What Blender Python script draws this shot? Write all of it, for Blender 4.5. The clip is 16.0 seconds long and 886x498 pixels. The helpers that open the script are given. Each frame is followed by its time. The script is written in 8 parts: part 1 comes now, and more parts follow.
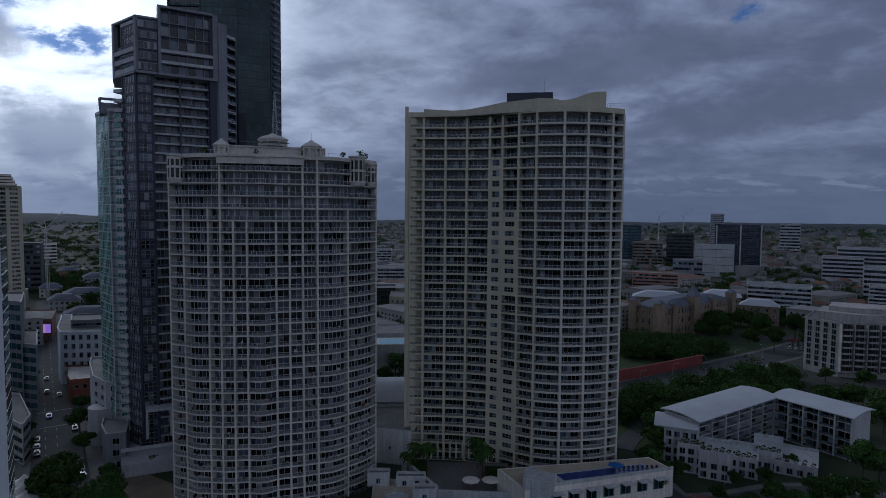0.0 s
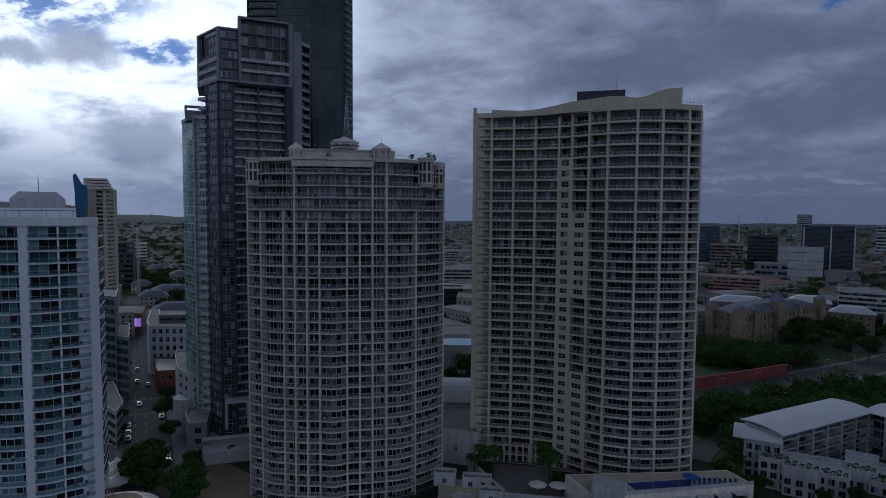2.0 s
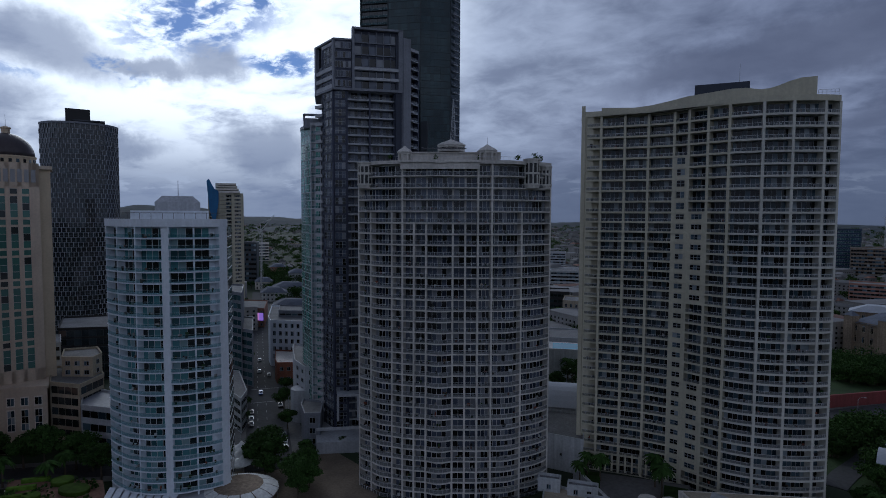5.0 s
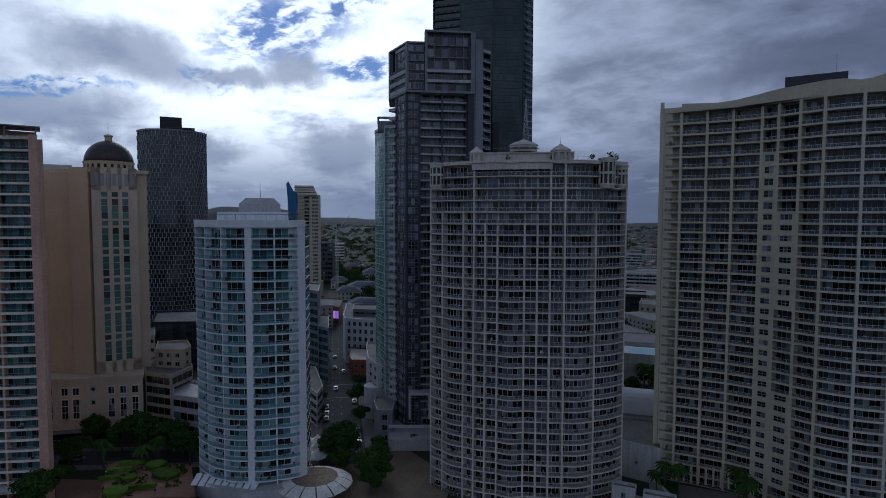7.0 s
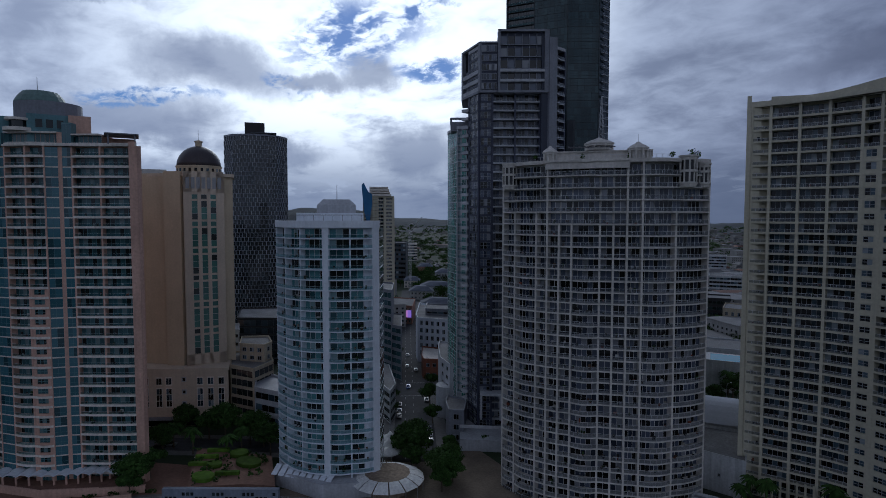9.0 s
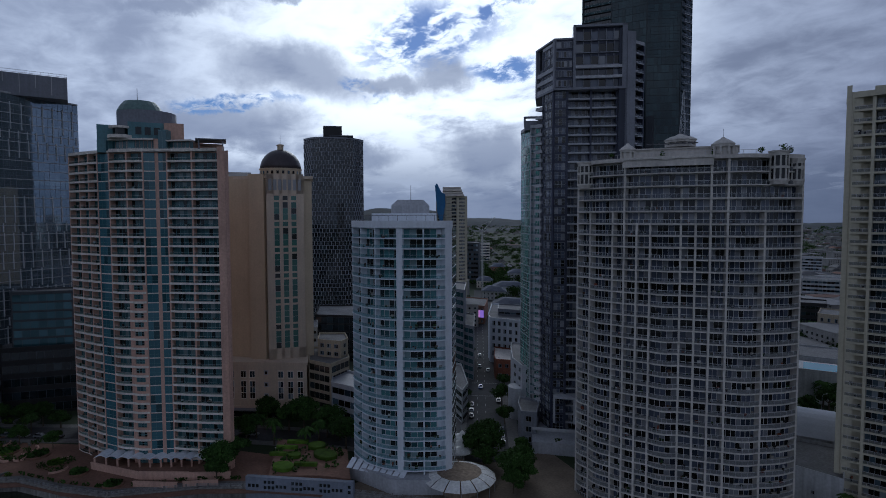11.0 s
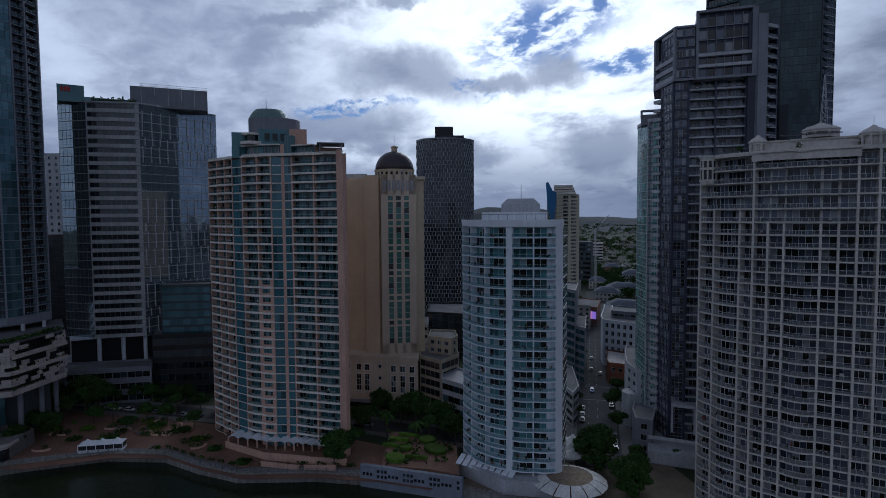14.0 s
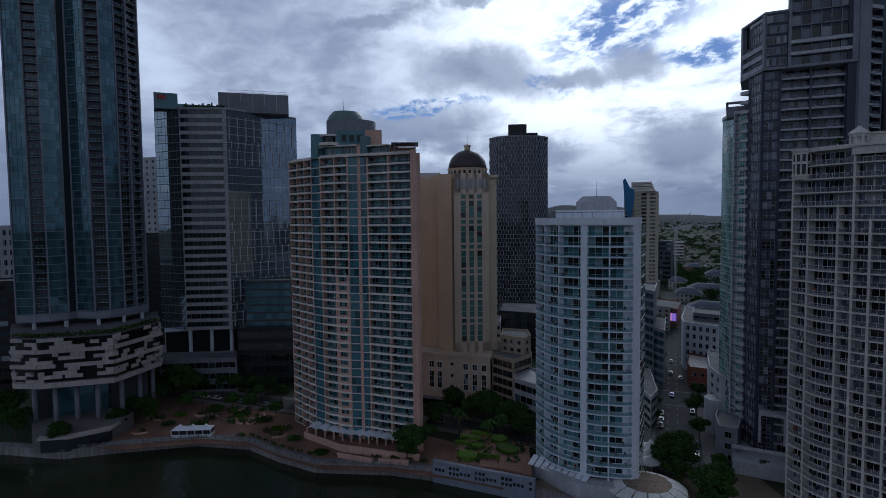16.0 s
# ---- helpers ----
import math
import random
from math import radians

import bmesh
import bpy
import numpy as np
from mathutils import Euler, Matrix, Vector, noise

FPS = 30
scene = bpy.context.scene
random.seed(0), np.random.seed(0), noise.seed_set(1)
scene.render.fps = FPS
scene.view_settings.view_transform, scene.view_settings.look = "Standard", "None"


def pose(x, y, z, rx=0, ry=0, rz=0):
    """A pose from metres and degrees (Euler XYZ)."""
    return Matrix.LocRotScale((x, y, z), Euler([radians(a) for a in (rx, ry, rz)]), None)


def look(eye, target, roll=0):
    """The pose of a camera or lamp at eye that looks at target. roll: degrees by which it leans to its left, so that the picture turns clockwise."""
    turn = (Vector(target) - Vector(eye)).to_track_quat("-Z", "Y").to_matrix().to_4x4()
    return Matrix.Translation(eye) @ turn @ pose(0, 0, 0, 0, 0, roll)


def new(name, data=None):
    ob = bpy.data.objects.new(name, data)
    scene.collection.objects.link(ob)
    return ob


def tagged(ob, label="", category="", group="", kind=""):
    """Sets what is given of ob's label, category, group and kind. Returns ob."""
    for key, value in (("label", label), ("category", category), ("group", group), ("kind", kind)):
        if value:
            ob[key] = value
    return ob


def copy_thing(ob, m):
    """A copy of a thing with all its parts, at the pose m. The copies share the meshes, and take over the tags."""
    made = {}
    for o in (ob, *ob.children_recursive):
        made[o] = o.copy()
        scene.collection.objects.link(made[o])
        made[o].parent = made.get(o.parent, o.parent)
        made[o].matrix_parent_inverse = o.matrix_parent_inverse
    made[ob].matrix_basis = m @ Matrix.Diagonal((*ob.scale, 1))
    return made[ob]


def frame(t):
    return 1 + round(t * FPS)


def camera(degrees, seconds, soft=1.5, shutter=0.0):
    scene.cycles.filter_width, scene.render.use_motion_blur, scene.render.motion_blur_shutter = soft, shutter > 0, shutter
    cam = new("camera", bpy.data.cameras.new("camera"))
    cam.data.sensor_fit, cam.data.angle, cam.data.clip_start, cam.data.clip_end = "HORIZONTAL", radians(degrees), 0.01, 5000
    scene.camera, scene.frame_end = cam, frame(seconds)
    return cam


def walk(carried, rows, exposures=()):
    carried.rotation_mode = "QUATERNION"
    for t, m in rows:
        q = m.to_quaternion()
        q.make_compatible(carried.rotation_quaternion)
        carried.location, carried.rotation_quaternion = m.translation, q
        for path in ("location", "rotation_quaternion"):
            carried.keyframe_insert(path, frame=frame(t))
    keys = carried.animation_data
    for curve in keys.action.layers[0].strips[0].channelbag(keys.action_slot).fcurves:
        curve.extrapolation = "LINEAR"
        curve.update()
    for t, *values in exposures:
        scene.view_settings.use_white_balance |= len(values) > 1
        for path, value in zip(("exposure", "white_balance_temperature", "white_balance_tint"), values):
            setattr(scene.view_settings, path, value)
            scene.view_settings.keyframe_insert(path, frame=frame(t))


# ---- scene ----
cam = camera(74.16, 16.0, soft=0.9)
EYE = (0.0, 0.0, 80.0)
TURN = ((0, 0.0, -3.436, -0.449), (1, 3.257, -3.409, -0.425), (2, 6.589, -3.38, -0.395), (3, 9.976, -3.351, -0.359),
        (4, 13.403, -3.323, -0.316), (5, 16.859, -3.296, -0.268), (6, 20.338, -3.271, -0.214), (7, 23.835, -3.249, -0.153),
        (8, 27.349, -3.232, -0.088), (9, 30.877, -3.219, -0.017), (10, 34.418, -3.212, 0.059), (11, 37.973, -3.213, 0.14),
        (12, 41.537, -3.22, 0.226), (13, 45.108, -3.237, 0.317), (14, 48.678, -3.262, 0.412), (15, 52.236, -3.299, 0.511),
        (16, 55.769, -3.346, 0.615))
walk(cam, [(t, pose(*EYE, 90 + p, r, yaw)) for t, yaw, p, r in TURN], exposures=[(0, 0.0, 5500, 8), (16, 0.0, 5500, 8)])

# ---------------------------------------------------------------- world and sun
SUN_AZ, SUN_EL = 38.0, 27.0          # degrees to the left of +y, and up


def compass(az, el=0.0):
    a, e = radians(az), radians(el)
    return Vector((-math.sin(a) * math.cos(e), math.cos(a) * math.cos(e), math.sin(e)))


def build_world():
    w = bpy.data.worlds.new("overcast_sky")
    scene.world = w
    w.use_nodes = True
    nt = w.node_tree
    nt.nodes.clear()
    N, L = nt.nodes.new, nt.links.new

    def math_node(op, a, b=None, clamp=False):
        n = N("ShaderNodeMath")
        n.operation, n.use_clamp = op, clamp
        for i, v in enumerate((a, b)):
            if v is None:
                continue
            if isinstance(v, (int, float)):
                n.inputs[i].default_value = v
            else:
                L(v, n.inputs[i])
        return n.outputs[0]

    def span(v, a, b, lo=0.0, hi=1.0):
        n = N("ShaderNodeMapRange")
        n.interpolation_type = "SMOOTHSTEP"
        for i, x in enumerate((a, b, lo, hi)):
            n.inputs[i + 1].default_value = x
        L(v, n.inputs[0])
        return n.outputs[0]

    def mixc(fac, a, b):
        n = N("ShaderNodeMix")
        n.data_type = "RGBA"
        if isinstance(fac, (int, float)):
            n.inputs[0].default_value = fac
        else:
            L(fac, n.inputs[0])
        for s, v in ((n.inputs[6], a), (n.inputs[7], b)):
            if isinstance(v, tuple):
                s.default_value = (*v, 1)
            else:
                L(v, s)
        return n.outputs[2]

    tc = N("ShaderNodeTexCoord").outputs["Generated"]
    sep = N("ShaderNodeSeparateXYZ")
    L(tc, sep.inputs[0])
    x, y, z = sep.outputs
    up = math_node("MAXIMUM", z, 0.0)
    den = math_node("ADD", up, 0.24)
    comb = N("ShaderNodeCombineXYZ")
    L(math_node("DIVIDE", x, den), comb.inputs[0])
    L(math_node("DIVIDE", y, den), comb.inputs[1])
    plane = comb.outputs[0]

    def fbm(scale, detail, rough, dist, off):
        m = N("ShaderNodeMapping")
        m.inputs["Location"].default_value = off
        m.inputs["Scale"].default_value = (1.0, 1.15, 1.0)
        m.inputs["Rotation"].default_value = (0, 0, 0.5)
        L(plane, m.inputs[0])
        n = N("ShaderNodeTexNoise")
        n.inputs["Scale"].default_value = scale
        n.inputs["Detail"].default_value = detail
        n.inputs["Roughness"].default_value = rough
        n.inputs["Distortion"].default_value = dist
        L(m.outputs[0], n.inputs["Vector"])
        return n.outputs[0]

    big = fbm(0.8, 4, 0.5, 0.2, (3.1, 1.7, 0))
    mid = fbm(2.4, 7, 0.54, 0.25, (0.4, 2.2, 1.0))
    fine = fbm(7.5, 8, 0.58, 0.4, (5.4, 0.2, 4.0))

    def toward(az, el, a, b, lo=0.0, hi=1.0):
        d = N("ShaderNodeVectorMath")
        d.operation = "DOT_PRODUCT"
        L(tc, d.inputs[0])
        d.inputs[1].default_value = compass(az, el)
        return span(d.outputs["Value"], a, b, lo, hi)

    # ragged-edged banks and gaps: bearing, height, half width, half height in degrees
    wn = N("ShaderNodeTexNoise")
    wn.inputs["Scale"].default_value, wn.inputs["Detail"].default_value, wn.inputs["Roughness"].default_value = 9.0, 7, 0.62
    L(tc, wn.inputs["Vector"])
    shift = N("ShaderNodeVectorMath")
    shift.operation = "MULTIPLY_ADD"
    L(wn.outputs["Color"], shift.inputs[0])
    shift.inputs[1].default_value = (0.15, 0.15, 0.085)
    L(tc, shift.inputs[2])

    def bank(az, el, w, h, tilt=0.0):
        c = compass(az, el)
        side = Vector((0, 0, 1)).cross(c).normalized()
        top = c.cross(side)
        t = radians(tilt)
        side, top = side * math.cos(t) + top * math.sin(t), top * math.cos(t) - side * math.sin(t)
        c = c + Vector((0.075, 0.075, 0.0425))
        out = []
        for axis, size in ((side, w), (top, h)):
            d = N("ShaderNodeVectorMath")
            d.operation = "DOT_PRODUCT"
            L(shift.outputs[0], d.inputs[0])
            d.inputs[1].default_value = axis / radians(size)
            q = math_node("SUBTRACT", d.outputs["Value"], axis.dot(c) / radians(size))
            out.append(math_node("MULTIPLY", q, q))
        return span(math_node("ADD", *out), 1.7, 0.15)

    def banks(rows):
        total = None
        for r in rows:
            m = bank(*r)
            total = m if total is None else math_node("MAXIMUM", total, m)
        return total

    dot = N("ShaderNodeVectorMath")
    dot.operation = "DOT_PRODUCT"
    L(tc, dot.inputs[0])
    dot.inputs[1].default_value = compass(SUN_AZ, SUN_EL)
    near = dot.outputs["Value"]
    glow = toward(SUN_AZ + 1, SUN_EL - 7, 0.895, 0.994)
    wide = toward(SUN_AZ + 20, SUN_EL - 3, 0.42, 0.985)      # the thinner side of the cloud sheet
    body = math_node("ADD", math_node("MULTIPLY", mid, 0.62), math_node("MULTIPLY", fine, 0.38))
    body = math_node("ADD", math_node("MULTIPLY", body, 0.70), math_node("MULTIPLY", big, 0.30))
    thin = span(body, 0.37, 0.64)                    # thin, light cloud against thick, grey cloud
    dark = mixc(wide, (0.105, 0.118, 0.172), (0.30, 0.325, 0.41))
    light = mixc(wide, (0.255, 0.275, 0.360), (0.64, 0.67, 0.75))
    cloud = mixc(thin, dark, light)
    cloud = mixc(math_node("MULTIPLY", glow, span(body, 0.34, 0.53)), cloud, (1.15, 1.15, 1.15))
    bright = banks(((32.0, 20.0, 4.5, 4.5), (28.5, 12.0, 3.0, 4.0), (40.0, 9.8, 8.5, 2.2), (33.0, 11.0, 6.0, 2.6), (47.0, 19.5, 6.0, 2.6), (56.0, 5.8, 4.5, 1.2), (39.0, 22.0, 9.0, 2.4)))
    cloud = mixc(math_node("MULTIPLY", bright, span(math_node("ADD", math_node("MULTIPLY", fine, 0.5), math_node("MULTIPLY", mid, 0.5)), 0.40, 0.60, 0.12, 0.85)), cloud, (1.12, 1.13, 1.15))
    heavy = banks(((51.5, 13.2, 7.0, 2.6, 8), (58.5, 8.4, 7.0, 1.9), (38.2, 13.1, 3.0, 1.7), (43.5, 12.6, 4.5, 0.9), (33.5, 6.6, 4.5, 2.6), (47.5, 6.0, 5.5, 1.3), (63.0, 17.5, 4.0, 0.8), (53.0, 19.8, 2.5, 0.7),
                   (-14.0, 13.5, 16.0, 2.0, -6), (-30.0, 9.0, 14.0, 1.8, -6)))
    shade = mixc(wide, (0.105, 0.115, 0.165), (0.25, 0.275, 0.36))
    cloud = mixc(math_node("MULTIPLY", heavy, 0.80), cloud, shade)
    sky = N("ShaderNodeTexSky")
    sky.sky_type, sky.sun_disc = "NISHITA", False
    sky.sun_elevation, sky.sun_rotation = radians(SUN_EL), radians(-SUN_AZ)
    sky.dust_density, sky.ozone_density = 0.2, 3.0
    blue = N("ShaderNodeVectorMath")
    blue.operation = "MULTIPLY"
    L(sky.outputs[0], blue.inputs[0])
    blue.inputs[1].default_value = (0.030, 0.036, 0.050)
    gap = fbm(10.0, 8, 0.64, 0.4, (7.3, 4.1, 2.0))
    holes = banks(((39.0, 16.6, 6.6, 2.7, -6), (31.4, 13.6, 4.2, 0.8, -6), (45.6, 12.1, 2.0, 1.0, 20), (57.3, 10.3, 4.6, 0.7), (34.0, 18.6, 3.0, 0.7, -20), (-26.3, 16.8, 1.3, 0.5, -25)))
    hole = math_node("MULTIPLY", holes, span(math_node("ADD", math_node("MULTIPLY", gap, 0.6), math_node("MULTIPLY", fine, 0.4)), 0.43, 0.55))
    col = mixc(hole, cloud, blue.outputs[0])
    # grey murk near the horizon, with a paler streak of far cloud over it
    murk = mixc(wide, (0.098, 0.114, 0.165), (0.20, 0.23, 0.315))
    col = mixc(span(z, 0.17, 0.02, 0.0, 0.90), col, murk)
    puffs = math_node("MULTIPLY", span(fbm(5.0, 8, 0.6, 0.3, (1.0, 9.0, 3.0)), 0.50, 0.62), math_node("MULTIPLY", span(z, 0.026, 0.045), span(z, 0.075, 0.05)))
    col = mixc(math_node("MULTIPLY", puffs, 0.55), col, mixc(wide, (0.21, 0.23, 0.29), (0.45, 0.48, 0.56)))
    col = mixc(span(z, 0.0, -0.06), col, (0.05, 0.055, 0.06))
    zen = N("ShaderNodeVectorMath")
    zen.operation = "SCALE"
    L(col, zen.inputs[0])
    # added to unseen sky: dimmed overhead for darker ground, raised opposite the sun for facades
    back = math_node("MULTIPLY", span(near, 0.22, -0.45, 0.0, 0.75), span(z, 0.85, 0.45))
    L(math_node("ADD", back, span(z, 0.40, 0.75, 1.0, 0.55)), zen.inputs["Scale"])
    col = zen.outputs[0]
    tint = N("ShaderNodeVectorMath")
    tint.operation = "MULTIPLY"
    L(col, tint.inputs[0])
    L(mixc(span(near, 0.25, -0.2), (1.0, 1.0, 1.0), (1.06, 1.0, 0.86)), tint.inputs[1])
    col = tint.outputs[0]
    bg = N("ShaderNodeBackground")
    L(col, bg.inputs[0])
    bg.inputs[1].default_value = 1.0
    out = N("ShaderNodeOutputWorld")
    L(bg.outputs[0], out.inputs[0])


build_world()
sun = new("sun", bpy.data.lights.new("sun", "SUN"))
sun.data.energy, sun.data.angle, sun.data.color = 0.5, radians(25), (1.0, 0.96, 0.9)
sun.matrix_world = look(compass(SUN_AZ, SUN_EL) * 900, (0, 0, 0))


# ---------------------------------------------------------------- materials
def material(name, color, rough=0.7, metal=0.0, grain=1.5, vary=0.12, streak=0.10, bump=0.0, spec=0.4, per_piece=0.0):
    """A surface with mottling at two scales and faint rain streaks, in world metres."""
    m = bpy.data.materials.new(name)
    m.use_nodes = True
    nt = m.node_tree
    N, L = nt.nodes.new, nt.links.new
    b = nt.nodes["Principled BSDF"]
    b.inputs["Roughness"].default_value, b.inputs["Metallic"].default_value = rough, metal
    b.inputs["Specular IOR Level"].default_value = spec
    g = N("ShaderNodeNewGeometry")
    n1 = N("ShaderNodeTexNoise")
    n1.inputs["Scale"].default_value, n1.inputs["Detail"].default_value = grain, 5
    L(g.outputs["Position"], n1.inputs["Vector"])
    n2 = N("ShaderNodeTexNoise")
    n2.inputs["Scale"].default_value, n2.inputs["Detail"].default_value = grain * 0.09, 3
    L(g.outputs["Position"], n2.inputs["Vector"])
    mp = N("ShaderNodeMapping")
    mp.inputs["Scale"].default_value = (1.1, 1.1, 0.06)
    L(g.outputs["Position"], mp.inputs[0])
    n3 = N("ShaderNodeTexNoise")
    n3.inputs["Scale"].default_value, n3.inputs["Detail"].default_value = 1.0, 4
    L(mp.outputs[0], n3.inputs["Vector"])

    def scaled(sock, amount):
        r = N("ShaderNodeMapRange")
        r.inputs[1].default_value, r.inputs[2].default_value = 0.3, 0.7
        r.inputs[3].default_value, r.inputs[4].default_value = 1 - amount, 1 + amount
        L(sock, r.inputs[0])
        return r.outputs[0]

    def mul(a, c):
        q = N("ShaderNodeMath")
        q.operation = "MULTIPLY"
        L(a, q.inputs[0]), L(c, q.inputs[1])
        return q.outputs[0]

    k = mul(mul(scaled(n1.outputs[0], vary), scaled(n2.outputs[0], vary)), scaled(n3.outputs[0], streak))
    if per_piece:
        o = N("ShaderNodeObjectInfo")
        add = N("ShaderNodeMath")
        add.operation = "ADD"
        L(o.outputs["Random"], add.inputs[0]), L(g.outputs["Random Per Island"], add.inputs[1])
        fr = N("ShaderNodeMath")
        fr.operation = "FRACT"
        L(add.outputs[0], fr.inputs[0])
        r = N("ShaderNodeMapRange")
        r.inputs[3].default_value, r.inputs[4].default_value = 1 - per_piece, 1 + per_piece
        L(fr.outputs[0], r.inputs[0])
        k = mul(k, r.outputs[0])
    v = N("ShaderNodeVectorMath")
    v.operation = "SCALE"
    v.inputs[0].default_value = color
    L(k, v.inputs["Scale"])
    L(v.outputs[0], b.inputs["Base Color"])
    if bump:
        bp = N("ShaderNodeBump")
        bp.inputs["Strength"].default_value, bp.inputs["Distance"].default_value = 0.5, bump
        L(n1.outputs[0], bp.inputs["Height"])
        L(bp.outputs[0], b.inputs["Normal"])
    return m


def glass(name, stops, rough=0.06, spec=0.5, wave=0.0, metal=0.0):
    """Window glass in front of dark rooms, blinds and curtains, which differ from pane to pane. stops: (share, colour)."""
    m = bpy.data.materials.new(name)
    m.use_nodes = True
    nt = m.node_tree
    N, L = nt.nodes.new, nt.links.new
    b = nt.nodes["Principled BSDF"]
    b.inputs["Roughness"].default_value, b.inputs["Specular IOR Level"].default_value = rough, spec
    b.inputs["Metallic"].default_value = metal
    b.inputs["IOR"].default_value = 1.5
    g, o = N("ShaderNodeNewGeometry"), N("ShaderNodeObjectInfo")
    add, fr = N("ShaderNodeMath"), N("ShaderNodeMath")
    add.operation, fr.operation = "ADD", "FRACT"
    L(o.outputs["Random"], add.inputs[0]), L(g.outputs["Random Per Island"], add.inputs[1])
    L(add.outputs[0], fr.inputs[0])
    ramp = N("ShaderNodeValToRGB")
    ramp.color_ramp.interpolation = "CONSTANT"
    el = ramp.color_ramp.elements
    while len(el) < len(stops):
        el.new(0.5)
    for e, (p, c) in zip(el, stops):
        e.position, e.color = p, (*c, 1)
    L(fr.outputs[0], ramp.inputs[0])
    L(ramp.outputs[0], b.inputs["Base Color"])
    if wave:
        n = N("ShaderNodeTexNoise")
        n.inputs["Scale"].default_value = 0.35
        L(g.outputs["Position"], n.inputs["Vector"])
        bp = N("ShaderNodeBump")
        bp.inputs["Strength"].default_value, bp.inputs["Distance"].default_value = 0.3, wave
        L(n.outputs[0], bp.inputs["Height"])
        L(bp.outputs[0], b.inputs["Normal"])
    return m


def clear_glass(name, tint, gloss, share):
    """A thin pane that lets most light through and mirrors the rest."""
    m = bpy.data.materials.new(name)
    m.use_nodes = True
    nt = m.node_tree
    N, L = nt.nodes.new, nt.links.new
    b = nt.nodes["Principled BSDF"]
    b.inputs["Base Color"].default_value = (*gloss, 1)
    b.inputs["Roughness"].default_value, b.inputs["Specular IOR Level"].default_value = 0.08, 0.7
    t, mix = N("ShaderNodeBsdfTransparent"), N("ShaderNodeMixShader")
    t.inputs[0].default_value = (*tint, 1)
    mix.inputs[0].default_value = share
    L(t.outputs[0], mix.inputs[1]), L(b.outputs[0], mix.inputs[2])
    L(mix.outputs[0], nt.nodes["Material Output"].inputs[0])
    return m


OFFWHITE = material("off_white_render", (0.43, 0.44, 0.45), 0.75, streak=0.18)
CREAM = material("cream_render", (0.58, 0.55, 0.51), streak=0.10)
BEIGE = material("yellow_beige_render", (0.53, 0.495, 0.385), streak=0.06, vary=0.07)
WHITE = material("white_paint", (0.70, 0.74, 0.80), 0.6, streak=0.06, vary=0.06)
WARM = material("warm_cream_paint", (0.72, 0.67, 0.61), 0.65, streak=0.12)
PEACH = material("peach_render", (0.56, 0.36, 0.285), 0.75, streak=0.10)
SAND = material("ochre_render", (0.55, 0.455, 0.33), 0.8, streak=0.03, vary=0.06)
PINKY = material("pale_pink_render", (0.59, 0.50, 0.40), 0.8, streak=0.05, vary=0.07)
SLATE = material("dark_grey_cladding", (0.055, 0.062, 0.072), 0.5, streak=0.08)
MIDGREY = material("mid_grey_cladding", (0.20, 0.21, 0.245), 0.55, streak=0.08)
PALEGREY = material("pale_grey_concrete", (0.42, 0.43, 0.46), 0.7)
DARKGREY = material("charcoal_cladding", (0.038, 0.044, 0.075), 0.5, streak=0.08)
NAVY = material("navy_panel", (0.025, 0.032, 0.055), 0.45)
BLACK = material("black_cladding", (0.018, 0.018, 0.02), 0.5)
TEAL = material("teal_panel", (0.10, 0.22, 0.25), 0.35)
RAILW = material("pale_rail_metal", (0.55, 0.55, 0.56), 0.45, 0.0, vary=0.05)
RAILD = material("dark_rail_metal", (0.10, 0.10, 0.11), 0.4, 0.3, vary=0.05)
FRAME = material("grey_window_frame", (0.30, 0.31, 0.33), 0.5, vary=0.05)
FRAMEW = material("white_window_frame", (0.62, 0.62, 0.62), 0.5, vary=0.05)
ROOFGREY = material("grey_roof_membrane", (0.17, 0.17, 0.175), 0.85, vary=0.2)
# dark grey with shade put into its colour
SHADEGREY = material("shade_toned_grey", (0.10, 0.10, 0.105), 0.9)
GLASS_A = glass("apartment_glass", [(0.0, (0.006, 0.007, 0.009)), (0.40, (0.03, 0.04, 0.065)), (0.60, (0.10, 0.12, 0.17)), (0.88, (0.24, 0.25, 0.28))], 0.05, 0.45)
GLASS_B = glass("shaded_apartment_glass", [(0.0, (0.006, 0.006, 0.007)), (0.50, (0.018, 0.034, 0.048)), (0.74, (0.075, 0.115, 0.15)), (0.92, (0.27, 0.31, 0.34))], 0.05, 0.35)
GLASS_W = glass("teal_apartment_glass", [(0.0, (0.008, 0.014, 0.016)), (0.42, (0.03, 0.09, 0.105)), (0.64, (0.10, 0.25, 0.27)), (0.90, (0.26, 0.36, 0.38))])
GLASS_P = glass("shaded_teal_glass", [(0.0, (0.010, 0.016, 0.018)), (0.3, (0.035, 0.095, 0.11)), (0.6, (0.06, 0.14, 0.16)), (0.88, (0.16, 0.22, 0.23))])
GLASS_T = glass("teal_curtain_glass", [(0.0, (0.04, 0.10, 0.12)), (0.35, (0.06, 0.14, 0.17)), (0.75, (0.085, 0.18, 0.22))], 0.04, 0.7, 0.02, 0.45)
GLASS_T2 = glass("blue_teal_strip_glass", [(0.0, (0.04, 0.12, 0.15)), (0.4, (0.06, 0.16, 0.20)), (0.85, (0.02, 0.06, 0.075))], 0.05, 0.6)
GLASS_D = glass("dark_curtain_glass", [(0.0, (0.008, 0.012, 0.016)), (0.5, (0.012, 0.02, 0.026)), (0.85, (0.03, 0.045, 0.055))], 0.05, 0.7, 0.02)
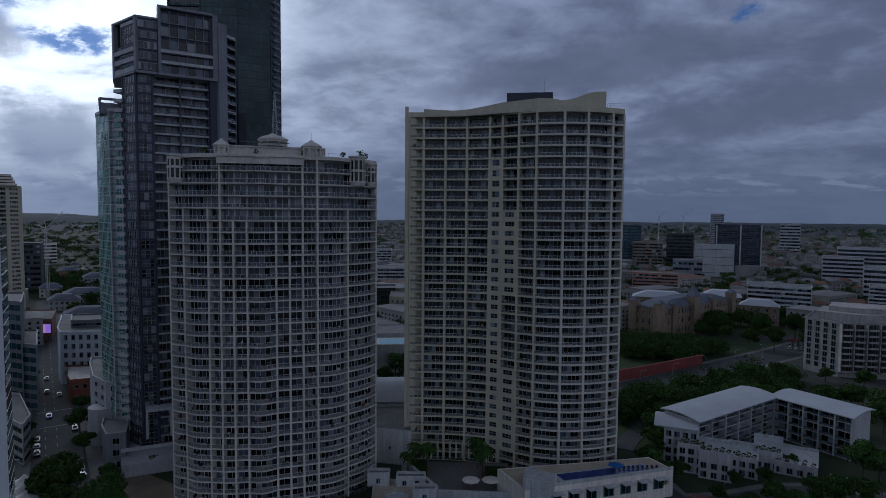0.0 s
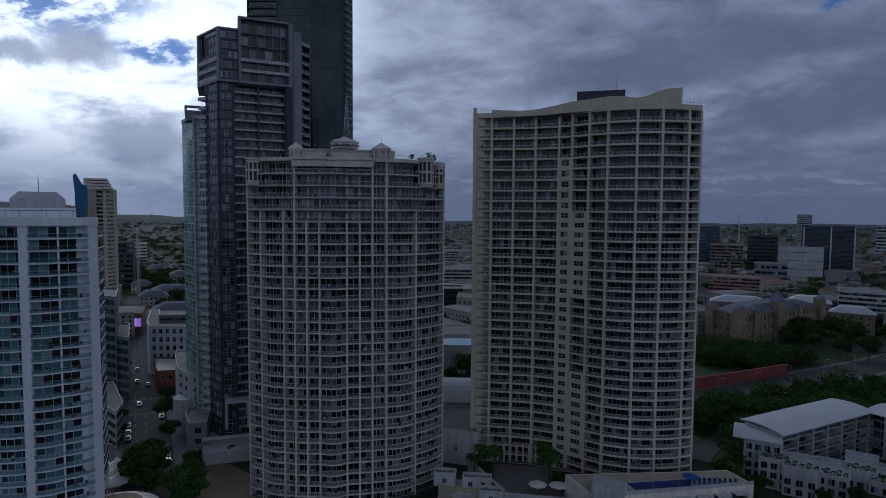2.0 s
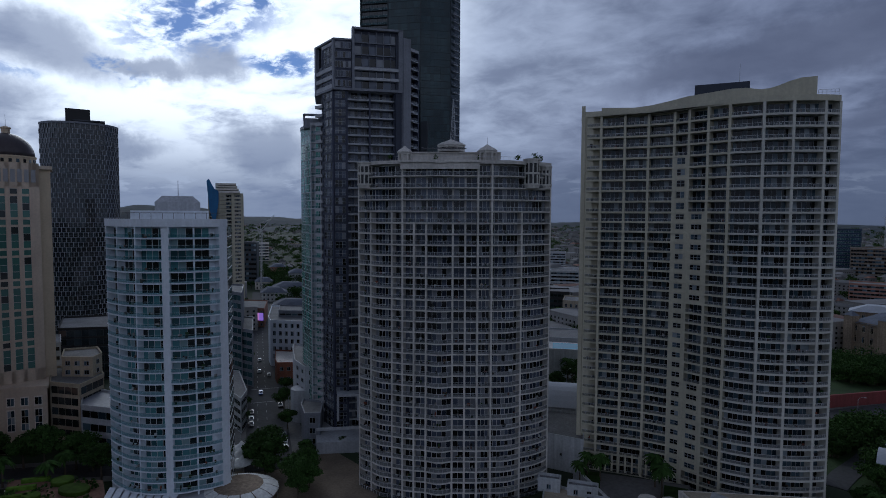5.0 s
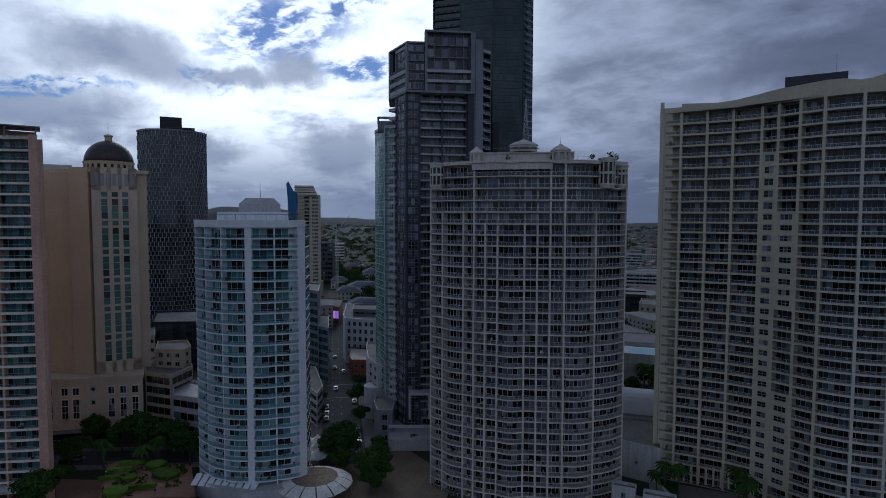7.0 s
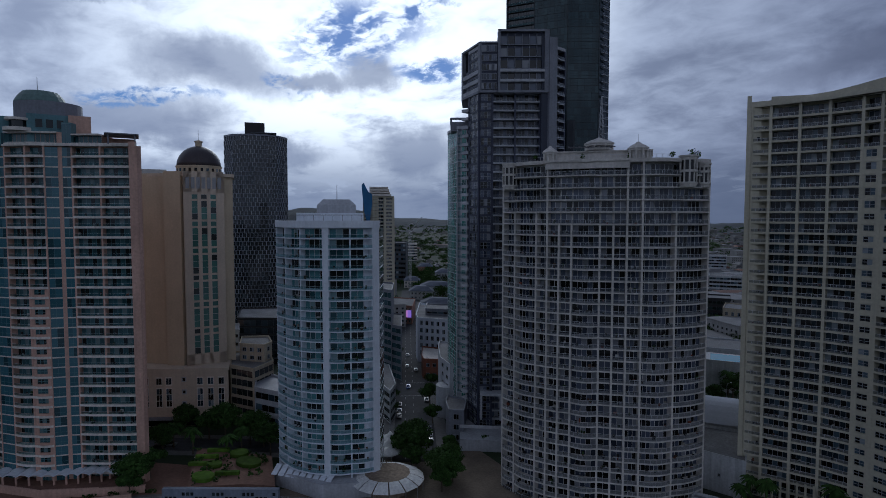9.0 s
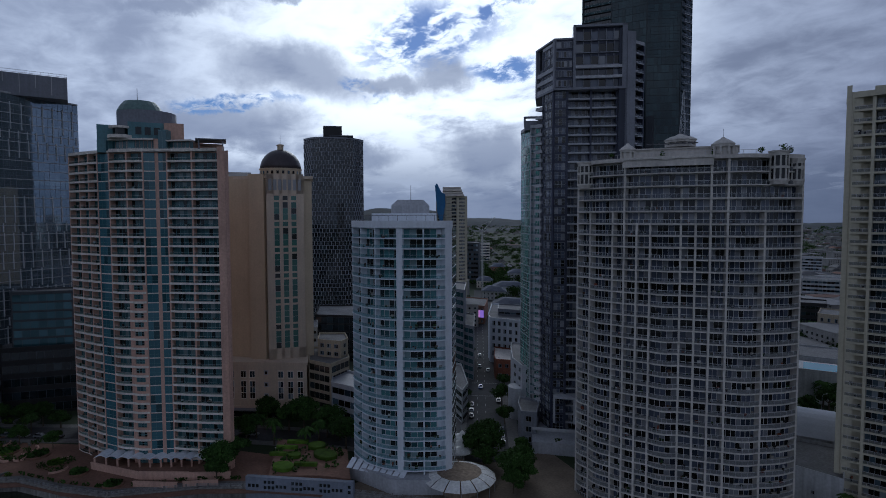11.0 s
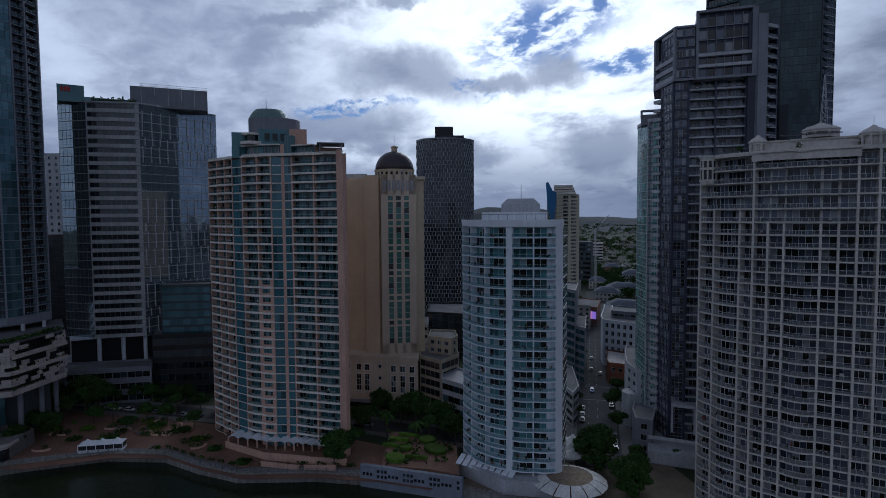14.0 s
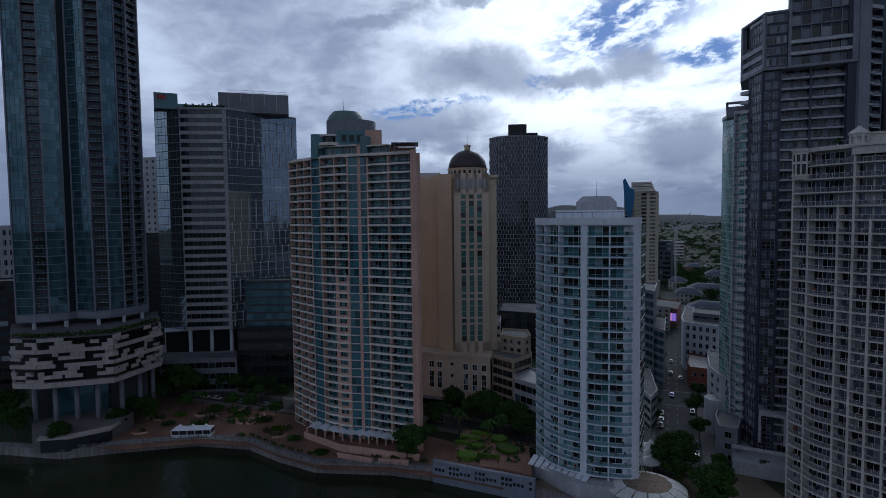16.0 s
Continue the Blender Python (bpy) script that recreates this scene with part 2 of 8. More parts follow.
GLASS_O = glass("reflective_office_glass", [(0.0, (0.33, 0.41, 0.46)), (0.5, (0.36, 0.44, 0.49)), (0.8, (0.30, 0.38, 0.43))], 0.03, 1.0, 0.03, 0.8)
GLASS_G = glass("green_glass", [(0.0, (0.05, 0.24, 0.20)), (0.4, (0.10, 0.34, 0.29)), (0.8, (0.02, 0.10, 0.09))], 0.05, 0.8, 0.02, 0.2)
FURNITURE = glass("mixed_balcony_furniture", [(0.0, (0.03, 0.03, 0.03)), (0.3, (0.30, 0.28, 0.25)), (0.5, (0.03, 0.06, 0.02)), (0.7, (0.10, 0.06, 0.04)), (0.85, (0.5, 0.5, 0.5)), (0.94, (0.25, 0.08, 0.05))], 0.7, 0.2)
RAILGLASS = clear_glass("balustrade_glass", (0.80, 0.83, 0.86), (0.16, 0.18, 0.21), 0.36)
RAILTEAL = clear_glass("teal_balustrade_glass", (0.62, 0.80, 0.82), (0.10, 0.20, 0.23), 0.20)
BEIGEPALE = material("pale_grey_beige_render", (0.57, 0.555, 0.50), streak=0.07, vary=0.07)
TEALDARK = material("dark_teal_cladding", (0.022, 0.032, 0.038), 0.4, streak=0.05)
PALEFRAME = material("pale_grey_frame", (0.36, 0.37, 0.40), 0.5, vary=0.06)


# ---------------------------------------------------------------- mesh tools
class Geo:
    """Collects boxes, prisms and faces, with a material number for each face."""

    def __init__(self):
        self.v, self.f, self.m = [], [], []

    def box(self, fr, x0, x1, y0, y1, z0, z1, mi=0):
        """A box in a frame (ox, oy, ex, ey): x along e, y outwards to the right of e, z up."""
        ox, oy, ex, ey = fr
        nx, ny = ey, -ex
        k = len(self.v)
        for z in (z0, z1):
            for x, y in ((x0, y0), (x1, y0), (x1, y1), (x0, y1)):
                self.v.append((ox + ex * x + nx * y, oy + ey * x + ny * y, z))
        self.f += [(k, k + 1, k + 2, k + 3), (k + 4, k + 7, k + 6, k + 5), (k, k + 4, k + 5, k + 1),
                   (k + 1, k + 5, k + 6, k + 2), (k + 2, k + 6, k + 7, k + 3), (k + 3, k + 7, k + 4, k)]
        self.m += [mi] * 6

    def quad(self, fr, x0, x1, y, z0, z1, mi=0):
        ox, oy, ex, ey = fr
        nx, ny = ey, -ex
        k = len(self.v)
        for x, z in ((x0, z0), (x1, z0), (x1, z1), (x0, z1)):
            self.v.append((ox + ex * x + nx * y, oy + ey * x + ny * y, z))
        self.f.append((k, k + 1, k + 2, k + 3))
        self.m.append(mi)

    def prism(self, poly, z0, z1, mi=0, top=None):
        """An upright prism over a polygon, counted anticlockwise from above."""
        a = sum(p[0] * q[1] - q[0] * p[1] for p, q in zip(poly, poly[1:] + poly[:1]))
        if a < 0:
            poly = poly[::-1]
        k, n = len(self.v), len(poly)
        self.v += [(x, y, z0) for x, y in poly] + [(x, y, z1) for x, y in poly]
        self.f.append(tuple(range(k + n - 1, k - 1, -1)))
        self.f.append(tuple(range(k + n, k + 2 * n)))
        self.m += [mi, mi if top is None else top]
        for i in range(n):
            j = (i + 1) % n
            self.f.append((k + i, k + j, k + n + j, k + n + i))
            self.m.append(mi)

    def rings(self, rings, mi=0, cap=True):
        """A skin through rings of equally many points."""
        k, n = len(self.v), len(rings[0])
        for r in rings:
            self.v += [tuple(p) for p in r]
        for a in range(len(rings) - 1):
            for i in range(n):
                j = (i + 1) % n
                self.f.append((k + a * n + i, k + a * n + j, k + (a + 1) * n + j, k + (a + 1) * n + i))
                self.m.append(mi)
        if cap:
            self.f.append(tuple(range(k + n - 1, k - 1, -1)))
            t = k + (len(rings) - 1) * n
            self.f.append(tuple(range(t, t + n)))
            self.m += [mi, mi]

    def tube(self, x, y, z0, z1, r0, r1=None, n=10, mi=0):
        r1 = r0 if r1 is None else r1
        self.rings([[(x + r * math.cos(2 * math.pi * i / n), y + r * math.sin(2 * math.pi * i / n), z) for i in range(n)]
                    for r, z in ((r0, z0), (r1, z1))], mi)

    def bar(self, a, b, r, n=5, mi=0):
        a, b = Vector(a), Vector(b)
        d = (b - a).normalized()
        s = d.orthogonal().normalized()
        t = d.cross(s)
        self.rings([[p + s * r * math.cos(2 * math.pi * i / n) + t * r * math.sin(2 * math.pi * i / n) for i in range(n)] for p in (a, b)], mi)

    def add(self, other, dx=0, dy=0, dz=0):
        k = len(self.v)
        self.v += [(x + dx, y + dy, z + dz) for x, y, z in other.v]
        self.f += [tuple(i + k for i in f) for f in other.f]
        self.m += other.m

    def mesh(self, name, mats):
        me = bpy.data.meshes.new(name)
        me.from_pydata(self.v, [], self.f)
        for m in mats:
            me.materials.append(m)
        if len(mats) > 1:
            me.polygons.foreach_set("material_index", self.m)
        me.update()
        return me


def thing(name, x, y, z, label, category, group=""):
    e = new(name)
    e.location = (x, y, z)
    return tagged(e, label, category, group)


def part(name, geo, mats, parent, label="", at=(0, 0, 0), mesh=None, smooth=False):
    me = mesh or geo.mesh(name, mats)
    if smooth:
        me.polygons.foreach_set("use_smooth", [True] * len(me.polygons))
    ob = new(name, me)
    ob.parent, ob.location = parent, at
    if label:
        ob["label"] = label
    return ob


def solid(name, geo, mats, label, category, at=(0, 0, 0), kind="", group="", smooth=False):
    me = geo.mesh(name, mats)
    if smooth:
        me.polygons.foreach_set("use_smooth", [True] * len(me.polygons))
    ob = new(name, me)
    ob.location = at
    return tagged(ob, label, category, group, kind)


class Repeats:
    """Alike parts of one thing: the first 280 are objects on shared meshes, the others are joined."""

    def __init__(self, parent, cap=280):
        self.parent, self.cap, self.count, self.rest, self.meshes = parent, cap, {}, {}, {}

    def put(self, name, key, geo, mats, z):
        c = self.count[name] = self.count.get(name, 0) + 1
        if c <= self.cap:
            if (name, key) not in self.meshes:
                self.meshes[name, key] = geo.mesh(name, mats)
            part(name, None, None, self.parent, at=(0, 0, z), mesh=self.meshes[name, key])
        else:
            if name not in self.rest:
                self.rest[name] = (Geo(), mats)
            self.rest[name][0].add(geo, 0, 0, z)

    def done(self):
        for name, (g, mats) in self.rest.items():
            tagged(part(name, g, mats, self.parent), kind="stuff")


def P(az, d):
    a = radians(az)
    return (-math.sin(a) * d, math.cos(a) * d)


def frame_of(p, q):
    l = math.hypot(q[0] - p[0], q[1] - p[1])
    return (p[0], p[1], (q[0] - p[0]) / l, (q[1] - p[1]) / l), l


def arc(l, bulge, n):
    """Points along a bay of length l whose front bows outwards."""
    if abs(bulge) < 0.01:
        return [(0, 0), (l, 0)]
    return [(l * i / n, bulge * math.sin(math.pi * i / n)) for i in range(n + 1)]


def local(fr, x, y):
    return (fr[0] + fr[2] * x + fr[3] * y, fr[1] + fr[3] * x - fr[2] * y)


def tower(name, label, front, kinds, floors, z0, look_, depth, bulges=None, roof=1.2, base=0.0, rail_h=1.05, special=None, columns_to=None):
    """A tower from its front corners (left to right as the river sees them).
    kinds, a letter a bay: b balcony, g curtain glass, w wall with a window, s plain wall, v narrow windows.
    look_: dict of wall, slab, rail, railglass, glass, frame materials and sizes."""
    cx = sum(p[0] for p in front) / len(front)
    cy = sum(p[1] for p in front) / len(front)
    away = Vector((cx, cy)).normalized()
    ex, ey = cx + away.x * depth * 0.5, cy + away.y * depth * 0.5
    e = thing(name, ex, ey, z0, label, "apartment tower" if look_.get("cat") is None else look_["cat"])
    pts = [(p[0] - ex, p[1] - ey) for p in front]
    back = [(pts[-1][0] + away.x * depth, pts[-1][1] + away.y * depth), (pts[0][0] + away.x * depth, pts[0][1] + away.y * depth)]
    top = sum(floors) + base
    inset = look_.get("inset", 1.6)
    cw, cp = look_.get("col", 0.5), look_.get("proud", 0.1)
    slab, up = look_.get("slab_t", 0.28), look_.get("upstand", 0.0)
    bulges = bulges or [0.0] * len(kinds)
    wall, slabm, railm, rg, gl, fm = (look_[k] for k in ("wall", "slab", "rail", "railglass", "glass", "frame"))
    # core, set behind the windows
    frames = [frame_of(pts[i], pts[i + 1]) for i in range(len(kinds))]
    inner = []
    for i, p in enumerate(pts):
        near = [frames[j][0] for j in (i - 1, i) if 0 <= j < len(frames)]
        nx, ny = sum(f[3] for f in near) / len(near), sum(-f[2] for f in near) / len(near)
        inner.append((p[0] - nx * (inset + 0.06), p[1] - ny * (inset + 0.06)))
    g = Geo()
    g.prism(inner + back, 0, top + 0.2)
    part("core", g, [wall], e)
    rep = Repeats(e)
    # storeys
    z = base
    levels = []
    for h in floors:
        levels.append((z, h))
        z += h
    order = sorted(range(len(levels)), key=lambda i: -i)
    slab_mesh = {}
    clutter, crng = Geo(), random.Random(len(name) + round(front[0][0]))
    for fi in order:
        z, h = levels[fi]
        if h not in slab_mesh:
            g = Geo()
            for i, ((fr, l), k, b) in enumerate(zip(frames, kinds, bulges)):
                if k in "sv":
                    continue
                if k == "g":
                    g.box(fr, 0, l, -inset, look_.get("gslab", 0.05), -slab, 0)
                    continue
                sm = int(i >= look_.get("second_from", 99))
                ol = look_.get("over", 0.15)
                edge = [local(fr, x, y + ol) for x, y in arc(l, b, 6)]
                g.prism([local(fr, l, -inset), local(fr, 0, -inset)] + edge, -slab, 0, sm)
                if up:
                    for q, r in zip(edge, edge[1:]):
                        f2, l2 = frame_of(q, r)
                        g.box(f2, 0, l2, -0.16, 0.0, 0, up, sm)
            slab_mesh[h] = g.mesh("floor_slab", [slabm, look_.get("second", slabm)]) if g.v else False
        if slab_mesh[h]:
            part("floor_slab", None, None, e, at=(0, 0, z), mesh=slab_mesh[h])
        for i, ((fr, l), k, b) in enumerate(zip(frames, kinds, bulges)):
            kk = k
            if special and special(fi, i):
                kk = special(fi, i)
            key = (i, kk, h)
            w = look_.get("pane", 1.25)
            if kk == "b":
                hw = h - slab
                g = Geo()
                n = max(2, round((l - cw) / w))
                s = (l - cw) / n
                hb = hw * 0.98
                for j in range(n):
                    x = cw / 2 + j * s
                    g.quad(fr, x + 0.05, x + s - 0.05, -inset + 0.03, 0.12, hb, 1)
                    g.box(fr, x - 0.05, x + 0.05, -inset, -inset + 0.10, 0, hb, 0)
                g.box(fr, cw / 2, l - cw / 2, -inset, -inset + 0.12, hb - 0.12, hb, 0)
                rep.put("window", key, g, [fm, gl], z)
                g = Geo()
                ol = look_.get("over", 0.15)
                edge = [local(fr, x, y + ol - 0.14) for x, y in arc(l, b, 6)]
                for q, r in zip(edge, edge[1:]):
                    f2, l2 = frame_of(q, r)
                    g.box(f2, 0, l2, -0.03, 0.03, rail_h - (0.04 if look_.get("frameless") else 0.07), rail_h, 0)
                    g.quad(f2, 0.03, l2 - 0.03, 0.0, up + 0.06, rail_h - 0.09, 1)
                    m = max(1, round(l2 / 1.4))
                    for j in range(0 if look_.get("frameless") else m):
                        g.box(f2, l2 * j / m - 0.03, l2 * j / m + 0.03, -0.03, 0.03, up, rail_h, 0)
                rep.put("railing", key, g, [railm, rg], z)
                if look_.get("lived") and crng.random() < 0.55:
                    for _ in range(crng.randint(1, 3)):
                        x, y = crng.uniform(0.6, l - 1.2), crng.uniform(-inset + 0.5, -0.6)
                        if crng.random() < 0.6:
                            clutter.box(fr, x, x + 0.5, y, y + 0.5, z + 0.35, z + 0.45), clutter.box(fr, x, x + 0.5, y - 0.05, y + 0.03, z + 0.4, z + 0.95)
                        else:
                            w2, h2 = crng.uniform(0.25, 0.8), crng.uniform(0.5, 1.5)
                            clutter.box(fr, x, x + w2, y, y + 0.4, z, z + h2 * 0.5), clutter.box(fr, x + 0.05, x + w2 + 0.1, y + 0.05, y + 0.5, z + h2 * 0.5, z + h2)
            elif kk == "g":
                g = Geo()
                n = max(1, round(l / look_.get("gpane", 1.6)))
                s = l / n
                for j in range(n):
                    g.quad(fr, j * s + 0.03, j * s + s - 0.03, 0.0, 0.02, h - slab - 0.03, 1)
                    g.box(fr, j * s - 0.03, j * s + 0.03, -0.05, 0.06, 0, h - slab, 0)
                g.box(fr, 0, l, -0.05, 0.05, h * 0.33, h * 0.33 + 0.05, 0)
                rep.put("glazing_panel", key, g, [fm, look_.get("gglass", gl)], z)
            elif kk in "wv":
                g = Geo()
                y0 = -inset
                if kk == "w":
                    a, c, lo, hi = 0.22 * l, 0.78 * l, 0.9, h - 0.55
                else:
                    a, c, lo, hi = 0.12 * l, 0.88 * l, 0.35, h - 0.35
                g.box(fr, 0, a, y0, 0, 0, h, 0), g.box(fr, c, l, y0, 0, 0, h, 0)
                g.box(fr, a, c, y0, 0, 0, lo, 0), g.box(fr, a, c, y0, 0, hi, h, 0)
                part_n = max(1, round((c - a) / 1.1))
                s = (c - a) / part_n
                for j in range(part_n):
                    g.quad(fr, a + j * s + 0.04, a + j * s + s - 0.04, -0.22, lo + 0.04, hi - 0.04, 2)
                    g.box(fr, a + j * s - 0.06, a + j * s + 0.06, -0.24, -0.1, lo, hi, 1)
                g.box(fr, c - 0.06, c + 0.06, -0.24, -0.1, lo, hi, 1), g.box(fr, a, c, -0.24, -0.1, hi - 0.1, hi, 1)
                g.box(fr, a, c, -0.24, -0.1, lo + (hi - lo) * 0.45, lo + (hi - lo) * 0.45 + 0.1, 1)
                g.box(fr, a - 0.08, c + 0.08, -0.1, 0.06, lo - 0.1, lo, 0)
                rep.put("wall_panel", key, g, [wall, fm, gl], z)
            else:
                g = Geo()
                g.box(fr, 0, l, -inset, 0, 0, h, 0)
                rep.put("wall_panel", key, g, [wall], z)
    rep.done()
    if clutter.v:
        tagged(part("balcony_furniture", clutter, [FURNITURE], e, "chairs, tables and pots on the balconies"), kind="stuff")
    # uprights between the bays
    for i, p in enumerate(pts):
        near = [frames[j][0] for j in (i - 1, i) if 0 <= j < len(frames)]
        sides = [kinds[j] for j in (i - 1, i) if 0 <= j < len(kinds)]
        if all(s in "gs" for s in sides) and not look_.get("mullion_cols"):
            continue
        ax, ay = sum(f[2] for f in near), sum(f[3] for f in near)
        d = math.hypot(ax, ay)
        fr = (p[0], p[1], ax / d, ay / d)
        g = Geo()
        g.box(fr, -cw / 2, cw / 2, -inset, cp, 0, top if columns_to is None or i not in columns_to else columns_to[i])
        part("column", g, [look_["second"] if i > look_.get("second_from", 99) else look_.get("colm", wall)], e)
    # parapet
    if roof:
        g = Geo()
        ol = look_.get("over", 0.15) + 0.05
        outer = []
        for (fr, l), b in zip(frames, bulges):
            outer += [local(fr, x, y + ol) for x, y in arc(l, b, 6)]
        g.prism(outer + back, top - 0.05, top + 0.35)
        for q, r in zip(outer, outer[1:]):
            if math.dist(q, r) > 0.05:
                f2, l2 = frame_of(q, r)
                g.box(f2, 0, l2, -0.3, 0.0, top + 0.35, top + roof)
        part("parapet", g, [slabm], e)
    return e, pts, top


def curve_front(azs, dist):
    """Corners at given bearings; dist is a function of the share 0..1 across."""
    return [P(a, dist((azs[0] - a) / (azs[0] - azs[-1]))) for a in azs]


# ---------------------------------------------------------------- ground and river
ASPHALT = material("asphalt", (0.055, 0.056, 0.06), 0.9, grain=0.8, vary=0.2, streak=0.0)
PAVING = material("concrete_paving", (0.15, 0.145, 0.14), 0.9, grain=0.9, vary=0.18, streak=0.0)
BRICKPAVE = material("red_brick_paving", (0.19, 0.105, 0.075), 0.9, grain=1.2, vary=0.2, streak=0.0)
LAWN = material("lawn", (0.025, 0.05, 0.012), 0.95, grain=1.5, vary=0.3, streak=0.0)
LINE = material("road_paint", (0.34, 0.34, 0.33), 0.8, streak=0.0)
STONEWALL = material("grey_river_wall", (0.22, 0.21, 0.20), 0.9, grain=1.5, vary=0.2, streak=0.3)
LEAF = material("leaf_green", (0.034, 0.070, 0.016), 0.9, spec=0.12, grain=0.6, vary=0.35, streak=0.0, per_piece=0.45)
LEAF2 = material("bright_leaf_green", (0.065, 0.12, 0.015), 0.9, spec=0.12, grain=0.6, vary=0.3, streak=0.0, per_piece=0.4)
BARK = material("bark", (0.09, 0.07, 0.05), 0.95, vary=0.25)


def ground_material():
    m = material("town_ground", (0.06, 0.062, 0.055), 0.95, grain=0.15, vary=0.3, streak=0.0)
    nt = m.node_tree
    N, L = nt.nodes.new, nt.links.new
    b = nt.nodes["Principled BSDF"]
    old = b.inputs["Base Color"].links[0].from_socket
    g = N("ShaderNodeNewGeometry")
    v = N("ShaderNodeTexNoise")
    v.inputs["Scale"].default_value, v.inputs["Detail"].default_value = 0.012, 6
    L(g.outputs["Position"], v.inputs["Vector"])
    r = N("ShaderNodeMapRange")
    r.inputs[1].default_value, r.inputs[2].default_value = 0.34, 0.50
    L(v.outputs[0], r.inputs[0])
    mix = N("ShaderNodeMix")
    mix.data_type = "RGBA"
    L(r.outputs[0], mix.inputs[0]), L(old, mix.inputs[6])
    mix.inputs[7].default_value = (0.025, 0.04, 0.016, 1)
    L(mix.outputs[2], b.inputs["Base Color"])
    return m


def water_material():
    m = bpy.data.materials.new("river_water")
    m.use_nodes = True
    nt = m.node_tree
    N, L = nt.nodes.new, nt.links.new
    b = nt.nodes["Principled BSDF"]
    b.inputs["Base Color"].default_value = (0.024, 0.032, 0.017, 1)
    b.inputs["Roughness"].default_value, b.inputs["IOR"].default_value = 0.12, 1.33
    g = N("ShaderNodeNewGeometry")
    bp = N("ShaderNodeBump")
    bp.inputs["Strength"].default_value, bp.inputs["Distance"].default_value = 0.6, 0.25
    n = N("ShaderNodeTexNoise")
    n.inputs["Scale"].default_value, n.inputs["Detail"].default_value = 0.5, 6
    L(g.outputs["Position"], n.inputs["Vector"])
    L(n.outputs[0], bp.inputs["Height"])
    L(bp.outputs[0], b.inputs["Normal"])
    return m


GROUND = ground_material()
BANK = [(-1500, -1100), (-420, -200), (-330, -100), (-262, -34), (-248, -14), (-232, 2), (-226, 20), (-217, 42), (-203, 56), (-187, 61), (-172, 68),
        (-157, 86), (-142, 98), (-119, 111), (-95, 122), (-60, 128), (0, 132), (60, 134), (120, 140), (220, 150), (700, 230), (3000, 800)]
BANK = BANK[:3] + [(x * 1.025, y * 1.025) for x, y in BANK[3:15]] + BANK[15:]
far = [(4700 * math.sin(radians(a)), 4700 * math.cos(radians(a))) for a in range(78, -121, -6)]
g = Geo()
g.prism(BANK + far, -8, 0, 0)
ground = solid("ground", g, [GROUND], "paved town ground with patches of green", "ground", kind="structure")
g = Geo()
g.prism([(4800 * math.cos(radians(a)), 4800 * math.sin(radians(a))) for a in range(0, 360, 10)], -9, -2.6)
solid("water", g, [water_material()], "dark brown-green river water with small ripples", "river", kind="structure")
g = Geo()
g.prism([(-1400, -1300), (-300, -330), (300, -260), (2500, 300), (4000, -1500), (0, -4600), (-3000, -3000)], -8, -0.5)
solid("ground_opposite_bank", g, [GROUND], "opposite river bank behind the camera", "ground", kind="structure")

# ---------------------------------------------------------------- towers
UP = 3.0
# cream tower with bowed front
a_az = [25.0, 23.86, 21.84, 20.81, 19.7, 18.51, 15.9, 14.66, 13.43, 12.07, 9.2, 6.52]
a_front = curve_front(a_az, lambda s: 159 + 12 * abs(2 * s - 1) ** 3)
LOOK_A = dict(wall=CREAM, slab=CREAM, rail=RAILW, railglass=RAILGLASS, glass=GLASS_A, frame=FRAMEW, inset=1.9, col=0.52, proud=0.12, slab_t=0.34, upstand=0.0, over=0.18, lived=1)
tower_a, a_pts, a_top = tower("apartment_tower", "cream concrete apartment tower with wavy balconies and white railings", a_front, "bbbbbbbbbbb",
                              [3.0] * 26 + [3.2] * 5, 0, LOOK_A, 34, bulges=[0.5, 0.9, 0.0, 0.0, 0.0, 1.2, 0, 0, 0, 1.0, 0.8], roof=0.9,
                              columns_to={1: 81, 2: 81, 4: 78, 5: 78, 6: 78, 7: 78, 10: 81})
# yellow-beige tower with an S-shaped front
b_az = [3.70, 3.34, 1.92, -0.2, -2.27, -4.48, -5.7, -7.26, -8.95, -11.57, -13.76, -15.97, -16.95]
b_d = [197, 187.5, 187, 186.5, 186, 184.5, 183, 180.5, 178.5, 178, 180, 184, 187]
LOOK_B = dict(wall=BEIGE, slab=BEIGE, rail=RAILW, railglass=RAILGLASS, glass=GLASS_B, frame=FRAME, inset=2.4, col=0.72, proud=0.12, slab_t=0.34, upstand=0.2, over=0.1, lived=1, second=BEIGEPALE, second_from=8)


def b_special(f, i):
    if i == 6:
        return "b" if f > 27 or 10 < f < 19 or f < 2 else "w"
    if i == 5 and f > 32:
        return "b"
    return None


tower_b, b_pts, b_top = tower("apartment_tower", "yellow-beige apartment tower with an S-shaped balcony front", [P(a, d) for a, d in zip(b_az, b_d)], "sbbbbwwbbbbb",
                              [2.9] * 28 + [3.24] * 9, 0, LOOK_B, 26, bulges=[0] * 8 + [0.3, 0.3, 0.3, 0.2], roof=1.5, special=b_special)
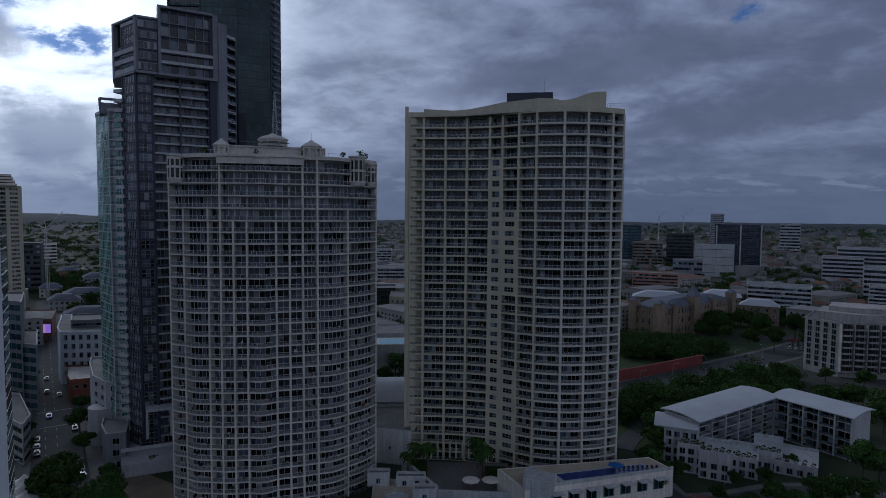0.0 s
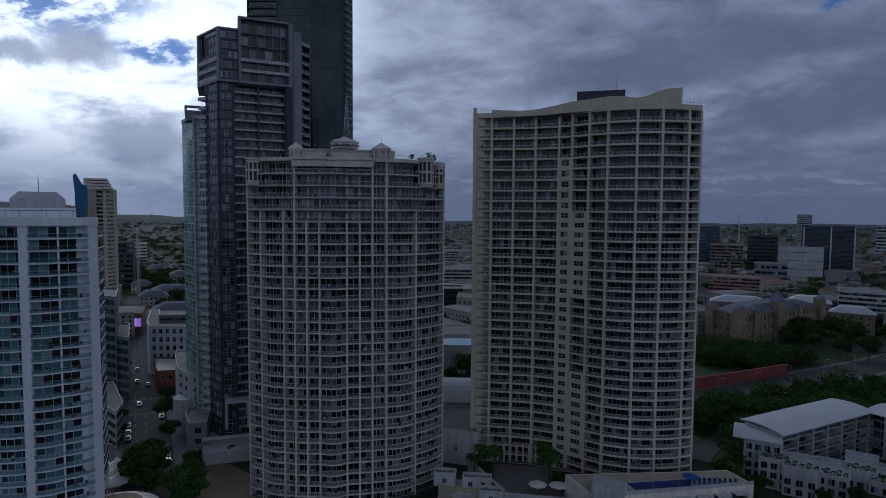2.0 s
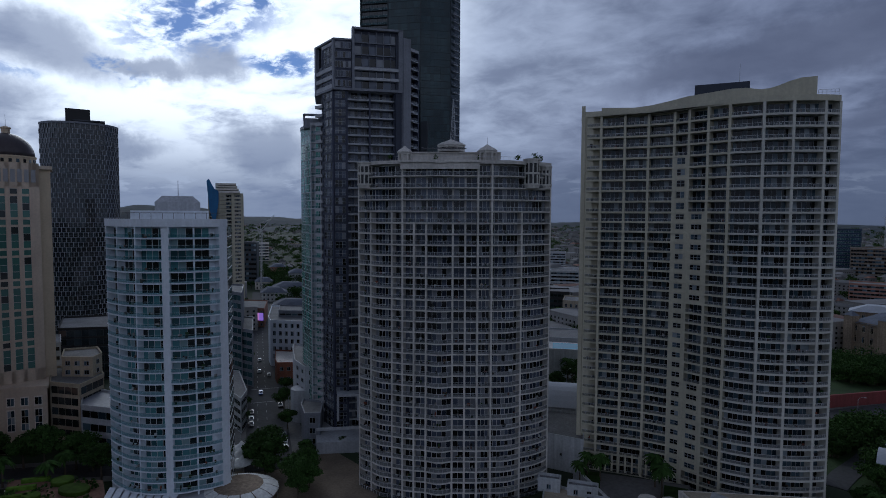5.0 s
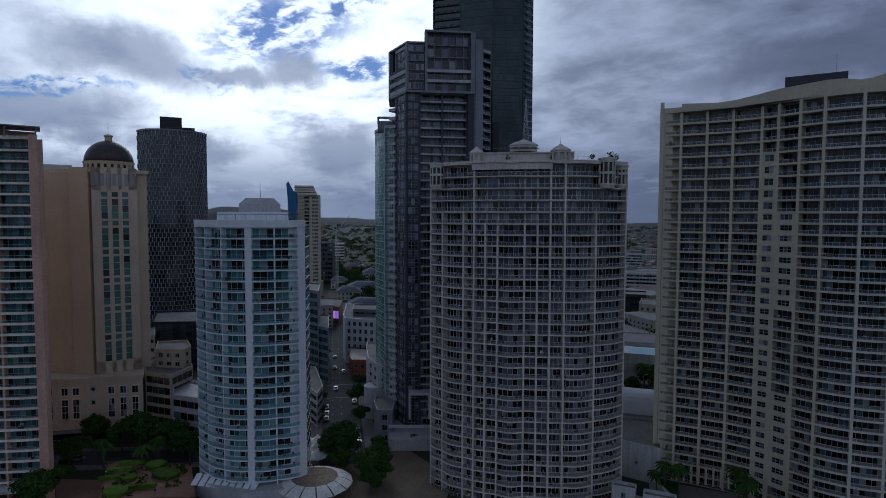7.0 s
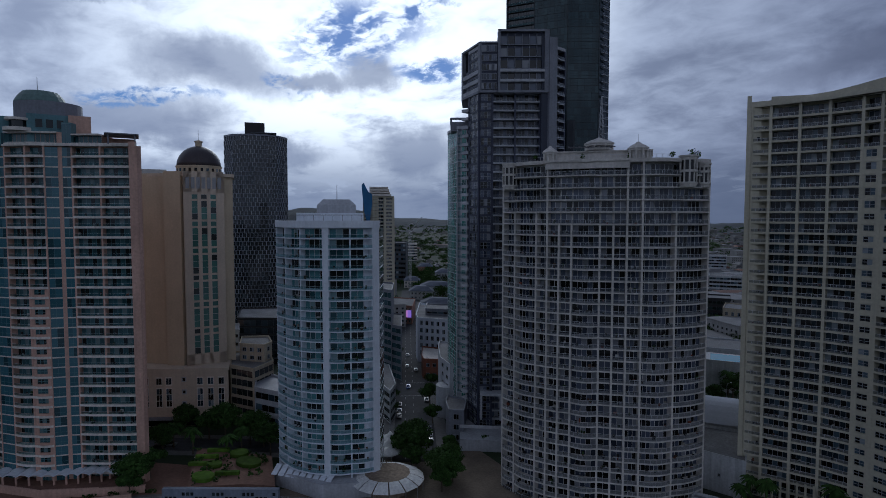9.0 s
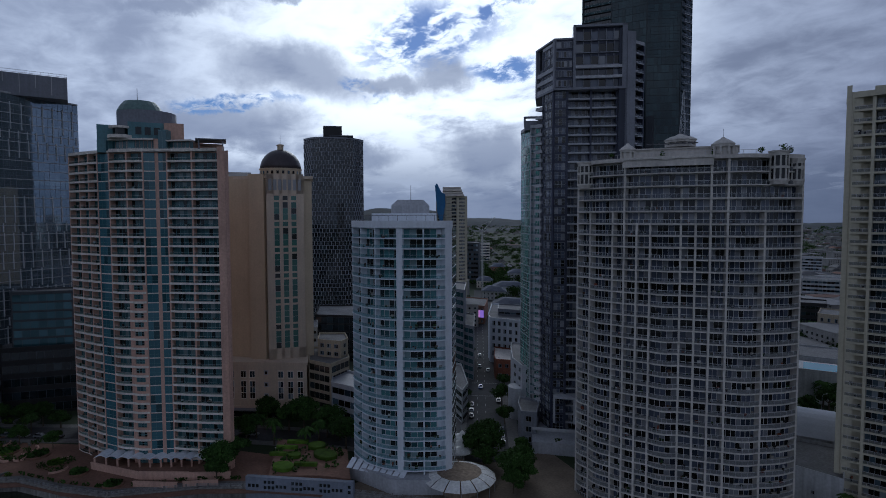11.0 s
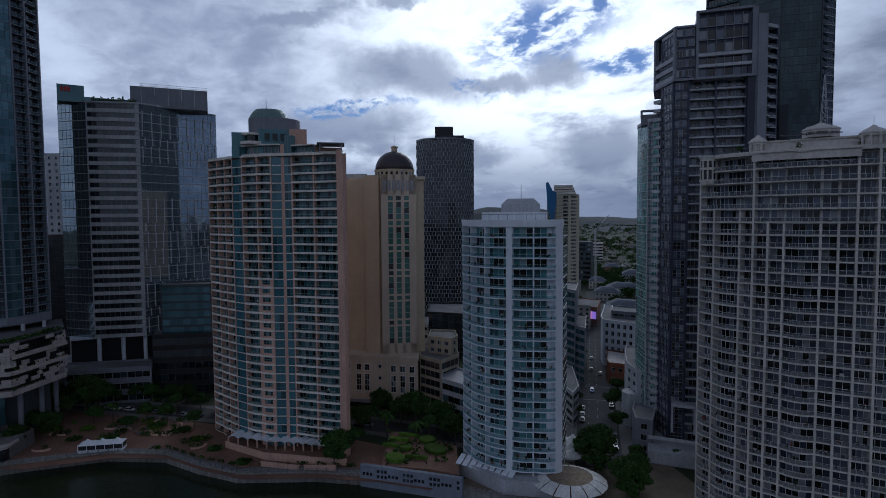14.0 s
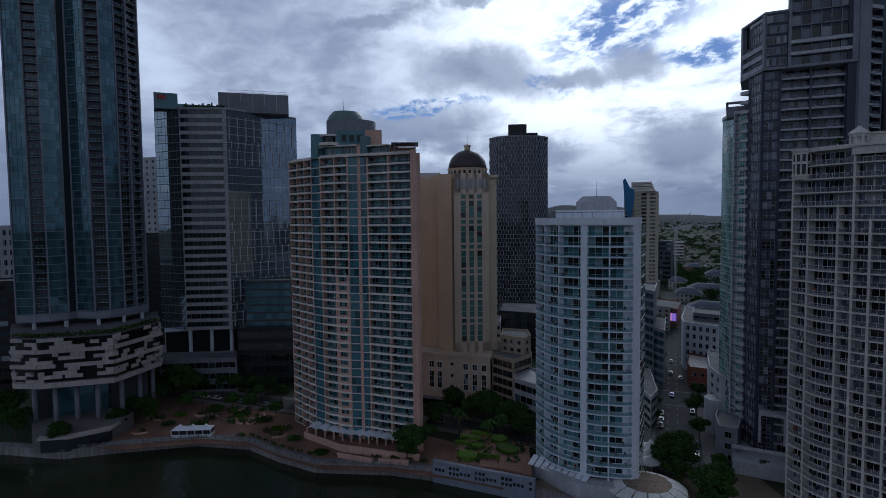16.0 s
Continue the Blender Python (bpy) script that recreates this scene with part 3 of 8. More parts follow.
# white tower with teal glass
w_az = [46.75, 45.96, 44.6, 42.5, 42.0, 39.9, 37.75, 37.1]
w_front = [P(a, d) for a, d in zip(w_az, (184, 177.5, 172, 168.6, 168.2, 167.6, 168.5, 170))]
LOOK_W = dict(wall=WHITE, slab=WHITE, rail=RAILW, railglass=RAILTEAL, glass=GLASS_W, frame=FRAMEW, inset=2.0, col=0.42, proud=0.1, slab_t=0.30, upstand=0.0, over=0.3, lived=1, frameless=1, pane=1.7)
tower_w, w_pts, w_top = tower("apartment_tower", "white apartment tower with curved balconies and teal glass", w_front, "bbbsbbs",
                              [2.95] * 26, 0, LOOK_W, 26, bulges=[0.3, 0.5, 0.5, 0, 0.6, 0.5, 0], roof=2.0)
# peach and teal tower
p_az = [70.35, 69.65, 69.0, 68.35, 67.5, 66.2, 64.95, 64.0, 63.7, 63.05, 61.05, 58.85, 58.3]
p_d = [234, 228, 223, 218.5, 214, 209, 206, 205, 204.5, 203.5, 199, 195, 193.5]
LOOK_P = dict(wall=PEACH, slab=WARM, rail=RAILW, railglass=RAILTEAL, gglass=GLASS_T2, glass=GLASS_P, frame=TEAL, inset=1.8, col=0.5, proud=0.1, slab_t=0.36, upstand=0.30, over=0.15, colm=PEACH, lived=1, frameless=1, gslab=-0.1)
tower_p, p_pts, p_top = tower("apartment_tower", "peach apartment tower with teal glass strips and cream balcony bands", [P(a, d) for a, d in zip(p_az, p_d)], "bbbgbbgsgbbs",
                              [2.95] * 34, 0, LOOK_P, 26, bulges=[0.3, 0.3, 0.2, 0, 0.6, 0.6, 0, 0, 0, 0.2, 0.2, 0], roof=0.9,
                              special=lambda f, i: "w" if i == 5 and f < 20 else None)
# dark tower with a framed top
LOOK_D = dict(wall=DARKGREY, slab=PALEFRAME, rail=RAILD, railglass=RAILGLASS, glass=GLASS_A, frame=FRAME, inset=2.2, col=0.6, proud=0.1, slab_t=0.26, upstand=0.28, over=0.1)
d_az = [28.4, 27.4, 26.1, 23.95, 21.6, 20.85, 20.1, 19.3]
d_front = [P(a, d) for a, d in zip(d_az, (216, 208, 208, 209, 210.5, 211, 212, 216))]
tower_d, d_pts, d_top = tower("apartment_tower", "dark grey apartment tower with pale balcony bands and a framed top", d_front, "vvbbssb", [3.05] * 44, 4, LOOK_D, 30, roof=1.0,
                              special=lambda f, i: "v" if i in (2, 3) and f > 41 else None)
# tall dark tower behind
GLASS_DT = glass("dark_teal_curtain_glass", [(0.0, (0.014, 0.030, 0.036)), (0.4, (0.020, 0.042, 0.050)), (0.85, (0.03, 0.058, 0.066))], 0.05, 0.5, 0.02, 0.3)
LOOK_T = dict(wall=TEALDARK, slab=TEALDARK, rail=RAILD, railglass=RAILTEAL, glass=GLASS_D, gglass=GLASS_DT, frame=TEALDARK, inset=0.8, col=0.5, proud=0.15, slab_t=0.22, upstand=0.0, over=0.1, gpane=1.5, mullion_cols=True)
t_front = [P(a, d) for a, d in zip((24.78, 22.2, 19.1, 16.2, 15.35), (276, 272, 268, 271, 280))]
tower_t, t_pts, t_top = tower("skyscraper", "very tall dark glass apartment skyscraper", t_front, "bggg", [3.2] * 75, 0, LOOK_T, 36, roof=1.0)
# green glass tower
LOOK_G = dict(wall=PALEGREY, slab=PALEGREY, rail=RAILW, railglass=RAILTEAL, glass=GLASS_G, frame=FRAMEW, inset=0.9, col=0.5, proud=0.1, slab_t=0.3, upstand=0.0, over=0.2, gpane=1.4)
g_front = [P(a, d) for a, d in zip((30.4, 29.5, 28.6), (238, 224, 222))]
tower_g, g_pts, g_top = tower("apartment_tower", "green glass apartment tower with pale slab edges", g_front, "gb", [3.05] * 37, 0, LOOK_G, 24, roof=1.0)
# dark lattice tower
LOOK_H = dict(wall=SLATE, slab=MIDGREY, rail=RAILD, railglass=GLASS_D, glass=GLASS_D, frame=MIDGREY, inset=0.7, col=0.4, colm=PALEFRAME, proud=0.3, slab_t=0.35, over=0.25, gpane=3.0)
h_az = [51.2, 50.5, 49.6, 48.6, 47.5, 46.6, 46.0, 45.65]
h_front = [P(a, d) for a, d in zip(h_az, (452, 442, 438, 436, 437, 441, 447, 454))]
tower_h, h_pts, h_top = tower("apartment_tower", "dark round-fronted tower with a pale lattice of frames", h_front, "ggggggg", [3.1] * 44, 0, LOOK_H, 40, roof=1.2)
# cream tower with a blue fin
LOOK_F = dict(wall=BEIGE, slab=BEIGE, rail=RAILW, railglass=RAILGLASS, glass=GLASS_B, frame=FRAMEW, inset=1.0, col=0.8, proud=0.1, slab_t=0.35, upstand=0.5, over=0.1)
f_front = [P(a, d) for a, d in zip((38.6, 37.7, 36.6, 35.65), (506, 500, 502, 506))]
tower_f, f_pts, f_top = tower("apartment_tower", "cream apartment tower with a blue roof fin", f_front, "bbw", [3.0] * 32, 0, LOOK_F, 24, roof=1.0)
# office tower
LOOK_O = dict(wall=PALEGREY, slab=OFFWHITE, rail=RAILD, railglass=GLASS_D, glass=GLASS_D, gglass=GLASS_O, frame=MIDGREY, inset=0.6, col=0.3, proud=0.0, slab_t=0.3, over=0.05, gpane=2.4, upstand=1.35, pane=2.2, cat="office tower")
o_front = [P(a, d) for a, d in zip((81.65, 79.7, 75.8, 69.6), (318, 306, 300, 322))]
tower_o, o_pts, o_top = tower("office_tower", "glass office tower with white banded window front", o_front, "gbg", [3.9] * 27, 26, LOOK_O, 45, roof=0.6, rail_h=1.45)
# dark riverside tower
LOOK_Q = dict(wall=TEALDARK, slab=MIDGREY, rail=FRAME, railglass=RAILTEAL, glass=GLASS_D, gglass=GLASS_T, frame=SLATE, inset=1.5, col=0.55, proud=0.35, slab_t=0.22, over=0.15, gpane=1.6, colm=MIDGREY, mullion_cols=True)
q_az = [92.1, 90.9, 89.9, 88.6, 88.0, 86.7, 85.6, 84.5, 83.6, 82.75]
q_front = [P(a, d) for a, d in zip(q_az, (279, 275, 274, 275, 277, 271, 270, 272, 275, 280))]
tower_q, q_pts, q_top = tower("skyscraper", "dark teal glass riverside apartment skyscraper", q_front, "gbgsgbgbb", [3.2] * 44, 40, LOOK_Q, 34, roof=1.0)


# ---------------------------------------------------------------- roofs and details of the towers
def ring(x, y, z, r, n=16, sx=1.0, sy=1.0, turn=0.0):
    return [(x + r * sx * math.cos(turn + 2 * math.pi * i / n), y + r * sy * math.sin(turn + 2 * math.pi * i / n), z) for i in range(n)]


def rel(e, az, d):
    x, y = P(az, d)
    return (x - e.location.x, y - e.location.y)


def wedge(e, az0, az1, d0, d1):
    """A four-sided plan between two bearings and two distances."""
    return [rel(e, az0, d0), rel(e, az1, d0), rel(e, az1, d1), rel(e, az0, d1)]


def part_prism(e, name, poly, z0, z1, mat, label="", top=None):
    g = Geo()
    g.prism(poly, z0 - e.location.z, z1 - e.location.z, 0, 1 if top else None)
    return part(name, g, [mat] + ([top] if top else []), e, label)


COPPER = material("green_grey_metal_roof", (0.13, 0.20, 0.19), 0.5)
DOME = material("dark_brown_dome_metal", (0.055, 0.046, 0.052), 0.45)
BLUEFIN = material("blue_metal_fin", (0.03, 0.16, 0.36), 0.4)
REDSIGN = material("red_sign", (0.55, 0.04, 0.03), 0.5)
METAL = material("galvanised_metal", (0.35, 0.36, 0.38), 0.45, 0.5, vary=0.06)


def mast(e, name, az, d, z0, z1, r=0.12, mat=None):
    x, y = rel(e, az, d)
    g = Geo()
    g.tube(x, y, z0 - e.location.z, z1 - e.location.z, r, r * 0.5, 6)
    part(name, g, [mat or METAL], e)


def lattice_mast(e, az, d, z0, z1, w):
    x, y = rel(e, az, d)
    g = Geo()
    n = 9
    for s, t in ((-1, -1), (1, -1), (1, 1), (-1, 1)):
        g.bar((x + s * w, y + t * w, z0), (x + s * 0.08, y + t * 0.08, z1), 0.07)
    for i in range(n):
        za, zb = z0 + (z1 - z0) * i / n, z0 + (z1 - z0) * (i + 1) / n
        wa, wb = w * (1 - i / n), w * (1 - (i + 1) / n)
        g.bar((x - wa, y - wa, za), (x + wb, y - wb, zb), 0.05), g.bar((x + wa, y - wa, za), (x - wb, y - wb, zb), 0.05)
    part("lattice_mast", g, [METAL], e)


# cream tower: turrets, roof house, domed pavilion, kiosk, terrace rail
e = tower_a
g = Geo()
poly = wedge(e, 20.2, 11.4, 166, 182)
g.prism(poly, 94, 97.3)
g.prism(wedge(e, 20.3, 11.3, 165.6, 182.3), 97.3, 97.7)
part("roof_house", g, [CREAM], e)
for (x, y), r, zb, zt in ((rel(e, 16.1, 168), 4.0, 97.9, 99.6), (rel(e, 12.6, 163.5), 2.6, 94.0, 97.6), (rel(e, 20.6, 162.5), 2.0, 94.0, 97.0)):
    g = Geo()
    g.rings([ring(x, y, z, q, 8) for z, q in ((zb, r), (zb + 0.5, r))])
    for px, py, _ in ring(x, y, 0, r - 0.3, 8):
        g.tube(px, py, zb + 0.5, zt - 0.5, 0.3, 0.3, 6)
    g.rings([ring(x, y, z, q, 8) for z, q in ((zt - 0.5, r), (zt, r), (zt, r + 0.25), (zt + 0.25, r + 0.25), (zt + 0.9, r * 0.75), (zt + 1.4, r * 0.35), (zt + 1.9, 0.3))])
    g.rings([ring(x, y, z, q, 8) for z, q in ((zb, r * 0.7), (zt, r * 0.7))])
    part("roof_pavilion", g, [CREAM], e)
lattice_mast(e, 15.9, 170, 100.5, 113.0, 0.7)
mast(e, "flagpole", 12.6, 163.5, 99.2, 101.5, 0.06)
for az, d, r, zt in ((24.4, 168.5, 2.1, 94.8), (8.3, 164.8, 2.2, 95.6), (7.1, 169.5, 1.9, 93.9)):
    x, y = rel(e, az, d)
    g = Geo()
    g.rings([ring(x, y, z, q, 10) for z, q in ((87.5, r - 0.2), (88.3, r), (88.3, r + 0.15), (88.8, r + 0.15), (88.8, r))], 0)
    for i, (px, py, _) in enumerate(ring(x, y, 0, r - 0.15, 10)):
        g.tube(px, py, 88.8, zt - 1.2, 0.22, 0.22, 5)
    g.rings([ring(x, y, z, r - 0.25, 10) for z in (88.8, zt - 1.2)], 1)
    g.rings([ring(x, y, z, q, 10) for z, q in ((91.3, r), (91.3, r + 0.12), (91.9, r + 0.12), (91.9, r))], 0)
    g.rings([ring(x, y, z, q, 10) for z, q in ((zt - 1.2, r), (zt - 0.4, r), (zt - 0.4, r + 0.25), (zt, r + 0.25))], 0)
    part("corner_turret", g, [CREAM, GLASS_A], e)
# cornice band over the middle of the front, and the terrace railing
front = [P(a, 159 + 12 * abs(2 * (25.0 - a) / 18.48 - 1) ** 3 - 0.6) for a in (21.0, 19.7, 18.5, 17.2, 15.9, 14.6, 13.3)]
front = [(x - e.location.x, y - e.location.y) for x, y in front]
g = Geo()
for q, r in zip(front, front[1:]):
    fr, l = frame_of(q, r)
    g.box(fr, 0, l, -0.8, 0.3, 92.4, 94.2), g.box(fr, 0, l, -0.8, 0.7, 94.2, 94.6)
part("cornice", g, [CREAM], e)
rail = [rel(e, a, 160.5 + 12 * abs(2 * (25.0 - a) / 18.48 - 1) ** 3) for a in (22, 21, 20, 19, 17, 15, 13, 11, 9.5)]
g = Geo()
for q, r in zip(rail, rail[1:]):
    fr, l = frame_of(q, r)
    g.box(fr, 0, l, -0.03, 0.03, 96.0, 96.08)
    n = max(2, int(l / 1.3))
    for j in range(n):
        g.box(fr, l * j / n - 0.03, l * j / n + 0.03, -0.03, 0.03, 94.6, 96.0)
part("terrace_railing", g, [RAILW], e)
g = Geo()
for a in range(9):
    x, y = rel(e, 18.8 - a * 0.5, 164)
    fr = (x, y, 1, 0)
    g.box(fr, -0.08, 0.08, -1.2, 1.4, 98.5, 98.7)
q, r = rel(e, 18.9, 163), rel(e, 14.6, 163)
fr, l = frame_of(q, r)
g.box(fr, 0, l, -0.06, 0.06, 98.3, 98.5)
part("pergola", g, [RAILD], e)

prng = random.Random(12)
g = Geo()
for az, d, zb2, r in ((9.6, 162.6, 95, 0.9), (8.0, 165.5, 95.5, 1.1), (7.5, 166.8, 95.0, 1.0), (13.4, 163.2, 95, 0.7), (17.6, 163.5, 95, 0.8), (22.0, 162.5, 95, 0.6)):
    x, y = rel(e, az, d)
    for i in range(50):
        v = Vector((prng.gauss(0, 1), prng.gauss(0, 1), prng.gauss(0, 1.2))).normalized() * r * prng.uniform(0.3, 1.0)
        p = Vector((x, y, zb2 + 1.0)) + v
        m = Vector((prng.gauss(0, 1), prng.gauss(0, 1), prng.gauss(0, 1))).normalized()
        a1 = m.orthogonal().normalized() * 0.22
        b1 = m.cross(a1)
        k = len(g.v)
        g.v += [tuple(p - a1), tuple(p - b1), tuple(p + a1), tuple(p + b1)]
        g.f.append((k, k + 1, k + 2, k + 3)), g.m.append(0)
tagged(part("terrace_planting", g, [LEAF], e, "potted plants on the roof terrace"), kind="stuff")

# beige tower: sculpted screen, plant room, aerial
e = tower_b
prof = ((1.92, 112.8), (0.5, 112.6), (-1.0, 112.4), (-2.5, 112.8), (-4.0, 113.6), (-5.5, 114.4), (-7.5, 114.6), (-9.0, 114.8), (-10.2, 114.6),
        (-11.2, 114.0), (-11.9, 114.2), (-12.6, 114.9), (-13.3, 115.9), (-14.2, 116.8), (-15.3, 117.0))
g = Geo()
for (a0, z0), (a1, z1) in zip(prof, prof[1:]):
    k = len(g.v)
    for d in (186.6 - 0.00 * a0, 187.4):
        for a, z in ((a0, 110.4), (a1, 110.4), (a1, z1), (a0, z0)):
            dd = d - 7.0 * math.exp(-((a + 10.2) / 4.5) ** 2)
            x, y = rel(e, a, dd)
            g.v.append((x, y, z))
    g.f += [(k, k + 1, k + 2, k + 3), (k + 7, k + 6, k + 5, k + 4), (k + 3, k + 2, k + 6, k + 7), (k + 1, k + 5, k + 6, k + 2), (k + 4, k, k + 3, k + 7)]
    g.m += [0] * 5
part("roof_screen", g, [BEIGE], e, "wavy yellow-beige roof screen")
part_prism(e, "plant_room", wedge(e, -6.05, -10.4, 195, 203), 110, 119.5, NAVY, "dark plant room")
mast(e, "aerial", -9.6, 196, 119.5, 125, 0.08)
part_prism(e, "side_wall", wedge(e, 3.72, 3.38, 187.3, 212), 0, 113.6, BEIGE)
g = Geo()
for z in (112.9, 113.6):
    q, r = rel(e, -15.4, 186), rel(e, -16.8, 187.5)
    fr, l = frame_of(q, r)
    g.box(fr, 0, l, -0.04, 0.04, z, z + 0.07)
    for j in range(6):
        g.box(fr, l * j / 5 - 0.03, l * j / 5 + 0.03, -0.03, 0.03, 111.5, 113.6)
part("roof_railing", g, [RAILW], e)

# white tower: roof storeys, mast, right-hand teal strip
e = tower_w
part_prism(e, "roof_house", wedge(e, 44.9, 38.6, 175, 190), 76, 80.9, WHITE)
x0 = wedge(e, 43.0, 39.3, 178, 190)
x1 = wedge(e, 42.4, 39.9, 180, 188)
g = Geo()
g.rings([[(x, y, 80.9) for x, y in x0], [(x, y, 83.2) for x, y in x0], [(x, y, 85.0) for x, y in x1]])
part("plant_room", g, [PALEGREY], e)
mast(e, "aerial", 41.1, 182, 85, 89.5, 0.12)
g = Geo()
for a in range(10):
    x, y = rel(e, 46.0 - a * 0.9, 171 if a > 3 else 178 - a * 2)
    g.tube(x, y, 76.5, 80.3, 0.06, 0.06, 5)
q, r = rel(e, 45.5, 175), rel(e, 37.6, 170)
fr, l = frame_of(q, r)
g.box(fr, 0, l, -0.05, 0.05, 80.2, 80.35)
part("roof_frame", g, [RAILD], e)
q, r = rel(e, 37.08, 170.2), rel(e, 36.75, 182)
fr, l = frame_of(q, r)
g = Geo()
for f in range(26):
    z = f * 2.95
    g.quad(fr, 0.3, l - 0.3, 0.12, z + 0.3, z + 2.9, 1)
    g.box(fr, 0, l, 0, 0.15, z, z + 0.2, 0)
part("side_glazing", g, [WHITE, GLASS_W], e)

# dark tower: framed box, taller head, navy blade
e = tower_d
q = [rel(e, 29.1, 221), rel(e, 27.35, 206.5), rel(e, 25.6, 206.8), rel(e, 25.8, 236), rel(e, 29.0, 236)]
z0, z1 = 118.8, 136.2
g = Geo()
g.prism(q, z0, z0 + 0.8), g.prism(q, z1 - 0.6, z1)
fr, l = frame_of(q[0], q[1])
for a in (0.0, l - 1.3):
    g.box(fr, a, a + 1.3, -1.5, 0, z0, z1)
g.box(fr, 0, l, -2.2, -1.2, z0, z1)
for k in (1, 2, 3):
    g.box(fr, 0.6, l - 0.6, -1.5, -0.1, z0 + 0.8 + (k - 1) * 3.0, z0 + 2.2 + (k - 1) * 3.0, 1)
for j in range(5):
    x = 1.5 + j * (l - 3) / 4
    g.box(fr, x - 0.08, x + 0.08, -1.3, -1.0, z0 + 9.5, z1 - 0.7)
g.quad(fr, 1.3, l - 1.3, -1.15, z0 + 9.8, z1 - 0.7, 2)
fr, l = frame_of(q[1], q[2])
for f in range(5):
    for j in range(3):
        x = 0.5 + j * (l - 0.8) / 3
        g.box(fr, x, x + 1.8, -0.3, 0.0, z0 + 1.1 + f * 3.2, z0 + 3.4 + f * 3.2, 0)
        g.quad(fr, x + 0.15, x + 0.85, 0.02, z0 + 1.3 + f * 3.2, z0 + 3.2 + f * 3.2, 2), g.quad(fr, x + 0.95, x + 1.65, 0.02, z0 + 1.3 + f * 3.2, z0 + 3.2 + f * 3.2, 2)
g.box(fr, 0, l, -1, -0.3, z0, z1, 3)
part("framed_box", g, [MIDGREY, PALEGREY, GLASS_A, DARKGREY], e, "projecting top storeys in a grey frame")
q = [rel(e, 25.6, 206.3), rel(e, 20.75, 208.5), rel(e, 20.9, 236), rel(e, 25.8, 236)]
g = Geo()
fr, l = frame_of(q[0], q[1])
z0, z1 = 119.2, 140.2
g.prism([q[0], q[1], q[2], q[3]], z1 - 0.7, z1)
g.box(fr, 0, 0.8, -3, 0, z0, z1), g.box(fr, l - 1.6, l, -3, 0, z0, z1), g.box(fr, 0, l, -3, 0.05, z0 - 0.5, z0 + 0.3)
for k, z in enumerate((z0 + 3.2, z0 + 6.6)):
    g.box(fr, 0.8, l - 1.6, -1.8, 0.05, z, z + 0.9, 1)
g.box(fr, 0.8, l - 1.6, -3, -1.6, z0, z1, 3)
for f in range(5):
    for j in range(6):
        s = (l - 2.6) / 6
        x = 0.9 + j * s
        zz = z0 + 0.6 + f * 3.9 if f < 2 else z0 + 8.2 + (f - 2) * 4.1
        g.quad(fr, x + 0.12, x + s - 0.12, -1.55, zz, zz + 2.6, 2)
        g.box(fr, x - 0.1, x + 0.1, -1.6, -0.9, zz - 0.4, zz + 3.3, 0)
for f in range(3):
    g.box(fr, 0.8, l - 1.6, -1.6, -1.0, z0 + 8.0 + f * 4.1 - 0.3, z0 + 8.0 + f * 4.1, 0)
part("upper_storey", g, [MIDGREY, PALEGREY, GLASS_A, DARKGREY], e, "taller head storeys with big windows")
g = Geo()
fr, l = frame_of(rel(e, 21.5, 209.7), rel(e, 20.85, 210.0))
g.box(fr, 0, l, -1, 0.9, 0, 138.5, 0)
part("navy_blade", g, [NAVY], e, "navy vertical wall blade")
g = Geo()
fr, l = frame_of(rel(e, 20.75, 208.3), rel(e, 20.05, 210.0))
g.box(fr, 0, l, -3, 0.3, 0, 137.5, 0)
part("side_blade", g, [MIDGREY], e)
fr, l = frame_of(rel(e, 20.05, 210.2), rel(e, 19.25, 214))
for f in range(24):
    z = 60 + f * 3.05
    g = Geo()
    g.box(fr, l * 0.25, l * 0.85, 0, 0.4, z, z + 0.22, 0)
    g.box(fr, l * 0.25, l * 0.85, 0.3, 0.4, z + 0.22, z + 1.0, 1)
    part("side_balcony", g, [PALEGREY, RAILGLASS], e)
# stacked balconies down the left edge
fr, l = frame_of(rel(e, 29.0, 218), rel(e, 28.4, 215.5))
for f in range(37):
    z = 4 + f * 3.05
    g = Geo()
    g.box(fr, 0, l, -3, 0.4, z, z + 1.1, 0)
    part("corner_balcony", g, [PALEGREY], e)
# terrace and base
part_prism(e, "terrace", wedge(e, 29.2, 21.5, 196, 216), 0, 4.0, PALEGREY)
g = Geo()
fr, l = frame_of(rel(e, 29.2, 196), rel(e, 21.5, 196))
g.box(fr, 0, l, -0.25, 0.05, 4.0, 5.0)
fr, l = frame_of(rel(e, 27.2, 204), rel(e, 24.0, 204))
g.box(fr, 0, l, -5, 0, 12.6, 13.4)
g.box(fr, 0, 0.7, -1, 0, 4, 12.6), g.box(fr, l * 0.6, l * 0.6 + 0.7, -1, 0, 4, 12.6)
part("entrance_canopy", g, [PALEGREY], e)

# tall tower: jagged balcony edge, pale curved slab edges
e = tower_t
fr, l = frame_of(rel(e, 16.25, 270.5), rel(e, 15.3, 278))
for f in range(30):
    z = 104 + f * 3.2
    g = Geo()
    g.box(fr, l * 0.25, l * 0.85, 0, 0.7, z, z + 0.25, 0)
    g.box(fr, l * 0.25, l * 0.85, 0.6, 0.7, z + 0.25, z + 1.2, 1)
    part("side_balcony", g, [PALEGREY, RAILGLASS], e)
g = Geo()
fr, l = frame_of(rel(e, 19.0, 267), rel(e, 18.4, 266))
g.box(fr, 0, l, -1, 0.8, 0, 122)
part("dark_blade", g, [SLATE], e)

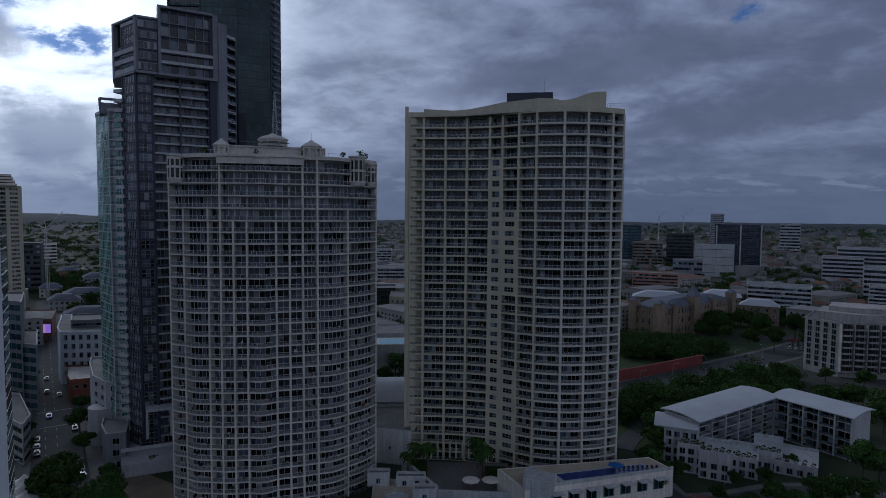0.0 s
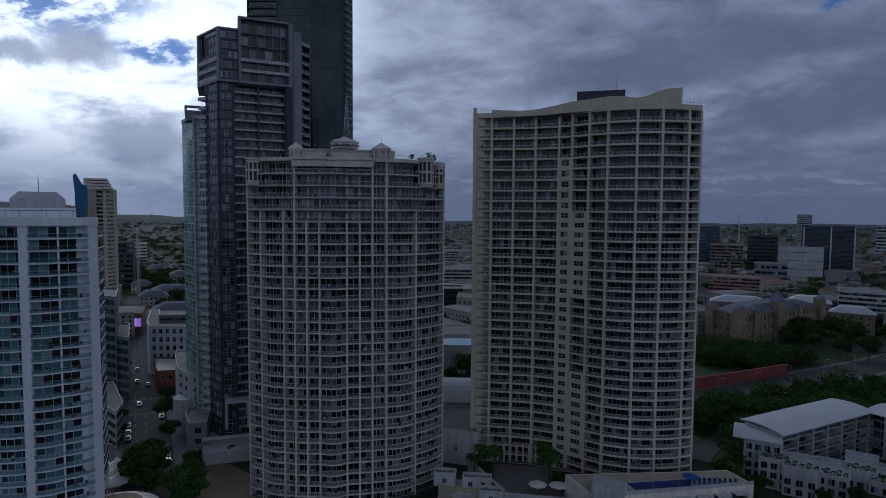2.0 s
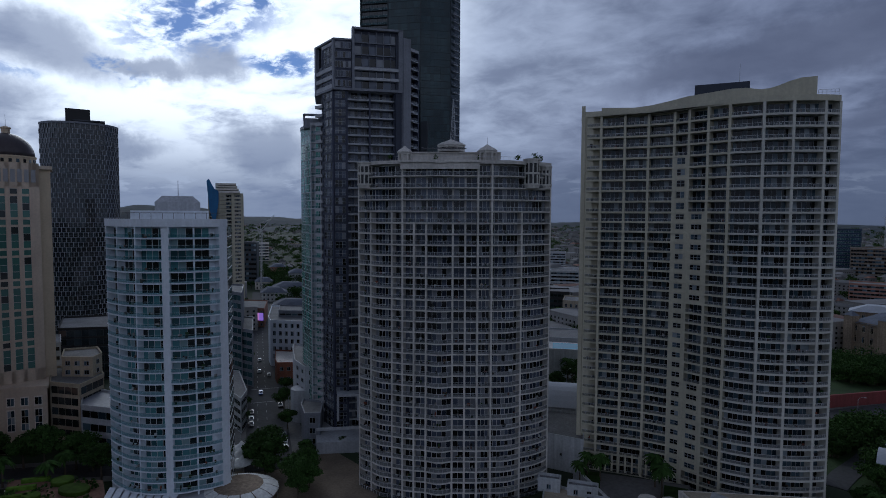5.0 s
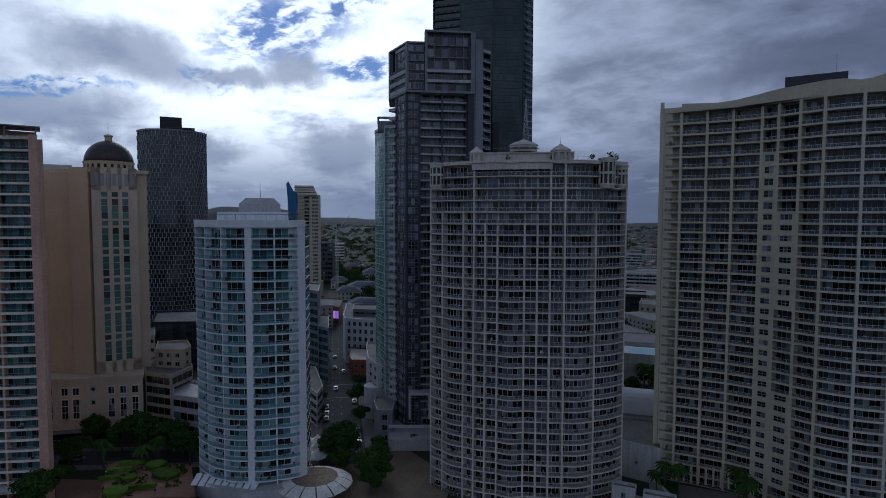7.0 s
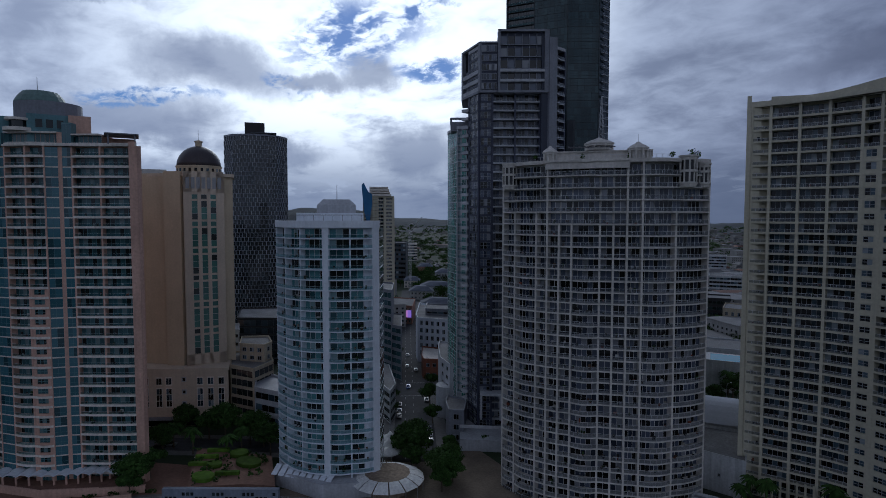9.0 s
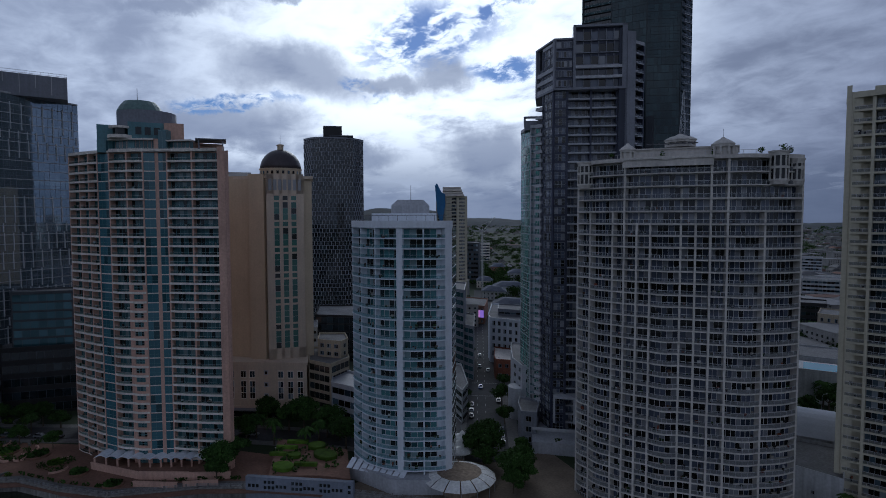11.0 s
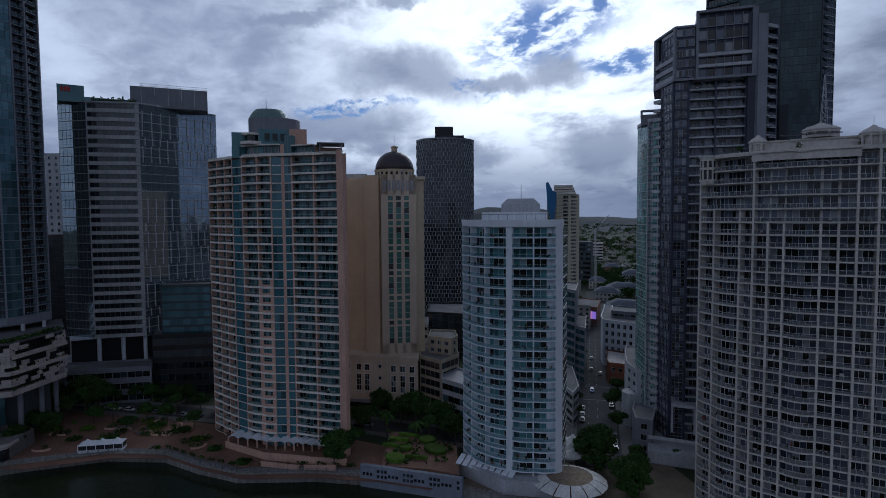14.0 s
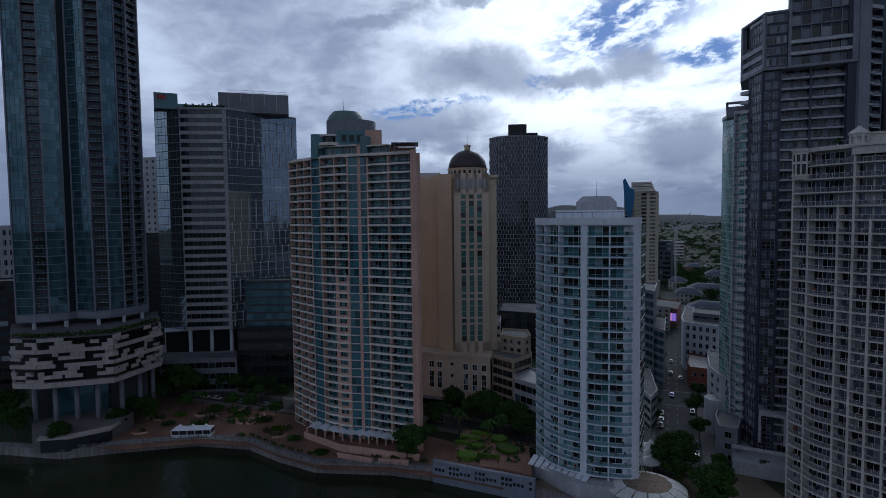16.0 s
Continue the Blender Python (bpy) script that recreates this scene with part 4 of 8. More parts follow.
# green tower: crown frame and corner balconies
e = tower_g
g = Geo()
q = wedge(e, 30.1, 28.7, 224, 238)
for x, y in q:
    g.tube(x, y, 112.5, 116.8, 0.25, 0.25, 6)
for a, b in zip(q, q[1:] + q[:1]):
    g.bar((*a, 116.7), (*b, 116.7), 0.45)
g.prism(wedge(e, 30.1, 28.4, 224, 238), 112, 115.5)
part("roof_frame", g, [MIDGREY], e)

# lattice tower: penthouse and roof rim
e = tower_h
part_prism(e, "roof_box", wedge(e, 49.4, 47.65, 447, 462), 136, 147, BLACK, "black plant box")
part_prism(e, "roof_rim", wedge(e, 48.9, 46.6, 440, 470), 138.6, 139.4, SLATE)
for i in range(len(h_front) - 1):
    fr, l = frame_of((h_front[i][0] - e.location.x, h_front[i][1] - e.location.y), (h_front[i + 1][0] - e.location.x, h_front[i + 1][1] - e.location.y))
    g = Geo()
    rng = random.Random(40 + i)
    for f in range(44):
        z = f * 3.1
        n = max(2, round(l / 2.6))
        off = (f % 2) * 0.5
        for j in range(n):
            x = (j + off) * l / n
            if x < l - 0.2:
                g.box(fr, x, x + 0.3, 0.0, 0.4, z, z + 3.1)
    tagged(part("lattice_fin", g, [PALEFRAME], e), kind="stuff")

# cream tower with the blue fin
e = tower_f
x = [rel(e, a, 499) for a in (38.75, 38.55, 38.1, 37.75)]
g = Geo()
tri = [(x[1], 107.8), (x[0], 106.0), (x[1], 84.0), (x[2], 70.0), (x[3], 90.0), (x[3], 98.5), (x[2], 100.0)]
k = len(g.v)
for (px, py), z in tri:
    g.v.append((px, py, z))
for (px, py), z in tri:
    g.v.append((px - 0.8, py + 1.0, z))
n = len(tri)
g.f += [tuple(range(k, k + n)), tuple(range(k + 2 * n - 1, k + n - 1, -1))] + [(k + i, k + (i + 1) % n, k + n + (i + 1) % n, k + n + i) for i in range(n)]
g.m += [0] * (n + 2)
part("blue_fin", g, [BLUEFIN], e, "tall bright blue pointed fin")
for z in (97, 99.2, 101.4, 103.4):
    part_prism(e, "roof_tier", wedge(e, 38.0, 35.9 + (z - 97) * 0.05, 500 + (z - 97) * 0.4, 520), z, z + 1.4, WARM)

# peach tower: stepped crown
e = tower_p
TOP = 100.3
for a0, a1, d0, d1, z1, kind in ((68.35, 67.5, 218, 213.5, 104.6, "g"), (67.5, 65.9, 213.5, 207.8, 104.4, "b"), (65.9, 64.05, 207.8, 205, 104.4, "b"), (64.05, 63.7, 205, 204.4, 104.4, "s"),
                                 (63.7, 63.05, 204.2, 203.2, 107.2, "g"), (63.05, 61.1, 203.4, 199, 103.9, "b")):
    fr, l = frame_of(rel(e, a0, d0), rel(e, a1, d1))
    g = Geo()
    rec = 1.6 if kind == "b" else 0.1 if kind == "g" else 0.0
    g.box(fr, 0, l, -7, -rec - 0.05, TOP, z1 - 0.1, 2)
    if kind != "s":
        n = max(2, round(l / 1.3))
        for j in range(n):
            g.quad(fr, l * j / n + 0.06, l * (j + 1) / n - 0.06, -rec + 0.02, TOP + 0.5, z1 - 0.5, 1)
    if kind == "b":
        g.box(fr, 0, l, -7, 0.2, z1 - 0.45, z1, 0), g.box(fr, 0, l, -1.8, 0.2, TOP, TOP + 0.5, 0), g.box(fr, 0, l, 0.05, 0.1, TOP + 1.05, TOP + 1.1, 0)
    part("upper_storey", g, [WARM, GLASS_P if kind == "b" else GLASS_T2, PEACH if kind != "g" else TEAL], e)
part_prism(e, "crown_block", wedge(e, 68.3, 66.0, 214.5, 226), TOP, 109.0, TEAL, "teal crown storeys")
part_prism(e, "crown_block", wedge(e, 66.0, 63.2, 209.0, 226), TOP, 109.7, TEAL, "teal crown storeys")
part_prism(e, "crown_block", wedge(e, 63.2, 61.6, 206.5, 226), TOP, 109.6, PEACH)
part_prism(e, "lower_roof", wedge(e, 61.1, 58.4, 203, 216), 100, 103.2, PEACH)
fr, l = frame_of(rel(e, 65.6, 208.8), rel(e, 63.4, 208.8))
for j in range(3):
    g = Geo()
    g.box(fr, 0.5 + j * 2.6, 2.5 + j * 2.6, -0.1, 0.1, 105.6, 108.4, 0), g.quad(fr, 0.65 + j * 2.6, 2.35 + j * 2.6, 0.14, 105.8, 108.2, 1)
    part("crown_window", g, [TEAL, GLASS_P], e)
x, y = rel(e, 66.5, 211.5)
for zz, rr, h in ((104.5, 3.9, 1.0), (107.6, 3.4, 0.7)):
    g = Geo()
    g.rings([ring(x, y, z, r, 16) for z, r in ((zz, rr), (zz + h, rr), (zz + h, rr - 0.3))])
    part("crown_balcony", g, [WARM], e, "curved cream crown balcony")
g = Geo()
g.rings([ring(x, y, z, 2.4, 16) for z in (105.4, 107.7)], 0)
part("crown_glazing", g, [GLASS_P], e)
g = Geo()
x, y = rel(e, 64.5, 219)
g.rings([ring(x, y, z, r, 24) for z, r in ((105, 8.9), (113.9, 8.9))], 0)
part("crown_drum", g, [MIDGREY], e, "blue-grey rendered drum")
g = Geo()
x, y = rel(e, 65.0, 219)
g.rings([ring(x, y, z, r, 20) for z, r in ((113.9, 6.9), (114.3, 6.9), (116.0, 6.0), (117.5, 4.7))], 0)
part("crown_roof", g, [COPPER], e, "green-grey metal cap roof")
mast(e, "aerial", 65.2, 216, 117, 121.5, 0.12)
g = Geo()
g.prism(wedge(e, 60.7, 58.1, 193, 203), 103.4, 103.7)
for a, d in ((60.4, 194), (58.4, 194), (58.4, 202)):
    x, y = rel(e, a, d)
    g.tube(x, y, 100.5, 103.5, 0.2, 0.2, 6)
part("roof_canopy", g, [MIDGREY], e)
for (a0, a1, d0, d1, zt) in ((58.9, 58.3, 193.6, 210, 101.5),):
    part_prism(e, "pier", wedge(e, a0, a1, d0, d1), 0, zt, PEACH if a1 < 60 else WARM)
# awning over the podium terrace
part_prism(e, "podium", [rel(e, 69.6, 214), rel(e, 66.0, 198), rel(e, 62.0, 191), rel(e, 58.4, 187), rel(e, 58.3, 212), rel(e, 69.4, 226)], 0, 1.2, BRICKPAVE)
for q0, q1, zt in (((69.6, 213.5), (66.0, 197.5), 2.2), ((66.0, 197.5), (62.0, 190.5), 2.4), ((62.0, 190.5), (58.4, 186.5), 2.2), ((66.5, 193), (63.0, 186), 1.6), ((62.5, 185.5), (59.5, 183), 1.8)):
    fr, l = frame_of(rel(e, *q0), rel(e, *q1))
    g = Geo()
    g.box(fr, 0, l, -0.4, 0.0, 0, zt), g.box(fr, -0.1, l + 0.1, -0.5, 0.1, zt, zt + 0.15)
    part("terrace_wall", g, [PEACH], e, "low peach terrace wall")
for i in range(10):
    a0 = 69.0 - i * 0.85
    d0 = 218 - i * 2.5 + 0.09 * i * i
    g = Geo()
    (xa, ya), (xb, yb) = rel(e, a0, d0 - 3), rel(e, a0 - 0.85, d0 - 4.8)
    fr, l = frame_of((xa, ya), (xb, yb))
    g.rings([[local(fr, l * j / 6, y) + (3.9 + 0.7 * math.sin(math.pi * j / 6),) for j in range(7)] + [local(fr, l * j / 6, y) + (3.7 + 0.7 * math.sin(math.pi * j / 6),) for j in range(6, -1, -1)] for y in (2.5, -3)])
    part("awning", g, [WHITE], e, "white arched awning")
    g = Geo()
    g.tube(*local(fr, 0, 2.2), 0, 3.8, 0.3, 0.3, 6)
    part("awning_post", g, [PEACH], e)

# office tower: glass fins, plant screen, legs, podium
e = tower_o
part_prism(e, "plant_screen", wedge(e, 76.4, 70.25, 306, 345), 131, 140.2, MIDGREY, "grey plant screen")
fr, l = frame_of(rel(e, 75.6, 305.4), rel(e, 70.25, 305.6))
for j in range(6):
    g = Geo()
    g.box(fr, 0.2 + j * (l - 0.4) / 5, 0.4 + j * (l - 0.4) / 5, 0.0, 0.3, 104.6 + (j % 2) * 4 + (1.5 if j % 3 else 0), 114.5)
    part("screen_post", g, [RAILW], e, "white upright on the plant screen")
g = Geo()
for z in (114.4, 115.4):
    g.box(fr, 0, l, -0.05, 0.05, z, z + 0.12)
for j in range(30):
    g.box(fr, j * l / 30, j * l / 30 + 0.06, -0.03, 0.03, 114.2, 115.5)
part("screen_rail", g, [RAILW], e)
part_prism(e, "glass_crown", wedge(e, 81.65, 79.75, 308, 330), 131.3, 138.6, GLASS_T)
part_prism(e, "glass_crown", wedge(e, 79.75, 76.4, 326, 342), 131.3, 137.0, GLASS_T)
fr, l = frame_of(rel(e, 79.7, 307), rel(e, 75.9, 301))
g = Geo()
orng = random.Random(91)
for i in range(420):
    p = Vector((*local(fr, orng.uniform(1.5, l - 1), -orng.uniform(0.8, 4.5)), 105.6 + abs(orng.gauss(0, 1.0))))
    m = Vector((orng.gauss(0, 1), orng.gauss(0, 1), orng.gauss(0, 1))).normalized()
    s1 = m.orthogonal().normalized() * 0.5
    s2 = m.cross(s1)
    k = len(g.v)
    g.v += [tuple(p - s1), tuple(p - s2), tuple(p + s1), tuple(p + s2)]
    g.f.append((k, k + 1, k + 2, k + 3)), g.m.append(0)
tagged(part("roof_planting", g, [LEAF], e, "green roof garden planting"), kind="stuff")
g = Geo()
fr, l = frame_of(rel(e, 81.5, 307.8), rel(e, 80.7, 307.8))
for j in range(3):
    g.box(fr, 0.6 + j * 1.3, 1.6 + j * 1.3, 0.1, 0.3, 135.6 - 26, 137.6 - 26)
part("roof_sign", g, [REDSIGN], e, "small red roof sign")
rng = random.Random(7)
fr, l = frame_of(rel(e, 75.8, 300), rel(e, 69.6, 322))
z, row = 1.0, 0
while z < 101:
    h = (7.8, 3.9, 11.7, 7.8, 7.8)[row % 5] - 0.3
    if row not in (8, 9):
        step = l / (9 + row % 3)
        x = step * (0.3 + 0.35 * (row % 2))
        while x < l - 0.3:
            g = Geo()
            g.box(fr, x, x + 0.16, 0.05, 0.5, z, min(z + h, 104.5))
            part("glass_fin", g, [RAILW], e)
            x += step
    z, row = z + h + 0.3, row + 1
for a, d in ((79.4, 307), (77.6, 306), (75.9, 303), (73.5, 312), (71.0, 318)):
    x, y = rel(e, a, d)
    g = Geo()
    g.tube(x, y, -14, 0.2, 0.9, 0.9, 10)
    part("leg", g, [WHITE], e, "white column")
part_prism(e, "core", wedge(e, 81.4, 72, 318, 345), 0, 26.2, BLACK)
part_prism(e, "podium", wedge(e, 82.3, 69, 298, 345), 0, 12.0, MIDGREY)
part_prism(e, "soffit", wedge(e, 81.5, 69.8, 308, 340), 25.2, 26.0, WHITE)


# domed hotel
HOTELGLASS = glass("green_hotel_glass", [(0.0, (0.05, 0.15, 0.13)), (0.5, (0.07, 0.19, 0.16)), (0.88, (0.015, 0.02, 0.02))], 0.08, 0.6)
hx, hy = P(54.9, 244)
e = thing("hotel_tower", hx, hy, 0, "ochre hotel tower with a dark dome and teal window strips", "hotel")
c0, c1, c2 = rel(e, 58.4, 257), rel(e, 54.95, 246), rel(e, 50.55, 248)
part_prism(e, "shaft", [c0, c1, c2, rel(e, 50.6, 275), rel(e, 58.2, 280)], 0, 96, SAND)
fr, l = frame_of(rel(e, 54.7, 243.5), rel(e, 51.3, 245.2))
g = Geo()
xs = [0.27, 0.50, 0.73]
ww = 2.1
edges = [0.0] + [v for x in xs for v in (x * l - ww / 2, x * l + ww / 2)] + [l]
g.box(fr, 0, l, -2.2, -0.45, 18, 97)
for a, b in zip(edges[::2], edges[1::2]):
    g.box(fr, a, b, -0.5, 0.0, 18, 97)
g.box(fr, 0, l, -0.5, 0, 18, 26.5), g.box(fr, 0, l, -0.5, 0, 89, 97)
levels = [26.5 + i * 10.4 for i in range(7)]
for z in levels[:-1]:
    for a, b in zip(edges[1::2], edges[2::2]):
        g.box(fr, a, b, -0.5, -0.12, z + 7.3, z + 8.0), g.box(fr, a, b, -0.5, -0.12, z + 9.8, z + 10.5)
part("window_bay", g, [PINKY], e, "paler bay that frames the windows")
for z in levels[:6]:
    for a, b in zip(edges[1::2], edges[2::2]):
        for z0, z1, n in ((0.1, 7.3, 3), (8.0, 9.8, 1)):
            g = Geo()
            for j in range(n):
                za, zb = z + z0 + (z1 - z0) * j / n, z + z0 + (z1 - z0) * (j + 1) / n
                g.quad(fr, a + 0.05, b - 0.05, -0.36, za + 0.06, zb - 0.06, 1)
                g.box(fr, a, b, -0.42, -0.28, zb - 0.06, zb + 0.02, 0)
            g.box(fr, a, a + 0.07, -0.42, -0.28, z + z0, z + z1, 0), g.box(fr, b - 0.07, b, -0.42, -0.28, z + z0, z + z1, 0)
            part("window", g, [FRAMEW, HOTELGLASS], e)
for j in range(7):
    g = Geo()
    x = 0.6 + j * (l - 1.2) / 7
    g.box(fr, x + 0.2, x + 1.5, -0.05, 0.08, 90.5, 94.8)
    part("louvre", g, [FRAME], e)
for f in range(13):
    fr2, l2 = frame_of(rel(e, 57.4, 253.5), c1)
    g = Geo()
    z = 25 + f * 5.35
    g.box(fr2, l2 * 0.62 - 0.55, l2 * 0.62 + 0.55, -0.1, 0.12, z, z + 1.1, 0)
    g.box(fr2, l2 * 0.62 - 0.3, l2 * 0.62 + 0.3, 0.1, 0.16, z + 0.25, z + 0.85, 1)
    part("small_window", g, [WHITE, GLASS_B], e)
fr2, l2 = frame_of(rel(e, 56.3, 248.3), rel(e, 54.95, 244.6))
g = Geo()
g.box(fr2, 0, l2, -2, 0.0, 0, 97)
part("corner_pier", g, [SAND], e)
g = Geo()
g.prism([rel(e, 58.6, 258), rel(e, 54.6, 244.2), rel(e, 50.4, 246.5), rel(e, 50.4, 262), rel(e, 58.5, 268)], 95.2, 96.4)
part("cornice", g, [PINKY], e)
g = Geo()
q = wedge(e, 58.5, 56.0, 256, 268)
g.rings([[(x, y, 96.4) for x, y in q], [(x, y, 98.6) for x, y in wedge(e, 58.0, 56.0, 262, 264)]])
part("hipped_roof", g, [DOME], e)
dx, dy = rel(e, 53.35, 253)
g = Geo()
g.rings([ring(dx, dy, z, r, 28) for z, r in ((96, 8.3), (99.0, 8.3), (99.0, 8.6), (99.5, 8.6))], 0)
part("dome_drum", g, [SAND], e)
for x, y, _ in ring(dx, dy, 0, 8.32, 24):
    g = Geo()
    a = math.atan2(y - dy, x - dx)
    fr2 = (x, y, -math.sin(a), math.cos(a))
    g.box(fr2, -0.45, 0.45, -0.1, 0.06, 97.2, 98.4)
    part("drum_window", g, [GLASS_B], e)
g = Geo()
g.rings([ring(dx, dy, 99.5 + 8.0 * math.sin(t), 8.2 * math.cos(t) + 0.02, 28) for t in [radians(i * 9.9) for i in range(10)]])
part("dome", g, [DOME], e, "dark brown dome", smooth=True)
g = Geo()
g.rings([ring(dx, dy, z, r, 10) for z, r in ((106.5, 1.3), (109.0, 1.3), (109.0, 1.6), (109.4, 1.6), (109.9, 0.3))])
part("lantern", g, [SAND], e)
mast(e, "spike", 53.35, 253, 109.8, 114, 0.08)
# podium with tall windows
q = [rel(e, 58.6, 247), rel(e, 51.25, 235.5), rel(e, 51.0, 262), rel(e, 58.5, 262)]
part_prism(e, "podium", q, 0, 22.0, PINKY)
g = Geo()
g.prism([rel(e, 58.65, 246.4), rel(e, 51.15, 234.9), rel(e, 51.0, 262), rel(e, 58.5, 262)], 21.3, 22.3)
g.prism([rel(e, 58.65, 246.6), rel(e, 51.15, 235.1), rel(e, 51.0, 262), rel(e, 58.5, 262)], 3.6, 4.4)
part("podium_cornice", g, [PINKY], e)
fr, l = frame_of(q[0], q[1])
for x in (0.07, 0.22, 0.33, 0.68, 0.80, 0.92):
    for z0, z1 in ((7.5, 14.5), (16.0, 18.6)):
        g = Geo()
        g.box(fr, x * l - 1.2, x * l + 1.2, -0.1, 0.12, z0 - 0.3, z1 + 0.3, 0)
        for j in range(2):
            for k in range(3 if z0 < 10 else 1):
                h = (z1 - z0) / (3 if z0 < 10 else 1)
                g.quad(fr, x * l - 0.95 + j, x * l - 0.05 + j, 0.14, z0 + k * h + 0.1, z0 + k * h + h - 0.1, 1)
        part("window", g, [WARM, GLASS_B], e)
for z in (8, 12.5, 17.3):
    g = Geo()
    g.box(fr, 0.5 * l - 0.9, 0.5 * l + 0.9, -0.1, 0.1, z - 0.3, z + 1.6, 0)
    g.box(fr, 0.5 * l - 0.5, 0.5 * l + 0.5, 0.0, 0.14, z + 0.1, z + 1.2, 1)
    part("window", g, [PALEGREY, GLASS_B], e)
g = Geo()
g.box(fr, 0, l, 0, 3.0, 3.2, 3.7)
part("street_awning", g, [MIDGREY], e)
g = Geo()
g.box(fr, 1, l - 1, -0.1, 0.05, 0.1, 3.2)
part("shopfront", g, [GLASS_D], e)


# ---------------------------------------------------------------- riverside tower podium with the stepped planks
e = tower_q
zb = e.location.z
part_prism(e, "transfer_band", [rel(e, a, d - 2.5) for a, d in zip(q_az, (279, 275, 274, 275, 277, 271, 270, 272, 275, 280))] + [rel(e, 82.7, 305), rel(e, 92, 305)], 40.4, 43.0, MIDGREY, "grey louvred band")
part_prism(e, "tower_core", wedge(e, 91, 84, 280, 300), 0, 40.2, SLATE)
for a, d in ((91.0, 270), (88.8, 268), (86.5, 266), (84.6, 268), (83.2, 273)):
    x, y = rel(e, a, d)
    g = Geo()
    g.tube(x, y, 38 - zb, 40.6 - zb, 0.7, 0.7, 8)
    part("leg", g, [PALEGREY], e)
pl = [rel(e, 92.6, 256), rel(e, 90.9, 249), rel(e, 85.5, 243), rel(e, 81.8, 262), rel(e, 82.0, 290), rel(e, 92.5, 290)]
part_prism(e, "podium_body", [rel(e, 92.4, 262), rel(e, 90.6, 254), rel(e, 85.6, 249), rel(e, 82.4, 264), rel(e, 82.2, 290), rel(e, 92.4, 290)], 20.5, 37.9, BLACK)
PLANK = material("weathered_cream_concrete", (0.42, 0.38, 0.36), 0.85, vary=0.15)
part_prism(e, "podium_floor", pl, 20.0, 21.0, PLANK)
# roof slab under the tower, its shade put into the dark grey
part_prism(e, "podium_roof", pl, 37.6, 38.2, SHADEGREY)
grng = random.Random(8)
g = Geo()
for q, r in ((pl[0], pl[1]), (pl[1], pl[2]), (pl[2], pl[3])):
    fr, l = frame_of(q, r)
    for i in range(int(l * 26)):
        low = grng.random() < 0.45
        x, y, z = grng.uniform(0, l), grng.uniform(-3.5, 0.2) if not low else grng.uniform(-0.1, 0.5), (38.2 + grng.uniform(0, 1.2) if not low else 22.0 + grng.randrange(5) * 3.2 + grng.uniform(0.1, 1.3))
        if low and noise.noise(Vector((x * 0.12, z * 0.2, q[0]))) < (0.32 if q is not pl[2] else 0.0):
            continue
        p = Vector((*local(fr, x, y), z - zb))
        m = Vector((grng.gauss(0, 1), grng.gauss(0, 1), grng.gauss(0, 1))).normalized()
        a1 = m.orthogonal().normalized() * 0.4
        b1 = m.cross(a1)
        k = len(g.v)
        g.v += [tuple(p - a1), tuple(p - b1), tuple(p + a1), tuple(p + b1)]
        g.f.append((k, k + 1, k + 2, k + 3)), g.m.append(0)
tagged(part("hanging_planting", g, [LEAF], e, "trailing green plants"), kind="stuff")
COURSE, CELL = 1.33, 0.9
for n_face, (q, r) in enumerate(((pl[0], pl[1]), (pl[1], pl[2]), (pl[2], pl[3]))):
    fr, l = frame_of(q, r)
    cells = int(l / CELL)
    for k in range(13):
        z = 20.6 + k * COURSE - zb
        run = None
        for j in range(cells + 1):
            v = noise.noise(Vector((j * 0.17 + n_face * 9 - k * 0.34, k * 0.62, 2.0)))
            full = j < cells and (k < 1 or (k in (5, 9) and v > -0.45) or v > 0.06)
            if full and run is None:
                run = j
            elif not full and run is not None:
                g = Geo()
                g.box(fr, run * l / cells, j * l / cells, -0.3, 0.1 + 0.25 * (k % 2) + (0.45 if k in (5, 9) else 0.0), z, z + COURSE - 0.04)
                part("facade_plank", g, [PLANK], e)
                run = None
for a, d in ((91.2, 262), (89.8, 256), (88.3, 254), (86.8, 252), (85.0, 256), (83.6, 262), (82.6, 268)):
    x, y = rel(e, a, d)
    g = Geo()
    g.tube(x, y, -zb, 20.3 - zb, 0.9, 0.9, 12)
    part("podium_column", g, [MIDGREY], e, "round grey column", smooth=True)
part_prism(e, "lobby", wedge(e, 89.8, 86.0, 264, 280), 0, 20.2, GLASS_T, "tall teal glass lobby")
part_prism(e, "lobby_wall", wedge(e, 86.0, 83.0, 266, 280), 0, 20.2, SLATE)
# terraces by the water
part_prism(e, "terrace", [rel(e, 91.5, 243), rel(e, 89, 238), rel(e, 85.8, 240), rel(e, 84.2, 252), rel(e, 86, 262), rel(e, 91.5, 262)], 0, 5.5, PAVING, "grey planted terrace")
part_prism(e, "terrace", [rel(e, 91.0, 240), rel(e, 89, 236), rel(e, 86.2, 237.5), rel(e, 85.6, 242), rel(e, 90.5, 244)], 0, 4.6, GLASS_D)
part_prism(e, "terrace_roof", [rel(e, 91.2, 239.5), rel(e, 89, 235), rel(e, 86.0, 236.5), rel(e, 85.2, 243), rel(e, 90.8, 245)], 4.6, 5.4, PLANK)


